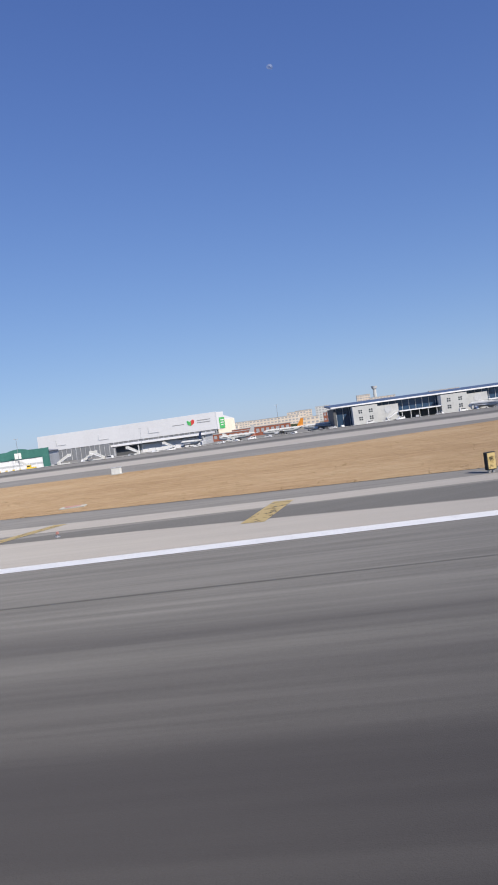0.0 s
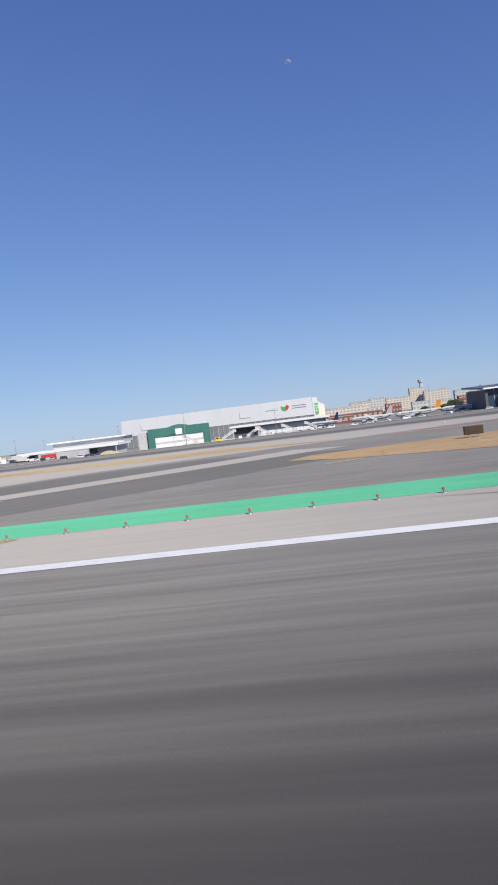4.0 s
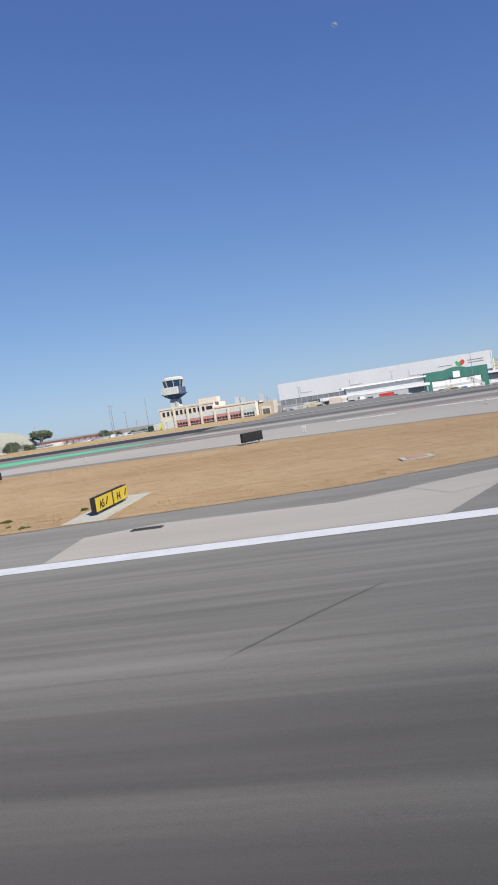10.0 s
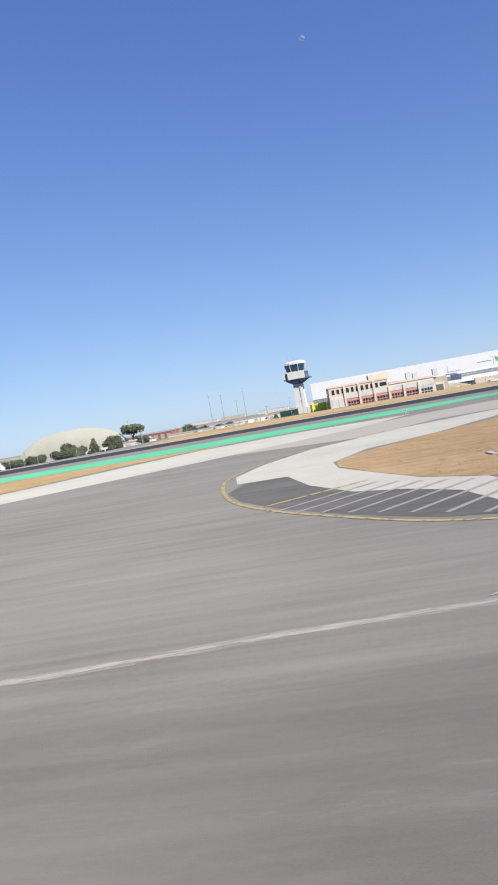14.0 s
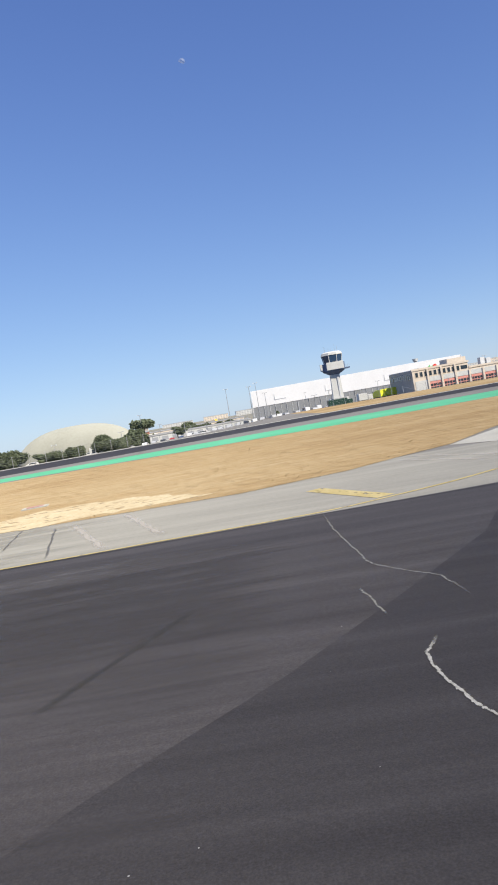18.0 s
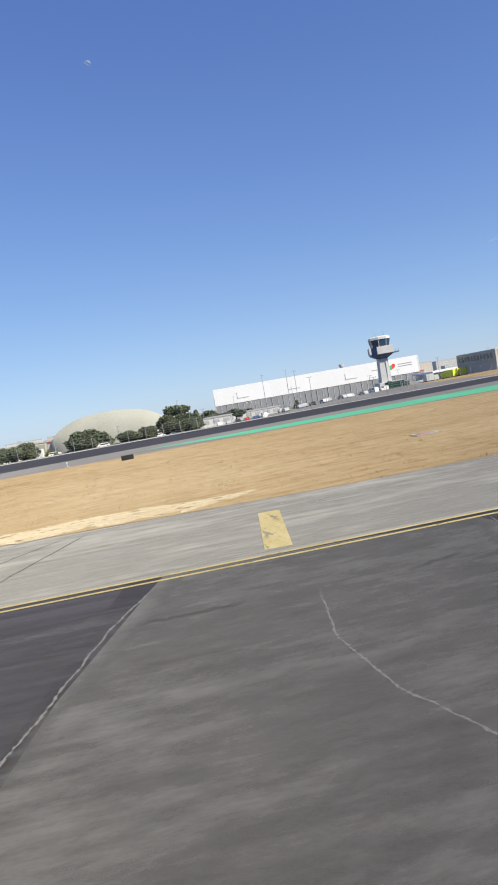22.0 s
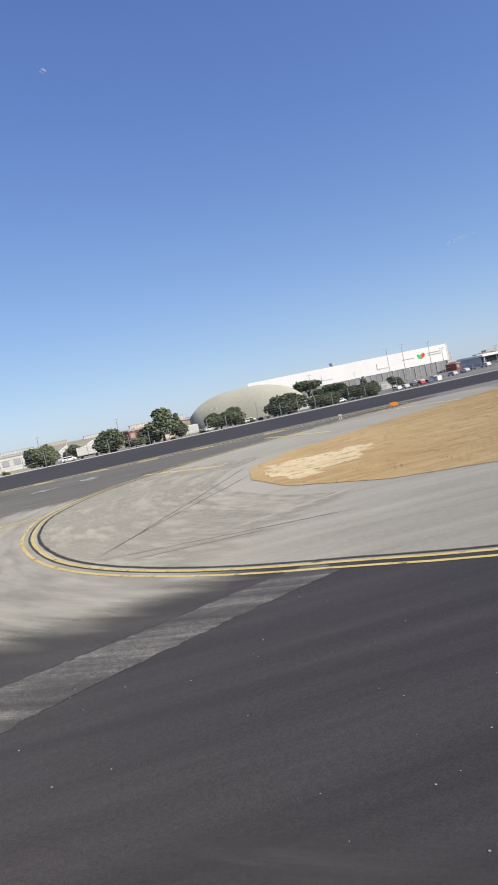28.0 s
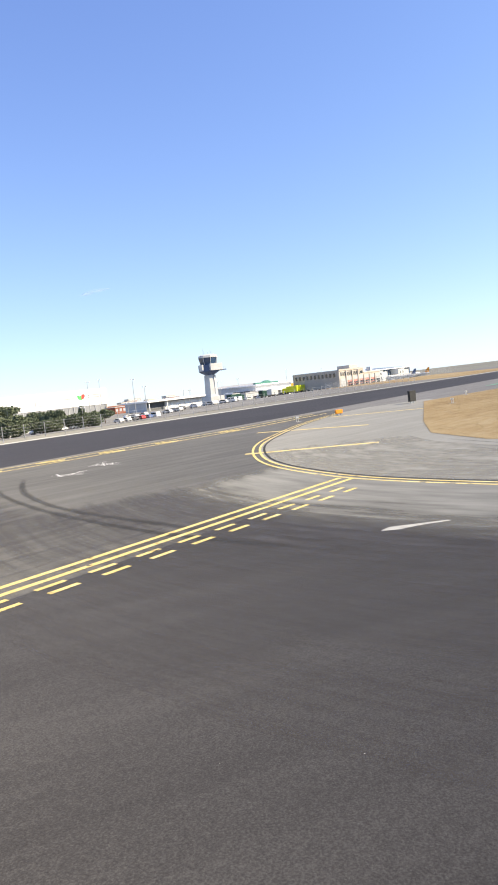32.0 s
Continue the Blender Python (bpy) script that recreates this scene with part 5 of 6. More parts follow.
def long_low_hangar():
    b = thing("low_hangar", "long low grey shed with a projecting pale roof edge", "hangar", (-216, 300, sloped(305)), 3)
    part("body", bx(0, 40, 2, 24, 0, 4.6), LG_PANEL, b)
    part("roof", bx(-4, 42, -2.5, 25, 4.6, 5.7, .08), W_PANEL, b, "pale flat roof edge")
    part("upper_body", bx(8, 42, 12, 30, 5.7, 8.2), LG_PANEL, b)
    part("roof", bx(6, 43, 10, 31, 8.2, 8.8), W_PANEL, b)
    # dark slabs paint the shade inside the two doorways
    part("opening", bx(27, 31.5, 1.7, 2.1, 0, 4.2), D_PANEL, b, "dark panel painted as the shade of an open doorway")
    part("opening", bx(-2.5, 2.6, 1.7, 2.05, 0, 4.2), D_PANEL, b, "dark panel painted as the shade of an open doorway")
    for i in range(8):
        part("wall_panel", bx(4 + i * 2.8, 6.7 + i * 2.8, 1.75, 2.05, .1, 3.0), W_PANEL, b)
    for x in (-3.4, 12, 26, 41):
        part("post", bx(x - .2, x + .2, -2.1, -1.7, 0, 4.6), LG_PANEL, b)
    part("annex", bx(-9, -4.2, 3, 14, 0, 5.8), D_PANEL, b, "dark grey annex")
    return b


def fire_station():
    f = thing("fire_station", "cream two-storey fire station with red bay doors", "fire station", (-268, 218.6, sloped(222)))
    part("main_wall", bx(0, 17.6, 0, 22.6, 0, 8.5), CREAM, f)
    part("side_cladding", bx(-.12, 0, .3, 22.4, .2, 8.3), TAN, f, "tan side wall")
    part("wing_wall", bx(17.6, 31, .2, 20, 0, 6.6), CREAM, f)
    part("parapet", bx(-.25, 17.9, -.25, .15, 8.2, 8.8), CREAM, f)
    part("parapet", bx(17.9, 31.2, -.1, .4, 6.4, 6.95), CREAM, f)
    part("penthouse", bx(12.5, 18.5, 3, 9, 8.5, 10.2), CREAM, f)
    part("roof", bx(.1, 17.5, .2, 22.5, 8.5, 8.62), ROOF, f)
    part("roof", bx(17.7, 30.9, .5, 19.8, 6.6, 6.7), ROOF, f)
    part("white_panel", bx(.6, 4.6, -.12, .0, .3, 5.0), PLASTER, f, "plain white wall panel")
    part("lintel_band", bx(4.8, 31, -.15, .2, 4.4, 5.8), PLASTER, f, "white band over the doors")
    for i in range(6):
        x = 5.0 + i * 4.36
        d = part("bay_door", bx(x, x + 3.7, -.06, .2, .05, 4.3), REDDOOR if i < 5 else PLASTER, f, "red folding bay door" if i < 5 else "white bay door with red frame")
        for r in range(2):
            for c in range(4):
                part("pane", bx(x + .25 + c * .85, x + .95 + c * .85, -.1, -.03, 1.9 + r * .95, 2.65 + r * .95), PANE, d)
        for k in range(4):
            part("rail", bx(x + .1, x + 3.6, -.1, -.04, .3 + k * .4, .42 + k * .4), RED, d)
        part("pier", bx(x - .62, x - .06, -.5, .1, 0, 5.9 if i > 2 else 8.3), CREAM, f)
    windows_row(f, 10, .9, 1.45, .8, 0, 6.2, 7.6, CREAM)
    part("window", bx(15.3, 17.3, -.08, .02, 6.4, 7.5), PANE, f, "wide dark window")
    for i in range(11):
        y = 1.6 + i * 1.85
        for z0, z1 in ((5.9, 7.5), (1.2, 2.0)):
            w = part("window", bx(-.22, -.1, y - .1, y + 1.1, z0 - .1, z1 + .1), CREAM, f)
            part("pane", bx(-.27, -.2, y, y + 1.0, z0, z1), PANE, w)
    # rear tan block
    part("rear_block", bx(31.2, 36, 6, 18, 0, 6.2), TAN, f, "tan rear block")
    part("arch", bx(32, 35, 5.8, 6.1, 0, 4.6), CREAM, f)
    part("doorway", bx(32.4, 34.6, 5.7, 5.85, 0, 3.9), D_PANEL, f)
    for x, h in ((24, 2.4), (26, 2.0), (32, 2.2)):
        part("roof_unit", bx(x, x + 1.4, 5, 7, 6.6, 6.6 + h), LG_PANEL, f)
    return f


def control_tower():
    t = thing("control_tower", "white airport control tower with a dark blue glazed cab", "control tower", (-277.4, 279, -2.3), -8)
    bm = bmesh.new()
    loft(bm, [[(sx * r, sy * r, z) for sx, sy in ((-1, -1), (1, -1), (1, 1), (-1, 1))] for z, r in ((0, 2.15), (12.4, 1.75))])
    part("shaft", bm, PLASTER, t)
    part("shaft_band", bx(.6, 1.2, -2.2, -1.7, .5, 12.3), LG_PANEL, t, "grey vertical strip")
    part("base_block", bx(-3.6, 3.8, -3.8, 3, -.7, 3.2, .05), PLASTER, t)
    bm = bmesh.new()
    loft(bm, [[(math.cos(a) * r, math.sin(a) * r, z) for a in [math.pi / 8 + k * math.pi / 4 for k in range(8)]] for z, r in ((12.4, 1.9), (13.7, 4.3), (14.1, 4.7))])
    part("corbel", bm, BLUEP, t)
    bm = bmesh.new()
    loft(bm, [[(math.cos(a) * r, math.sin(a) * r, z) for a in [math.pi / 8 + k * math.pi / 4 for k in range(8)]] for z, r in ((14.1, 4.7), (16.9, 4.7))])
    part("gallery_drum", bm, BLUEP, t, "dark blue gallery wall")
    part("front_panel", bx(-2.9, 3.6, -5.0, -4.2, 14.3, 17.2, .05), PLASTER, t, "white gallery panel facing the runway")
    part("side_panel", bx(-5.1, -4.3, -1.8, .5, 14.3, 17.0), PLASTER, t)
    part("balcony", bx(2.2, 5.8, -4.8, -.9, 14.0, 14.5, .04), BLUEP, t)
    for i in range(6):
        part("baluster", bx(2.6 + i * .6, 2.68 + i * .6, -4.7, -4.62, 14.5, 15.6), STEEL, t)
    bm = bmesh.new()
    loft(bm, [[(math.cos(a) * r, math.sin(a) * r, z) for a in [math.pi / 8 + k * math.pi / 4 for k in range(8)]] for z, r in ((16.9, 3.5), (20.0, 4.2))])
    cab = part("cab_glazing", bm, PANE2, t, "outward leaning dark blue glazing")
    for k in range(8):
        a = math.pi / 8 + k * math.pi / 4
        part("mullion", tb((math.cos(a) * 3.52, math.sin(a) * 3.52, 16.9), (math.cos(a) * 4.23, math.sin(a) * 4.23, 20.0), .12), PLASTER, cab)
    bm = bmesh.new()
    loft(bm, [[(math.cos(a) * r, math.sin(a) * r, z) for a in [math.pi / 8 + k * math.pi / 4 for k in range(8)]] for z, r in ((20.0, 4.4), (20.9, 4.1), (21.3, 3.2))])
    part("cab_roof", bm, PLASTER, t, "white roof of the cab")
    for x, y, h in ((-2.4, 0, 2.6), (-.8, 1.5, 2.0), (1.5, -.8, 2.8), (2.6, 1.2, 2.2), (.2, 0, 1.4)):
        part("antenna", tb((x, y, 21.2), (x, y, 21.2 + h), .05, .03, 6), STEEL, t)
    return t


def dome_hall():
    d = thing("domed_hall", "large weathered concrete shell hall with low walls", "hall", (-384, 316, sloped(316, -386)))
    A, B, Hh = 26, 24, 13.6
    bm = bmesh.new()
    rings = []
    for i in range(15):
        u = math.radians(4 + 86 * i / 14)
        r, z = math.cos(u) ** .8, math.sin(u) ** 1.05
        rings.append([(A * r * math.cos(a) , B * r * math.sin(a), Hh * z) for a in [k * math.tau / 48 for k in range(48)]])
    loft(bm, rings, caps=False)
    part("shell", bm, SHELL, d, smooth=True)
    part("front_lobby", bx(8, 28, -28, -14, 0, 3.6), PLASTER, d, "white lobby with a window strip")
    for i in range(9):
        part("window", bx(9 + i * 2.05, 10.5 + i * 2.05, -28.1, -27.95, 1.4, 2.7), PANE, d)
    part("side_arch", bx(26, 33, -18, 14, 0, 4.2), PLASTER, d)
    part("buttress", bx(-33, -27, -22, -12, 0, 3.4), PLASTER, d)
    part("buttress", bx(-31, -26.5, -8, 8, 0, 5), SHELL, d)
    return d


def terminal():
    t = thing("terminal_building", "long white terminal building with blue-grey glass and dark roof edge", "terminal", (20, 402, sloped(408)), 4)
    part("glass_hall", bx(-6, 150, 6, 40, 0, 11.4), PANE2, t, "blue-grey glazed hall")
    for i in range(40):
        part("mullion", bx(-5.8 + i * 3.9, -5.6 + i * 3.9, 5.8, 6, 0, 11.4), LG_PANEL, t)
    bm = bmesh.new()
    loft(bm, [[(x, y, z) for y, z in ((2, 12.2), (44, 14.0), (44, 13.0), (2, 11.4))] for x in (-9, 152)])
    part("roof", bm, BLUEP, t, "dark overhanging roof edge")
    part("roof_fascia", bx(-9, 152, 1.4, 2.0, 11.5, 12.3), W_PANEL, t)
    for bi, (x0, w) in enumerate(((3, 14.5), (54, 15), (104, 15))):
        b = part("pavilion", bx(x0, x0 + w, -2, 8, 0, 10.9), PLASTER, t, "white pavilion with small square windows")
        for cx in (x0 + 4.2, x0 + w - 4.2):
            for z in (3.4, 7.4):
                for dx in (-.85, .35):
                    for dz in (-.7, .5):
                        part("pane", bx(cx + dx, cx + dx + .8, -2.12, -1.95, z + dz, z + dz + .8), PANE, b)
        part("curved_bay", bx(x0 + w, x0 + w + 12, -1, 7, 0, 9.6), PLASTER, t)
        em = part("round_emblem", tb((x0 + w + 6, -1.2, 6.8), (x0 + w + 6, -1.0, 6.8), 2.0, n=24), LG_PANEL, t, "round grey emblem")
        part("canopy", bx(x0 + w + 12, x0 + w + 36, -3, 7, 4.6, 5.2), W_PANEL, t)
        part("portal", bx(x0 + w + 13, x0 + w + 35, 5.7, 5.95, 0, 4.4), D_PANEL, t)
        for i in range(5):
            part("column", tb((x0 + w + 13.5 + i * 5, -2.4, 0), (x0 + w + 13.5 + i * 5, -2.4, 4.6), .22), PLASTER, t)
    part("dark_end", bx(-7.5, -6.02, 4, 40, 0, 11), D_PANEL, t)
    return t


def block(name, label, x, y, w, d, h, material, storeys=0, cols=0, turn=0.0, roofmat=ROOF, category="building", sink=0.0):
    b = thing(name, label, category, (x, y, sloped(y, x) - sink), turn)
    part("wall", bx(0, w, 0, d, 0, h), material, b)
    part("roof", bx(-.25, w + .25, -.25, d + .25, h, h + .5), roofmat, b)
    for s in range(storeys):
        z = h * (s + .35) / storeys
        for c in range(cols):
            cw = w / cols
            wi = part("window", bx(c * cw + cw * .2, c * cw + cw * .8, -.1, .05, z, z + h / storeys * .45), FARPANE, b)
    return b


large_hangar()
canopy_hangar()
green_hangar()
long_low_hangar()
fire_station()
control_tower()
dome_hall()
terminal()
# town and buildings farther off
block("brick_shed", "long red brick shed with flat roof", -92, 588, 40, 16, 6, BRICK, 1, 9)
block("brick_shed", "low red brick shed behind the car park", -78, 640, 56, 18, 8, BRICK, 1, 12)
block("yellow_office", "pale yellow office block with window bands", -84, 900, 66, 18, 15, CREAM, 4, 14)
block("yellow_office", "cream office block with rows of windows", -34, 930, 26, 16, 19, CREAM, 5, 6)
for i, (x, y, w, h, m) in enumerate(((-26, 1060, 26, 24, CREAM), (6, 1090, 24, 27, PLASTER), (34, 1110, 40, 24, CREAM), (76, 1140, 22, 38, CREAM), (96, 1120, 40, 30, CREAM), (150, 1150, 40, 24, PLASTER),
                                     (-300, 1300, 46, 9, CREAM), (-380, 1350, 60, 7, PLASTER), (-460, 1380, 50, 7, TAN), (-240, 1280, 40, 10, PLASTER), (-150, 1250, 40, 18, CREAM), (-540, 1400, 70, 6, PLASTER),
                                     (200, 1180, 50, 28, CREAM), (270, 1200, 60, 26, PLASTER))):
    block("apartment_block", "distant pale apartment block with rows of windows", x, y, w, 14, h * .86, m, max(3, int(h / 4)), max(5, int(w / 5)))
far_rng = random.Random(31)
for i in range(16):
    x = -150 + i * 34 + far_rng.uniform(-8, 8)
    block("far_house", ("distant low white house", "distant low cream house", "distant low brick house")[i % 3], x, 960 + far_rng.uniform(-40, 60), far_rng.uniform(16, 30), 12, far_rng.uniform(8, 13), (PLASTER, CREAM, BRICK)[i % 3], 2, 5)
mast_tower = thing("radio_tower", "distant slender white tower with a round top", "tower", (121, 1300, sloped(1300)))
part("shaft", tb((0, 0, 0), (0, 0, 44), 3.6, 3.0, 12), PLASTER, mast_tower)
part("head", tb((0, 0, 44), (0, 0, 49), 4.8, 5.6, 12), LG_PANEL, mast_tower)
for x, y, w, d, h, m, lab in ((-342, 326, 34, 10, 3.2, PLASTER, "long low white shed with small windows"),
                              (-236, 296, 15, 10, 3.4, PLASTER, "small white site office with windows"), (-500, 324, 30, 22, 5.4, PLASTER, "white hall with a pale roof"),
                              (-352, 285, 12, 8, 3.2, PLASTER, "small white hut with flat roof"), (-424, 300, 9, 8, 4.2, CREAM, "small cream house with flat roof"),
                              (-372, 540, 80, 26, 5, CREAM, "long cream shed with flat roof"), (-420, 420, 60, 24, 6, BRICK, "low brick red houses in a row"), (-520, 420, 60, 24, 5.5, CREAM, "low cream houses in a row")):
    block("shed", lab, x, y, w, d, h, m, 1, max(3, int(w / 4)))
block("gatehouse", "small white hut beside the tower", -283, 262, 4.4, 3.4, 3.0, PLASTER, 1, 2)
for x, w in ((-462, 9), (-452, 10)):
    tn = thing("tent", "white pitched tent with a finial", "tent", (x, 318, sloped(318, x)))
    bm = bmesh.new()
    loft(bm, [[(0, y, 0), (w, y, 0), (w, y, 2.6), (w / 2, y, 5.2), (0, y, 2.6)] for y in (0, 9)])
    part("canopy", bm, PLASTER, tn)
    part("finial", tb((w / 2, 0, 5.1), (w / 2, 0, 6.8), .12, .04), PLASTER, tn)


# ---- trees ----
def leaf_cloud(lobes, count, size, seed):
    """A crown of small crossed leaf clumps spread through a few lobes (x, y, z, rx, ry, rz)."""
    rng = random.Random(seed)
    verts, faces = [], []
    for lx, ly, lz, rx, ry, rz in lobes:
        for _ in range(int(count / len(lobes))):
            v = Vector((rng.gauss(0, 1), rng.gauss(0, 1), rng.gauss(0, 1))).normalized() * (rng.random() ** .4) * rng.uniform(.85, 1.08)
            c = Vector((lx + v.x * rx, ly + v.y * ry, lz + v.z * rz))
            s = size * rng.uniform(.6, 1.4)
            a = Vector((rng.uniform(-1, 1), rng.uniform(-1, 1), rng.uniform(-.6, .6))).normalized()
            b = a.cross(Vector((rng.uniform(-1, 1), rng.uniform(-1, 1), rng.uniform(-1, 1)))).normalized()
            n = a.cross(b) * s * .35
            k = len(verts)
            verts += [c - a * s, c + b * s * .6 + n, c + a * s, c - b * s * .6 - n, c + n * 1.5]
            faces += [(k, k + 1, k + 4), (k + 1, k + 2, k + 4), (k + 2, k + 3, k + 4), (k + 3, k, k + 4)]
    me = bpy.data.meshes.new("crown")
    me.from_pydata([tuple(v) for v in verts], [], faces)
    return me


def tree(kind, seed):
    """A tree of about 7 m: 'round' broad and dense, 'stone' an umbrella pine, 'open' tall and loose, 'cone' a dark conifer."""
    rng = random.Random(seed)
    t = new({"stone": "umbrella_pine", "cone": "conifer"}.get(kind, "tree"))
    if kind == "stone":
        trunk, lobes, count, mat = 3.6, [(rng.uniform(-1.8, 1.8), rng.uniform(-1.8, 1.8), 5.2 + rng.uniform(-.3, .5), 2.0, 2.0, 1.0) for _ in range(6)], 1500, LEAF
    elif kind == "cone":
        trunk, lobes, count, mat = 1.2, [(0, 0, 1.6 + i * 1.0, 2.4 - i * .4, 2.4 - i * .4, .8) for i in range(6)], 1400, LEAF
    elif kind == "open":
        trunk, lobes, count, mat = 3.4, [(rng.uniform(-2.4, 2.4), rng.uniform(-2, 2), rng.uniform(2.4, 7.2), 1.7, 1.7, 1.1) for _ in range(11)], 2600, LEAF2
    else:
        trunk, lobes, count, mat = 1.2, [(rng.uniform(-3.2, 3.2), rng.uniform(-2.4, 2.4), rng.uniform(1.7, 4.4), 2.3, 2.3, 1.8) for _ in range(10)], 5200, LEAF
    bm = tube(bmesh.new(), (0, 0, -.2), (.1, 0, trunk), .28, .17, 8)
    for lx, ly, lz, *_ in lobes[:6]:
        tube(bm, (.1, 0, trunk * .85), (lx * .8, ly * .8, lz - .2), .12, .05, 6)
    part("trunk", bm, BARK, t)
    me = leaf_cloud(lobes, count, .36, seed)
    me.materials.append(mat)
    c = new("crown", me)
    c.parent = t
    return t


# kind, place, width and height in metres
TREES = [("round", -360.5, 253, 5.8, 5.0), ("round", -366.5, 254, 6.4, 5.2), ("round", -368, 263, 7.4, 7.0), ("round", -375.8, 252, 7.6, 5.5), ("round", -381.5, 248, 7.4, 5.0), ("round", -394.3, 243, 9.8, 5.7), ("open", -388, 257, 5, 4.0),
         ("round", -417.5, 238, 9, 6.2), ("round", -412.4, 241, 5.5, 5), ("cone", -424, 268, 6.2, 8), ("round", -429.6, 238, 4.6, 4.6), ("open", -435.2, 234, 11, 9.6), ("round", -438.6, 236, 7, 5.6), ("round", -443.5, 232, 6.6, 3),
         ("round", -450.5, 221, 7.4, 5.2), ("round", -468, 212, 8, 6.2), ("round", -484, 224, 9, 6.6), ("round", -358, 290, 8, 6.6), ("round", -458, 275, 7, 6),
         ("stone", -356, 316, 11.6, 11.2), ("cone", -357, 263, 5.4, 7), ("round", -352, 288, 6, 5.4), ("open", -341, 272, 6, 5),
         ("cone", -292, 350, 4, 5), ("round", -330, 345, 9, 6.6), ("round", -318, 352, 10, 6.4), ("round", -337, 350, 9, 6.6), ("round", -232, 300, 7, 4),
         ("round", 46, 700, 13, 8.5), ("round", 60, 720, 14, 9), ("round", 30, 720, 12, 8), ("round", -20, 690, 13, 8.5)]
SIZES = {"round": (10.0, 6.0), "stone": (7.2, 6.4), "open": (7.6, 7.9), "cone": (4.8, 7.2)}
LABELS = {"round": "dense dark green round-crowned tree", "stone": "umbrella pine with a flat dark crown", "open": "loose grey-green tree with an uneven crown", "cone": "dark pointed conifer with dense needles"}
masters = {}
for i, (k, x, y, w, h) in enumerate(TREES):
    key = (k, i % 3)
    sw, sh = w * (1.35 if k == "round" else 1.1) / SIZES[k][0], h * .97 / SIZES[k][1]
    m = Matrix.Translation((x, y, sloped(y, x))) @ Matrix.Rotation(i * 1.3, 4, "Z") @ Matrix.Diagonal((sw, sw, sh, 1))
    if key not in masters:
        masters[key] = tagged(tree(k, i + 5), LABELS[k], "tree", "trees along the far fence")
        masters[key].matrix_basis = m
    else:
        copy_thing(masters[key], m)
bushes = {}
for i, (x, y, s) in enumerate(((-406, 250, .62), (-401, 251, .55), (-398, 252, .4), (-420.5, 250, .5), (-448, 249, .5), (-376, 256, .4), (-478, 246, .6), (-430, 249, .45))):
    m = Matrix.Translation((x, y, sloped(y, x) - .3)) @ Matrix.Rotation(i * 2.1, 4, "Z") @ Matrix.Scale(s, 4)
    if not bushes:
        b = new("bush")
        part("stem", tb((0, 0, 0), (0, 0, 2.0), .15, .05, 6), BARK, b)
        me = leaf_cloud([(random.uniform(-2.2, 2.2), random.uniform(-1, 1), random.uniform(1.2, 2.8), 1.6, 1.4, 1.3) for _ in range(6)], 900, .35, 77)
        me.materials.append(SHRUB)
        new("foliage", me).parent = b
        bushes[0] = tagged(b, "yellow-green bush by the fence", "bush", "bushes along the far fence")
        b.matrix_basis = m
    else:
        copy_thing(bushes[0], m)


# green weeds in the dry grass
for i, (x, y, s) in enumerate(((-229.3, 35.4, 0.10), (-226.6, 36.0, 0.13), (-225.5, 37.4, 0.16), (-224.4, 35.6, 0.10), (-223.2, 34.8, 0.13), (-221.8, 38.3, 0.16), (-231.6, 39.2, 0.10))):
    copy_thing(bushes[0], Matrix.Translation((x, y, -.03)) @ Matrix.Rotation(i * 1.7, 4, "Z") @ Matrix.Diagonal((s, s, s * .5, 1)))


# ---- masts ----
def mast(x, y, h, heads=2, name="floodlight_mast", label="tall grey floodlight mast"):
    m = thing(name, label, "lamp mast", (x, y, sloped(y, x)))
    part("pole", tb((0, 0, 0), (0, 0, h), .16, .08, 8), STEEL, m)
    arm = part("crossarm", tb((-.9, 0, h), (.9, 0, h), .06, n=6), STEEL, m)
    for i in range(heads):
        part("lamp_head", bx(-1.0 + i * 1.6 / max(1, heads - 1), -.6 + i * 1.6 / max(1, heads - 1), -.35, .1, h - .15, h + .2), LG_PANEL, m)
    return m


for x, y, h in ((-303.7, 323, 18.2), (-246, 330, 10), (-310, 292, 15), (-304, 292, 11.5), (-278, 292, 8), (-444, 260, 9.5), (-441, 250, 5.5), (-468, 250, 8.5), (-415, 252, 6.5), (-348, 300, 7.5), (-356, 312, 13), (-318, 312, 17),
                (-150, 336, 16.5), (-186, 345, 14), (-289, 500, 15), (-255, 470, 14), (-230, 320, 12), (-384, 262, 6), (-360, 258, 6.5), (-338, 262, 6), (-290, 262, 6), (-398, 262, 6), (-110, 430, 16), (-20, 400, 18)):
    mast(x, y, h)


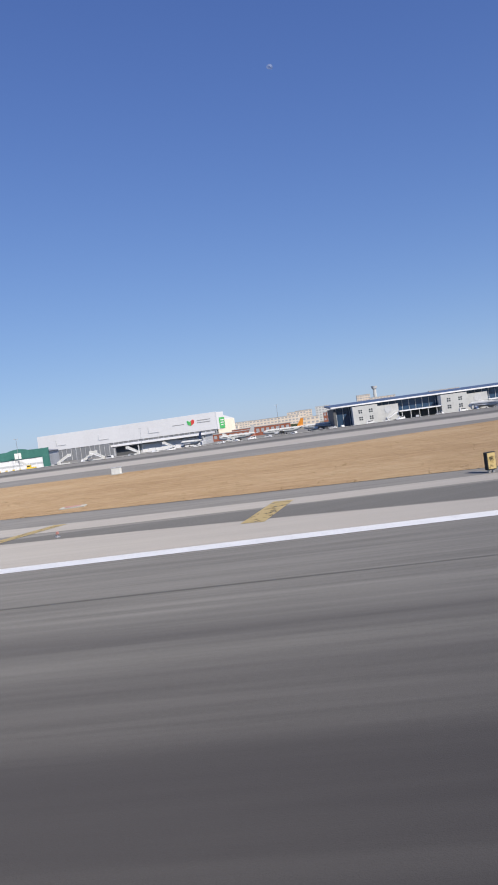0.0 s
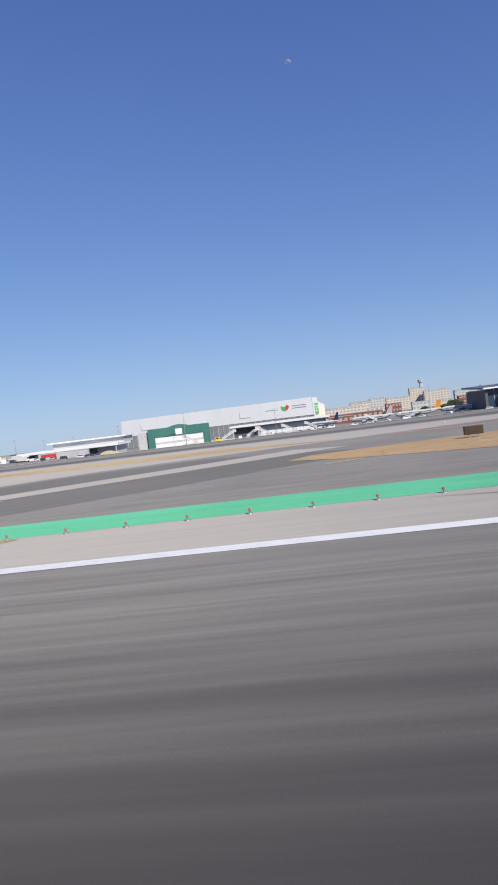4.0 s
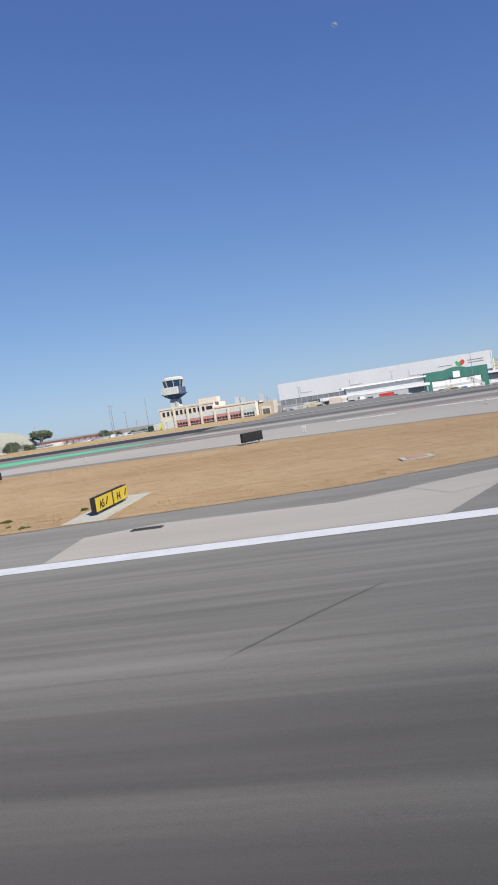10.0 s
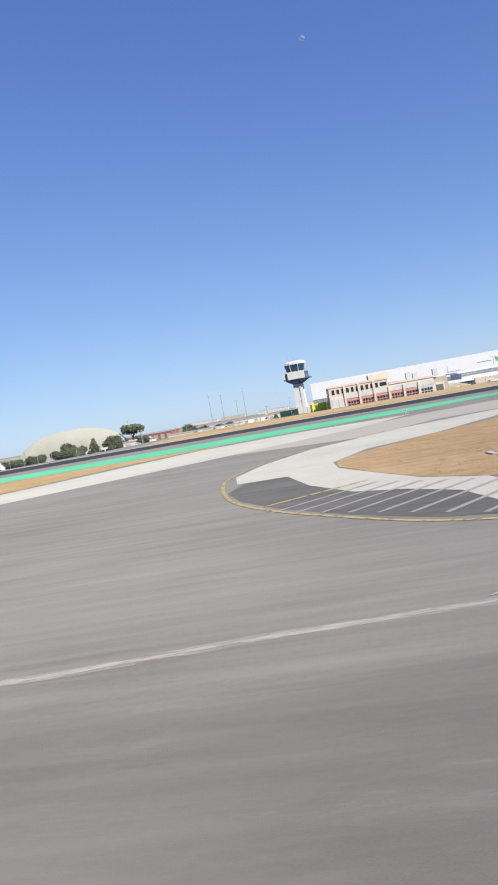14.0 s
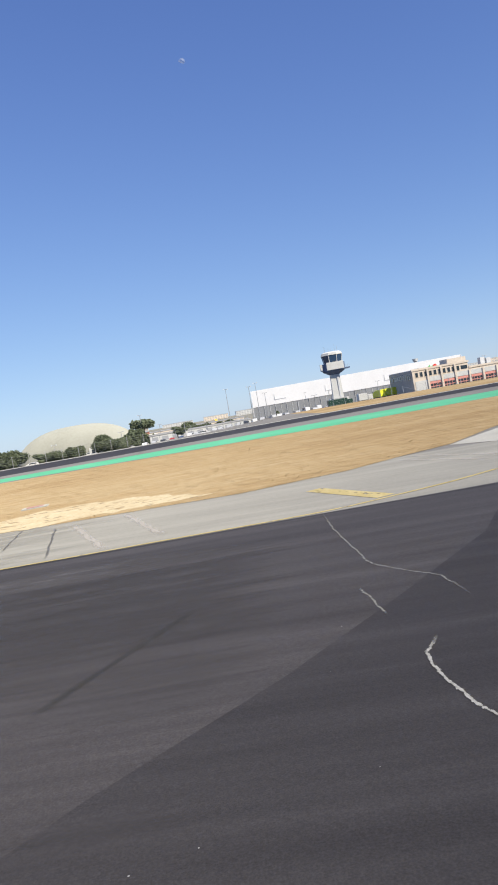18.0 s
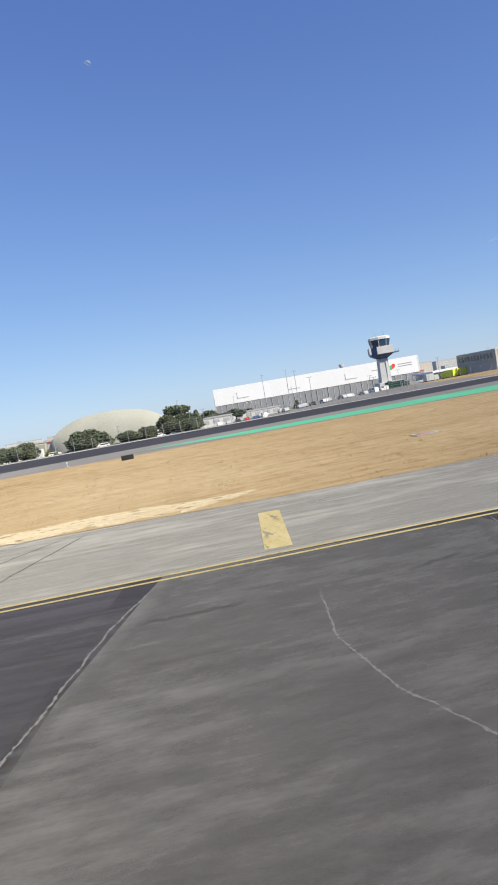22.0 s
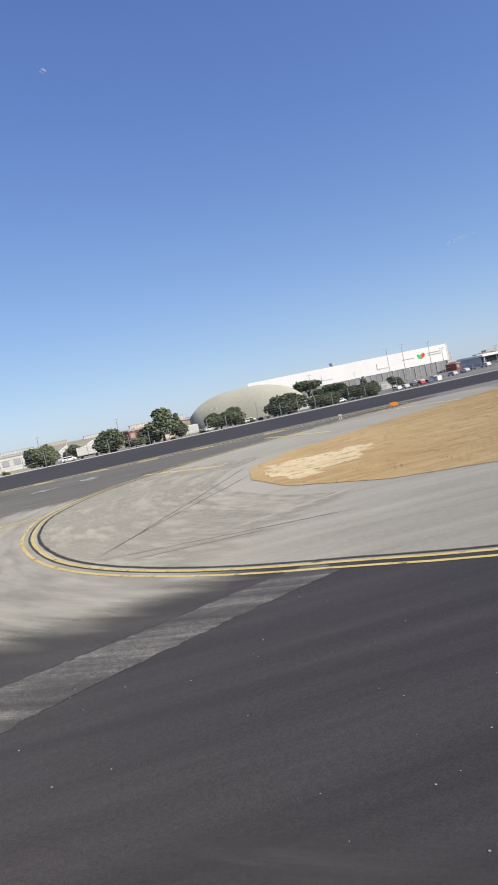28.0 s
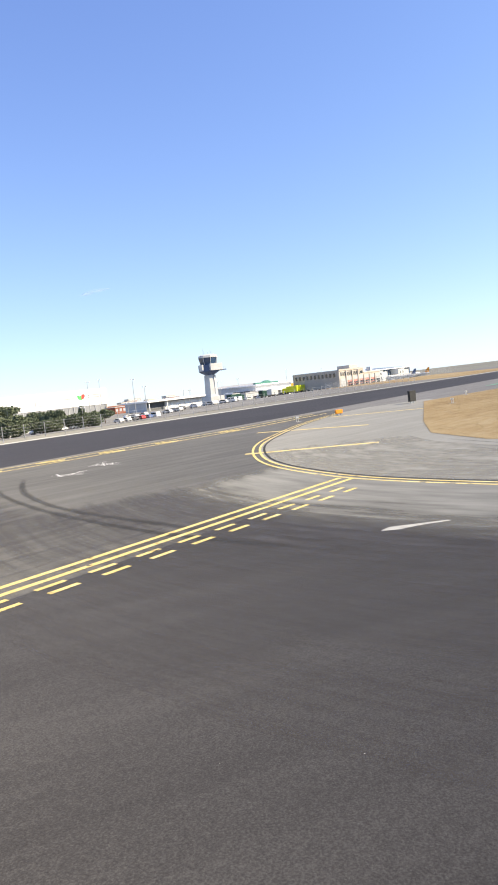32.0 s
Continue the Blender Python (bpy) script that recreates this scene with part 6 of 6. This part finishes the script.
# ---- vehicles ----
def car(paint, van=False):
    c = new("van" if van else "car")
    l, h = (4.9, 2.0) if van else (4.2, 1.42)
    prof = [(-l / 2, .35), (-l / 2, .8), (-l / 2 + .15, h * (.97 if van else .62)), (-l / 2 + .6, h), (l * .16, h), (l * .34, .95), (l / 2 - .1, .85), (l / 2, .6), (l / 2, .35)]
    bm = bmesh.new()
    loft(bm, [[(x, y, z) for x, z in prof] for y in (-.82, .82)])
    bmesh.ops.bevel(bm, geom=bm.edges[:], offset=.06, segments=1, affect="EDGES")
    part("body", bm, paint, c)
    part("window_band", bx(-l / 2 + .5, l * .2, -.84, .84, h * .66, h * .92), PANE, c)
    for x in (-l * .3, l * .3):
        for y in (-.75, .75):
            w = part("wheel", tb((x, y - .1, .32), (x, y + .1, .32), .32, n=12), RUBBERT, c)
            part("rim", tb((x, y - .12, .32), (x, y + .12, .32), .17, n=8), STEEL, w)
    for y in (-.6, .6):
        part("headlight", bx(l / 2 - .06, l / 2 + .01, y - .15, y + .15, .6, .75), WHITE, c)
    return c


CARS = [car(p) for p in CARPAINTS] + [car(CARPAINTS[0], True)]
for i, c in enumerate(CARS):
    c.location, c.rotation_euler = (-352 + i * 3.1, 250, sloped(250, -352)), (0, 0, radians(84))
    tagged(c, ("white", "silver", "black", "red", "blue", "white")[i] + (" van parked by the fence" if i == 5 else " car parked by the fence"), "car", "parked cars")
rng = random.Random(9)
for i in range(58):
    x = -334 + i * 2.9 + rng.uniform(-.4, .4)
    y = 252 + 6 * rng.randrange(4) + rng.uniform(-1, 1)
    if -288 < x < -232 and y > 240:
        y = 262 + 5 * rng.randrange(2)
        if -284 < x < -270:
            continue
    copy_thing(CARS[rng.choice((0, 0, 1, 1, 2, 2, 1, 4, 5))], pose(x, y, sloped(y, x), 0, 0, rng.choice((80, 100, 0, 90))))
for x, y in ((-461, 244), (-436, 247), (-405, 250), (-381, 252), (-372, 253), (-358, 256), (-366, 254), (-390, 251), (-418, 248)):
    copy_thing(CARS[rng.choice((0, 0, 1, 5))], pose(x, y, sloped(y, x), 0, 0, rng.choice((0, 180, 12))))


def box_truck(x, y, turn, body, label, long=6.0, name="truck"):
    t = thing(name, label, "truck", (x, y, sloped(y, x)), turn)
    part("cargo_box", bx(-long / 2, long / 2 - 1.9, -1.15, 1.15, .9, 3.2, .05), body, t)
    cab = part("cab", bx(long / 2 - 1.8, long / 2, -1.1, 1.1, .6, 2.6, .15), body, t)
    part("windscreen", bx(long / 2 - .3, long / 2 + .02, -.95, .95, 1.6, 2.3), PANE, cab)
    part("chassis", bx(-long / 2, long / 2, -.5, .5, .5, .85), BLACK, t)
    for wx in (-long * .32, long * .32):
        for wy in (-1, 1):
            part("wheel", tb((wx, wy - .15, .48), (wx, wy + .15, .48), .48, n=12), RUBBERT, t)
    return t


box_truck(-268.8, 236.5, 8, YPAINT, "bright yellow fire engine beside the fire station", 7)
box_truck(-272.8, 239, 96, YPAINT, "bright yellow fire engine beside the fire station", 7)
box_truck(-276, 246, 5, PLASTER, "white service truck with a red stripe", 5.0)
box_truck(-281, 262, 3, TRUCKGREEN, "dark green flatbed truck by the tower", 9)
box_truck(-265, 258, 0, TRUCKGREEN, "dark green truck by the tower", 9)
for x, y, m, lab in ((-205, 268, PLASTER, "white tanker truck parked on the apron"), (-222, 270, PLASTER, "white box truck parked on the apron"), (-212, 262, CREAM, "cream box truck parked on the apron"), (-240, 262, PLASTER, "white box truck parked on the apron"), 
                     (-455, 247, PLASTER, "white box trailer by the fence")):
    box_truck(x, y, rng.uniform(-8, 8), m, lab, 6.5)
for x, y, w, h, m, lab in ((-196.5, 268, 5.5, 2.4, RED, "red steel freight container on the apron"), (-206, 288, 22, 3.0, LG_PANEL, "pale grey panelled hoarding round a site"), (-260, 300, 12, 2.6, STEEL, "grey steel freight container in the yard")):
    c = thing("container", lab, "container", (x, y, sloped(y, x)))
    part("shell", bx(0, w, 0, 2.4, .1, h, .04), m, c)
    for i in range(int(w / .8)):
        part("rib", bx(.3 + i * .8, .5 + i * .8, -.06, .02, .25, h - .15), m, c)
for x, y, r, h in ((-222, 262, 7, 2.4), (-170, 272, 6, 2.0), (-232, 266, 5, 1.6)):
    bm = bmesh.new()
    rr = random.Random(int(x))
    loft(bm, [[(x + math.cos(a) * r * k * rr.uniform(.8, 1.15), y + math.sin(a) * r * .6 * k * rr.uniform(.8, 1.15), sloped(y, x) + z * h) for a in [j * math.tau / 18 for j in range(18)]] for k, z in ((1, 0), (.75, .4), (.45, .8), (.15, 1))])
    tagged(link("earth_heap", bm, SAND, smooth=True), "heap of brown earth on a building site", "earth heap")


tug = thing("tow_tractor", "bright yellow aircraft tow tractor on the apron", "tractor", (-128.4, 300, sloped(300)), 8)
part("body", bx(-2.0, 2.0, -1.1, 1.1, .5, 1.5, .08), SIGNYEL, tug)
part("cab", bx(-1.8, -.2, -1.0, 1.0, 1.5, 2.6, .08), SIGNYEL, tug)
part("window", bx(-1.6, -.4, -1.03, 1.03, 1.8, 2.4), PANE, tug)
for wx in (-1.3, 1.3):
    for wy in (-1, 1):
        part("wheel", tb((wx, wy - .15, .5), (wx, wy + .15, .5), .5, n=12), RUBBERT, tug)
for k in range(4):
    dl = thing("baggage_dolly", "yellow framed baggage dolly on the apron", "dolly", (-135 - k * 3.2, 299.5 - k * .3, sloped(299)), 6, group="dollies on the apron")
    part("deck", bx(-1.4, 1.4, -.8, .8, .45, .6), SIGNYEL, dl)
    for wx in (-1, 1):
        part("wheel", tb((wx, -.7, .22), (wx, .7, .22), .22, n=10), RUBBERT, dl)
        part("post", bx(wx * 1.35 - .04, wx * 1.35 + .04, -.7, .7, .6, 1.5), SIGNYEL, dl)


# ---- aircraft ----
def airliner(label, fin, body=PLASTER, length=34.0):
    a = thing("airliner", label, "aircraft")
    r = length * .054
    ring = lambda x, k, dz: [(x, math.cos(t) * r * k, 3.2 + dz + math.sin(t) * r * k) for t in [j * math.tau / 16 for j in range(16)]]
    bm = bmesh.new()
    L = length
    loft(bm, [ring(x * L, k, dz * r) for x, k, dz in ((.5, .1, -.25), (.485, .45, -.2), (.45, .78, -.08), (.4, .97, 0), (.33, 1, 0), (-.2, 1, 0), (-.34, .8, .2), (-.44, .45, .55), (-.5, .15, .75))])
    part("fuselage", bm, body, a, smooth=True)
    for s in (-1, 1):
        bm = bmesh.new()
        loft(bm, [[(x, s * y, z + dz) for x, dz in ((x0, 0), ((x0 + x1) / 2, .35 * k), (x1, 0), ((x0 + x1) / 2, -.2 * k))] for y, x0, x1, z, k in ((r * .6, 5, -2.2, 2.2, 1.4), (L * .26, -.8, -3.4, 2.9, .7), (L * .47, -4.6, -6.0, 3.6, .25))])
        part("wing", bm, W_PANEL, a)
        eng = part("engine", tb((4.6, s * L * .17, 1.5), (1.0, s * L * .17, 1.6), 1.05, .75, 16), LG_PANEL, a)
        part("intake", tb((4.75, s * L * .17, 1.5), (4.55, s * L * .17, 1.5), 1.1, 1.1, 16), STEEL, eng)
        bm = bmesh.new()
        loft(bm, [[(x, s * y, 4.0 + z) for x in ((x0), (x1))] + [((x0 + x1) / 2, s * y, 4.0 + z - .15)] for y, x0, x1, z in ((.3, -L * .41, -L * .49, 0), (L * .17, -L * .47, -L * .505, .4))])
        part("tailplane", bm, W_PANEL, a)
    bm = bmesh.new()
    loft(bm, [[(x0, w, z), (x1, w * .3, z), (x1, -w * .3, z), (x0, -w, z)] for z, x0, x1, w in ((4.4, -L * .33, -L * .48, .25), (10.6, -L * .45, -L * .515, .1))])
    part("tail_fin", bm, fin, a)
    for s in (-1, 1):
        part("window_line", bx(-L * .28, L * .36, s * r * .985 - .03, s * r * .985 + .03, 3.5, 3.8), PANE, a)
    for x, y in ((L * .38, 0), (-1.5, 2.6), (-1.5, -2.6)):
        leg = part("landing_gear", tb((x, y, .5), (x, y, 2.4), .14), STEEL, a)
        part("wheel", tb((x, y - .3, .5), (x, y + .3, .5), .5, n=12), RUBBERT, leg)
    return a


jets = [airliner("white parked airliner with a dark tail fin", BLUEP), airliner("white parked airliner with an orange tail fin", ORANGE), airliner("yellow parked cargo aircraft with a yellow fin", SIGNYEL, SIGNYEL, 38),
        airliner("white parked airliner with a plain fin", PLASTER)]
for a, x, y, s, turn in ((jets[0], -80, 440, .85, 128), (jets[1], -20, 446, .85, 160), (jets[2], -300, 580, .7, 20), (jets[3], -50, 440, .85, 150)):
    a.location, a.rotation_euler, a.scale = (x, y, sloped(y, x)), (0, 0, radians(turn)), (s, s, s)
for k, x, y, turn in ((3, 6, 436, 150), (0, 96, 390, 120), (1, 132, 394, 118)):
    copy_thing(jets[k], pose(x, y, sloped(y, x), 0, 0, turn))


def stair_truck():
    s = new("airstairs_truck")
    part("truck_bed", bx(-3, 3, -1, 1, .6, 1.2, .05), PLASTER, s)
    part("cab", bx(1.6, 3.2, -1, 1, 1.2, 2.3, .12), PLASTER, s)
    bm = bmesh.new()
    loft(bm, [[(x, y, z) for x, z in ((2.6, 1.2), (3.2, 1.2), (-3.0, 4.6), (-4.2, 4.6), (-4.2, 4.2), (-3.2, 4.2))] for y in (-.8, .8)])
    part("stair_flight", bm, W_PANEL, s)
    for y in (-.85, .85):
        bm = bmesh.new()
        loft(bm, [[(x, y + d, z) for x, z in ((2.8, 1.9), (2.8, 2.3), (-3.0, 5.7), (-4.2, 5.7), (-4.2, 4.7), (-3, 4.7))] for d in (-.04, .04)])
        part("side_rail", bm, PLASTER, s)
    for x in (-2, 2):
        for y in (-.9, .9):
            part("wheel", tb((x, y - .12, .42), (x, y + .12, .42), .42, n=12), RUBBERT, s)
    return tagged(s, "white mobile boarding stairs on a truck", "airstairs", "boarding stairs")


stairs = stair_truck()
stairs.location = (-100, 372, sloped(372))
for x, y, turn in ((-118, 350, 185), (-52, 418, 10), (-112, 346, 10), (44, 396, 200), (-148, 338, 5), (-130, 344, 180), (92, 398, 190), (-88, 410, 0)):
    copy_thing(stairs, pose(x, y, sloped(y, x), 0, 0, turn))
for i in range(26):
    x = -160 + i * 10.5 + rng.uniform(-3, 3)
    y = 352 + rng.uniform(-10, 26) if x < -60 else 394 + rng.uniform(-8, 4)
    copy_thing(CARS[rng.choice((0, 0, 1, 2, 5, 5))], pose(x, y, sloped(y, x), 0, 0, rng.uniform(0, 360)))


# ---- airfield signs, lights and boxes ----
def sign(x, y, turn, width, height, face, label, lift=.18, bars=(), name="taxiway_sign", back=BLACK):
    s = thing(name, label, "sign", (x, y, 0), turn)
    part("cabinet", bx(-width / 2, width / 2, -.12, .12, lift, lift + height, .02), back, s)
    part("face", bx(-width / 2 + .04, width / 2 - .04, -.15, -.121, lift + .04, lift + height - .04), face, s)
    n = max(2, int(width / .9))
    for i in range(n):
        px = -width / 2 + (i + .5) * width / n
        part("leg", bx(px - .05, px + .05, -.05, .05, 0, lift), STEEL, s)
    return s


def lettering(parent, text, x, z, size, material):
    cu = bpy.data.curves.new("lettering", "FONT")
    cu.body, cu.size, cu.extrude = text, size, .01
    cu.align_x = "CENTER"
    ob = new("lettering", cu)
    cu.materials.append(material)
    ob.parent = parent
    ob.matrix_basis = pose(x, -.165, z, 90, 0, 0)
    return ob


ts = sign(-220.2, 37.8, 90, 4.4, .7, SIGNYEL, "yellow taxiway direction sign with black letters", .15)
lettering(ts, "A5", -1.5, .3, .5, BLACK)
lettering(ts, "F4", .8, .3, .5, BLACK)
part("divider", bx(-.05, .05, -.17, -.151, .19, .81), BLACK, ts)
for x in (-.75, 1.9):
    bm = bmesh.new(); box(bm, x - .04, x + .04, -.17, -.151, .28, .7); bmesh.ops.rotate(bm, cent=(x, -.16, .6), matrix=Matrix.Rotation(radians(40), 3, "Y"), verts=bm.verts)
    part("arrow", bm, BLACK, ts)
sheet("sign_base", [(-219.2, 34), (-221.2, 34), (-221.4, 42), (-219.4, 42)], .03, CONCRETE, "pale concrete base under the sign", "pavement")
sign(-218, 72, 50, 2.7, .9, BLACK, "black back of a large taxiway sign", .25)
sign(-421.8, 107.5, -6, 1.25, 1.2, BLACK, "square black sign back on short legs", .2)
sign(-243.5, 69, -35, 2.6, .75, BLACK, "black back of a taxiway sign", .25)
sign(-152.6, 102, 4, 1.2, .75, SIGNYEL, "small yellow taxiway sign", .2)
sign(-140.5, 86, 4, 2.9, .72, SIGNYEL, "long yellow taxiway sign", .2)
bs = sign(-73.6, 66, 3, 1.7, .75, BROWN, "dark brown slatted back of a taxiway sign", .3, back=BROWN)
for i in range(4):
    part("slat", bx(-.79, .79, -.175, -.151, .38 + i * .16, .44 + i * .16), BARK, bs)
sign(-53, 77, 3, 1.4, .45, OLDYEL, "small dull yellow sign", .3, back=TAN)
sign(8.1, 37.0, 20, .5, .85, OLDYEL, "small yellow sign at the grass edge", .15)
sign(-434.4, 109, -30, .75, .4, ORANGE, "orange taxiway sign on the verge", .2, back=ORANGE)
sign(-233.1, 29.6, 10, .16, .13, ORANGE, "small orange marker on the shoulder", .06, back=ORANGE, name="edge_marker")
sign(-392, 98.5, 0, 1.2, .45, BLACK, "low black marker in the grass", .05)
bn = thing("white_cabinet", "small white electrical cabinet in the grass", "cabinet", (-22.9, 79.3, 0))
part("housing", bx(-.5, .5, -.4, .4, .08, .8, .04), PLASTER, bn)
part("lid", bx(-.55, .55, -.45, .45, .8, .86), LG_PANEL, bn)
part("plinth", bx(-.65, .65, -.55, .55, 0, .08), CONCRETE, bn)


def edge_light():
    e = new("edge_light")
    part("base", tb((0, 0, 0), (0, 0, .05), .13, .12, 10), STEEL, e)
    part("stem", tb((0, 0, .05), (0, 0, .14), .03, n=8), STEEL, e)
    part("lens", tb((0, 0, .14), (0, 0, .25), .08, .06, 10), REDP, e)
    return tagged(e, "small red taxiway edge light", "edge light", "edge lights")


el = edge_light()
el.location = (-12, 33.0, 0)
for i in range(10, 51):
    copy_thing(el, pose(12 - i * 2.7, 32.2 + min(1.0, .09 * i), 0))


def marker_post():
    m = new("marker_post")
    part("plate", bx(-.35, .35, -.35, .35, 0, .06), CONCRETE, m)
    part("post", tb((-.12, 0, .06), (-.12, 0, .6), .04), PLASTER, m)
    part("post", tb((.14, 0, .06), (.14, 0, .5), .04), PLASTER, m)
    part("lamp", bx(-.22, .22, -.1, .1, .5, .7, .03), PLASTER, m)
    return tagged(m, "white runway marker light on a low stand", "marker light", "marker lights")


mp = marker_post()
mp.location = (-213.3, 78, 0)
for x, y in ((-194, 82), (-150, 96), (-427.2, 100.3), (-413, 105), (-440, 110), (-240, 84), (-181, 98), (-398, 106), (-70, 98), (-262, 100)):
    copy_thing(mp, pose(x, y, 0, 0, 0, x * 7) @ Matrix.Scale(.75, 4))
sl = thing("inspection_slab", "low concrete inspection slab in the grass", "slab", (-205.4, 41, 0), 8)
part("frame", bx(-.8, .8, -.5, .5, .02, .08), CONCRETE, sl)
part("cover", bx(-.5, .5, -.28, .28, .08, .11), REDP, sl)
for x, y, turn in ((-191, 60, 5), (-240, 46, 0), (-16, 46, 8), (-265, 45, 5), (-348, 62, 4), (-376, 68, 0)):
    copy_thing(sl, pose(x, y, 0, 0, 0, turn))
for x, y in ((-261, 30.6), (-251.2, 30.4), (-216.2, 30.5)):
    dr = thing("drain_grate", "dark iron drain grate in the shoulder", "drain", (x, y, 0))
    part("frame", bx(-.6, .6, -.2, .2, 0, .03), JOINT, dr)
    for i in range(8):
        part("bar", bx(-.53 + i * .14, -.46 + i * .14, -.17, .17, .03, .05), BLACK, dr)

# fence along the second runway
fence = thing("perimeter_fence", "long thin wire fence with pale posts", "fence", (0, 0, 0), kind="structure")
for i in range(90):
    x = -500 + i * 3.2
    y = 154.5 + (4 if x < -480 else 0) + max(0, min(41, (x + 330) * 2.4))
    part("post", tb((x, y, sloped(y, x)), (x, y, sloped(y, x) + 2.1), .05, n=6), STEEL, fence)
for k in range(5):
    z = .4 + k * .4
    line = [(-212, 195.5), (-312, 195.5), (-330, 154.5), (-479, 154.5), (-500, 158.5)]
    bm = bmesh.new()
    for (xa, ya), (xb, yb) in zip(line, line[1:]):
        tube(bm, (xa, ya, sloped(ya, xa) + z), (xb, yb, sloped(yb, xb) + z), .012, n=4)
    part("wire", bm, STEEL, fence)

# ---- grass tufts ----
def inside(p, poly):
    c = False
    for (x1, y1), (x2, y2) in zip(poly, poly[1:] + poly[:1]):
        if (y1 > p[1]) != (y2 > p[1]) and p[0] < (x2 - x1) * (p[1] - y1) / (y2 - y1) + x1:
            c = not c
    return c


def tufts(name, poly, count, seed, label):
    rng = random.Random(seed)
    xs, ys = [p[0] for p in poly], [p[1] for p in poly]
    verts, faces = [], []
    while count > 0:
        # the near side of the grass stands denser
        p = (rng.uniform(max(min(xs), -470), min(max(xs), 30)), min(ys) + (max(ys) - min(ys)) * rng.random() ** 1.5)
        if not inside(p, poly) or (poly is GRASS_B and any(inside(p, q) for q in SANDS) and rng.random() < .93):
            continue
        count -= 1
        h = rng.uniform(.025, .07) * (1.8 if rng.random() < .03 else 1)
        for _ in range(7):
            a = rng.uniform(0, math.tau)
            w = rng.uniform(.008, .02)
            lean = rng.uniform(.06, .17)
            bx_, by_ = p[0] + rng.uniform(-.3, .3), p[1] + rng.uniform(-.3, .3)
            k = len(verts)
            verts += [(bx_ - math.sin(a) * w, by_ + math.cos(a) * w, .015), (bx_ + math.sin(a) * w, by_ - math.cos(a) * w, .015), (bx_ + math.cos(a) * lean, by_ + math.sin(a) * lean, h)]
            faces.append((k, k + 1, k + 2))
    me = bpy.data.meshes.new(name)
    me.from_pydata(verts, [], faces)
    me.materials.append(BLADES)
    return tagged(new(name, me), label, "grass", kind="stuff")


tufts("grass_tufts", GRASS_A, 22000, 3, "golden dry grass tufts")
tufts("grass_tufts", GRASS_B, 34000, 4, "golden dry grass tufts")
tufts("grass_tufts", GRASS_C, 16000, 5, "golden dry grass tufts")

# ---- moon and a wisp of cloud, far off ----
def veil(name, colour, cover, scale):
    m = bpy.data.materials.new(name)
    m.use_nodes = True
    nt = m.node_tree
    b = nt.nodes["Principled BSDF"]
    b.inputs["Base Color"].default_value, b.inputs["Roughness"].default_value = (*colour, 1), 1.0
    tc = nt.nodes.new("ShaderNodeTexCoord")
    n = nt.nodes.new("ShaderNodeTexNoise")
    n.inputs["Scale"].default_value, n.inputs["Detail"].default_value = scale, 5
    nt.links.new(tc.outputs["Object"], n.inputs["Vector"])
    mr = nt.nodes.new("ShaderNodeMapRange")
    mr.inputs[1].default_value, mr.inputs[2].default_value, mr.inputs[4].default_value = .35, .75, cover
    nt.links.new(n.outputs[0], mr.inputs[0])
    tr, ms = nt.nodes.new("ShaderNodeBsdfTransparent"), nt.nodes.new("ShaderNodeMixShader")
    nt.links.new(mr.outputs[0], ms.inputs[0])
    nt.links.new(tr.outputs[0], ms.inputs[1])
    nt.links.new(b.outputs[0], ms.inputs[2])
    nt.links.new(ms.outputs[0], nt.nodes["Material Output"].inputs["Surface"])
    return m


MOONDIR = Vector((.091, .890, .447)).normalized()
here = Vector((-395, 22, 4))
bm = bmesh.new()
rim = [(math.cos(a) * 21, 0, math.sin(a) * 21 * (1 if math.sin(a) > 0 else .45)) for a in [i * math.tau / 40 for i in range(40)]]
loft(bm, [[(x * k, d, z * k) for x, _, z in rim] for k, d in ((1, 0), (.8, -9), (.4, -17), (.05, -20))])
moon = link("moon", bm, veil("daylight_moon", (.42, .46, .55), .45, .02), smooth=True)
moon.matrix_world = Matrix.Translation(here + MOONDIR * 4550) @ Matrix.Rotation(radians(25), 4, "Y")
tagged(moon, "pale gibbous daytime moon in the clear sky", "moon", kind="structure")
CLOUDDIR = Vector((.59, .793, .152)).normalized()
bm = bmesh.new()
for k in range(7):
    vs = bmesh.ops.create_icosphere(bm, subdivisions=2, radius=1)["verts"]
    bmesh.ops.scale(bm, vec=(30 + 6 * k, 6, 5), verts=vs)
    bmesh.ops.translate(bm, vec=(-55 + 18 * k, 5 * (k % 3), -16 + 5 * k), verts=vs)
cloud = link("cloud", bm, veil("thin_cloud", (.8, .8, .8), .10, .03), smooth=True)
cloud.matrix_world = Matrix.Translation(Vector((-476, 48, 4)) + CLOUDDIR * 4500) @ Matrix.Rotation(radians(-36), 4, "Z")
tagged(cloud, "faint thin wisp of white cloud", "cloud", kind="structure")
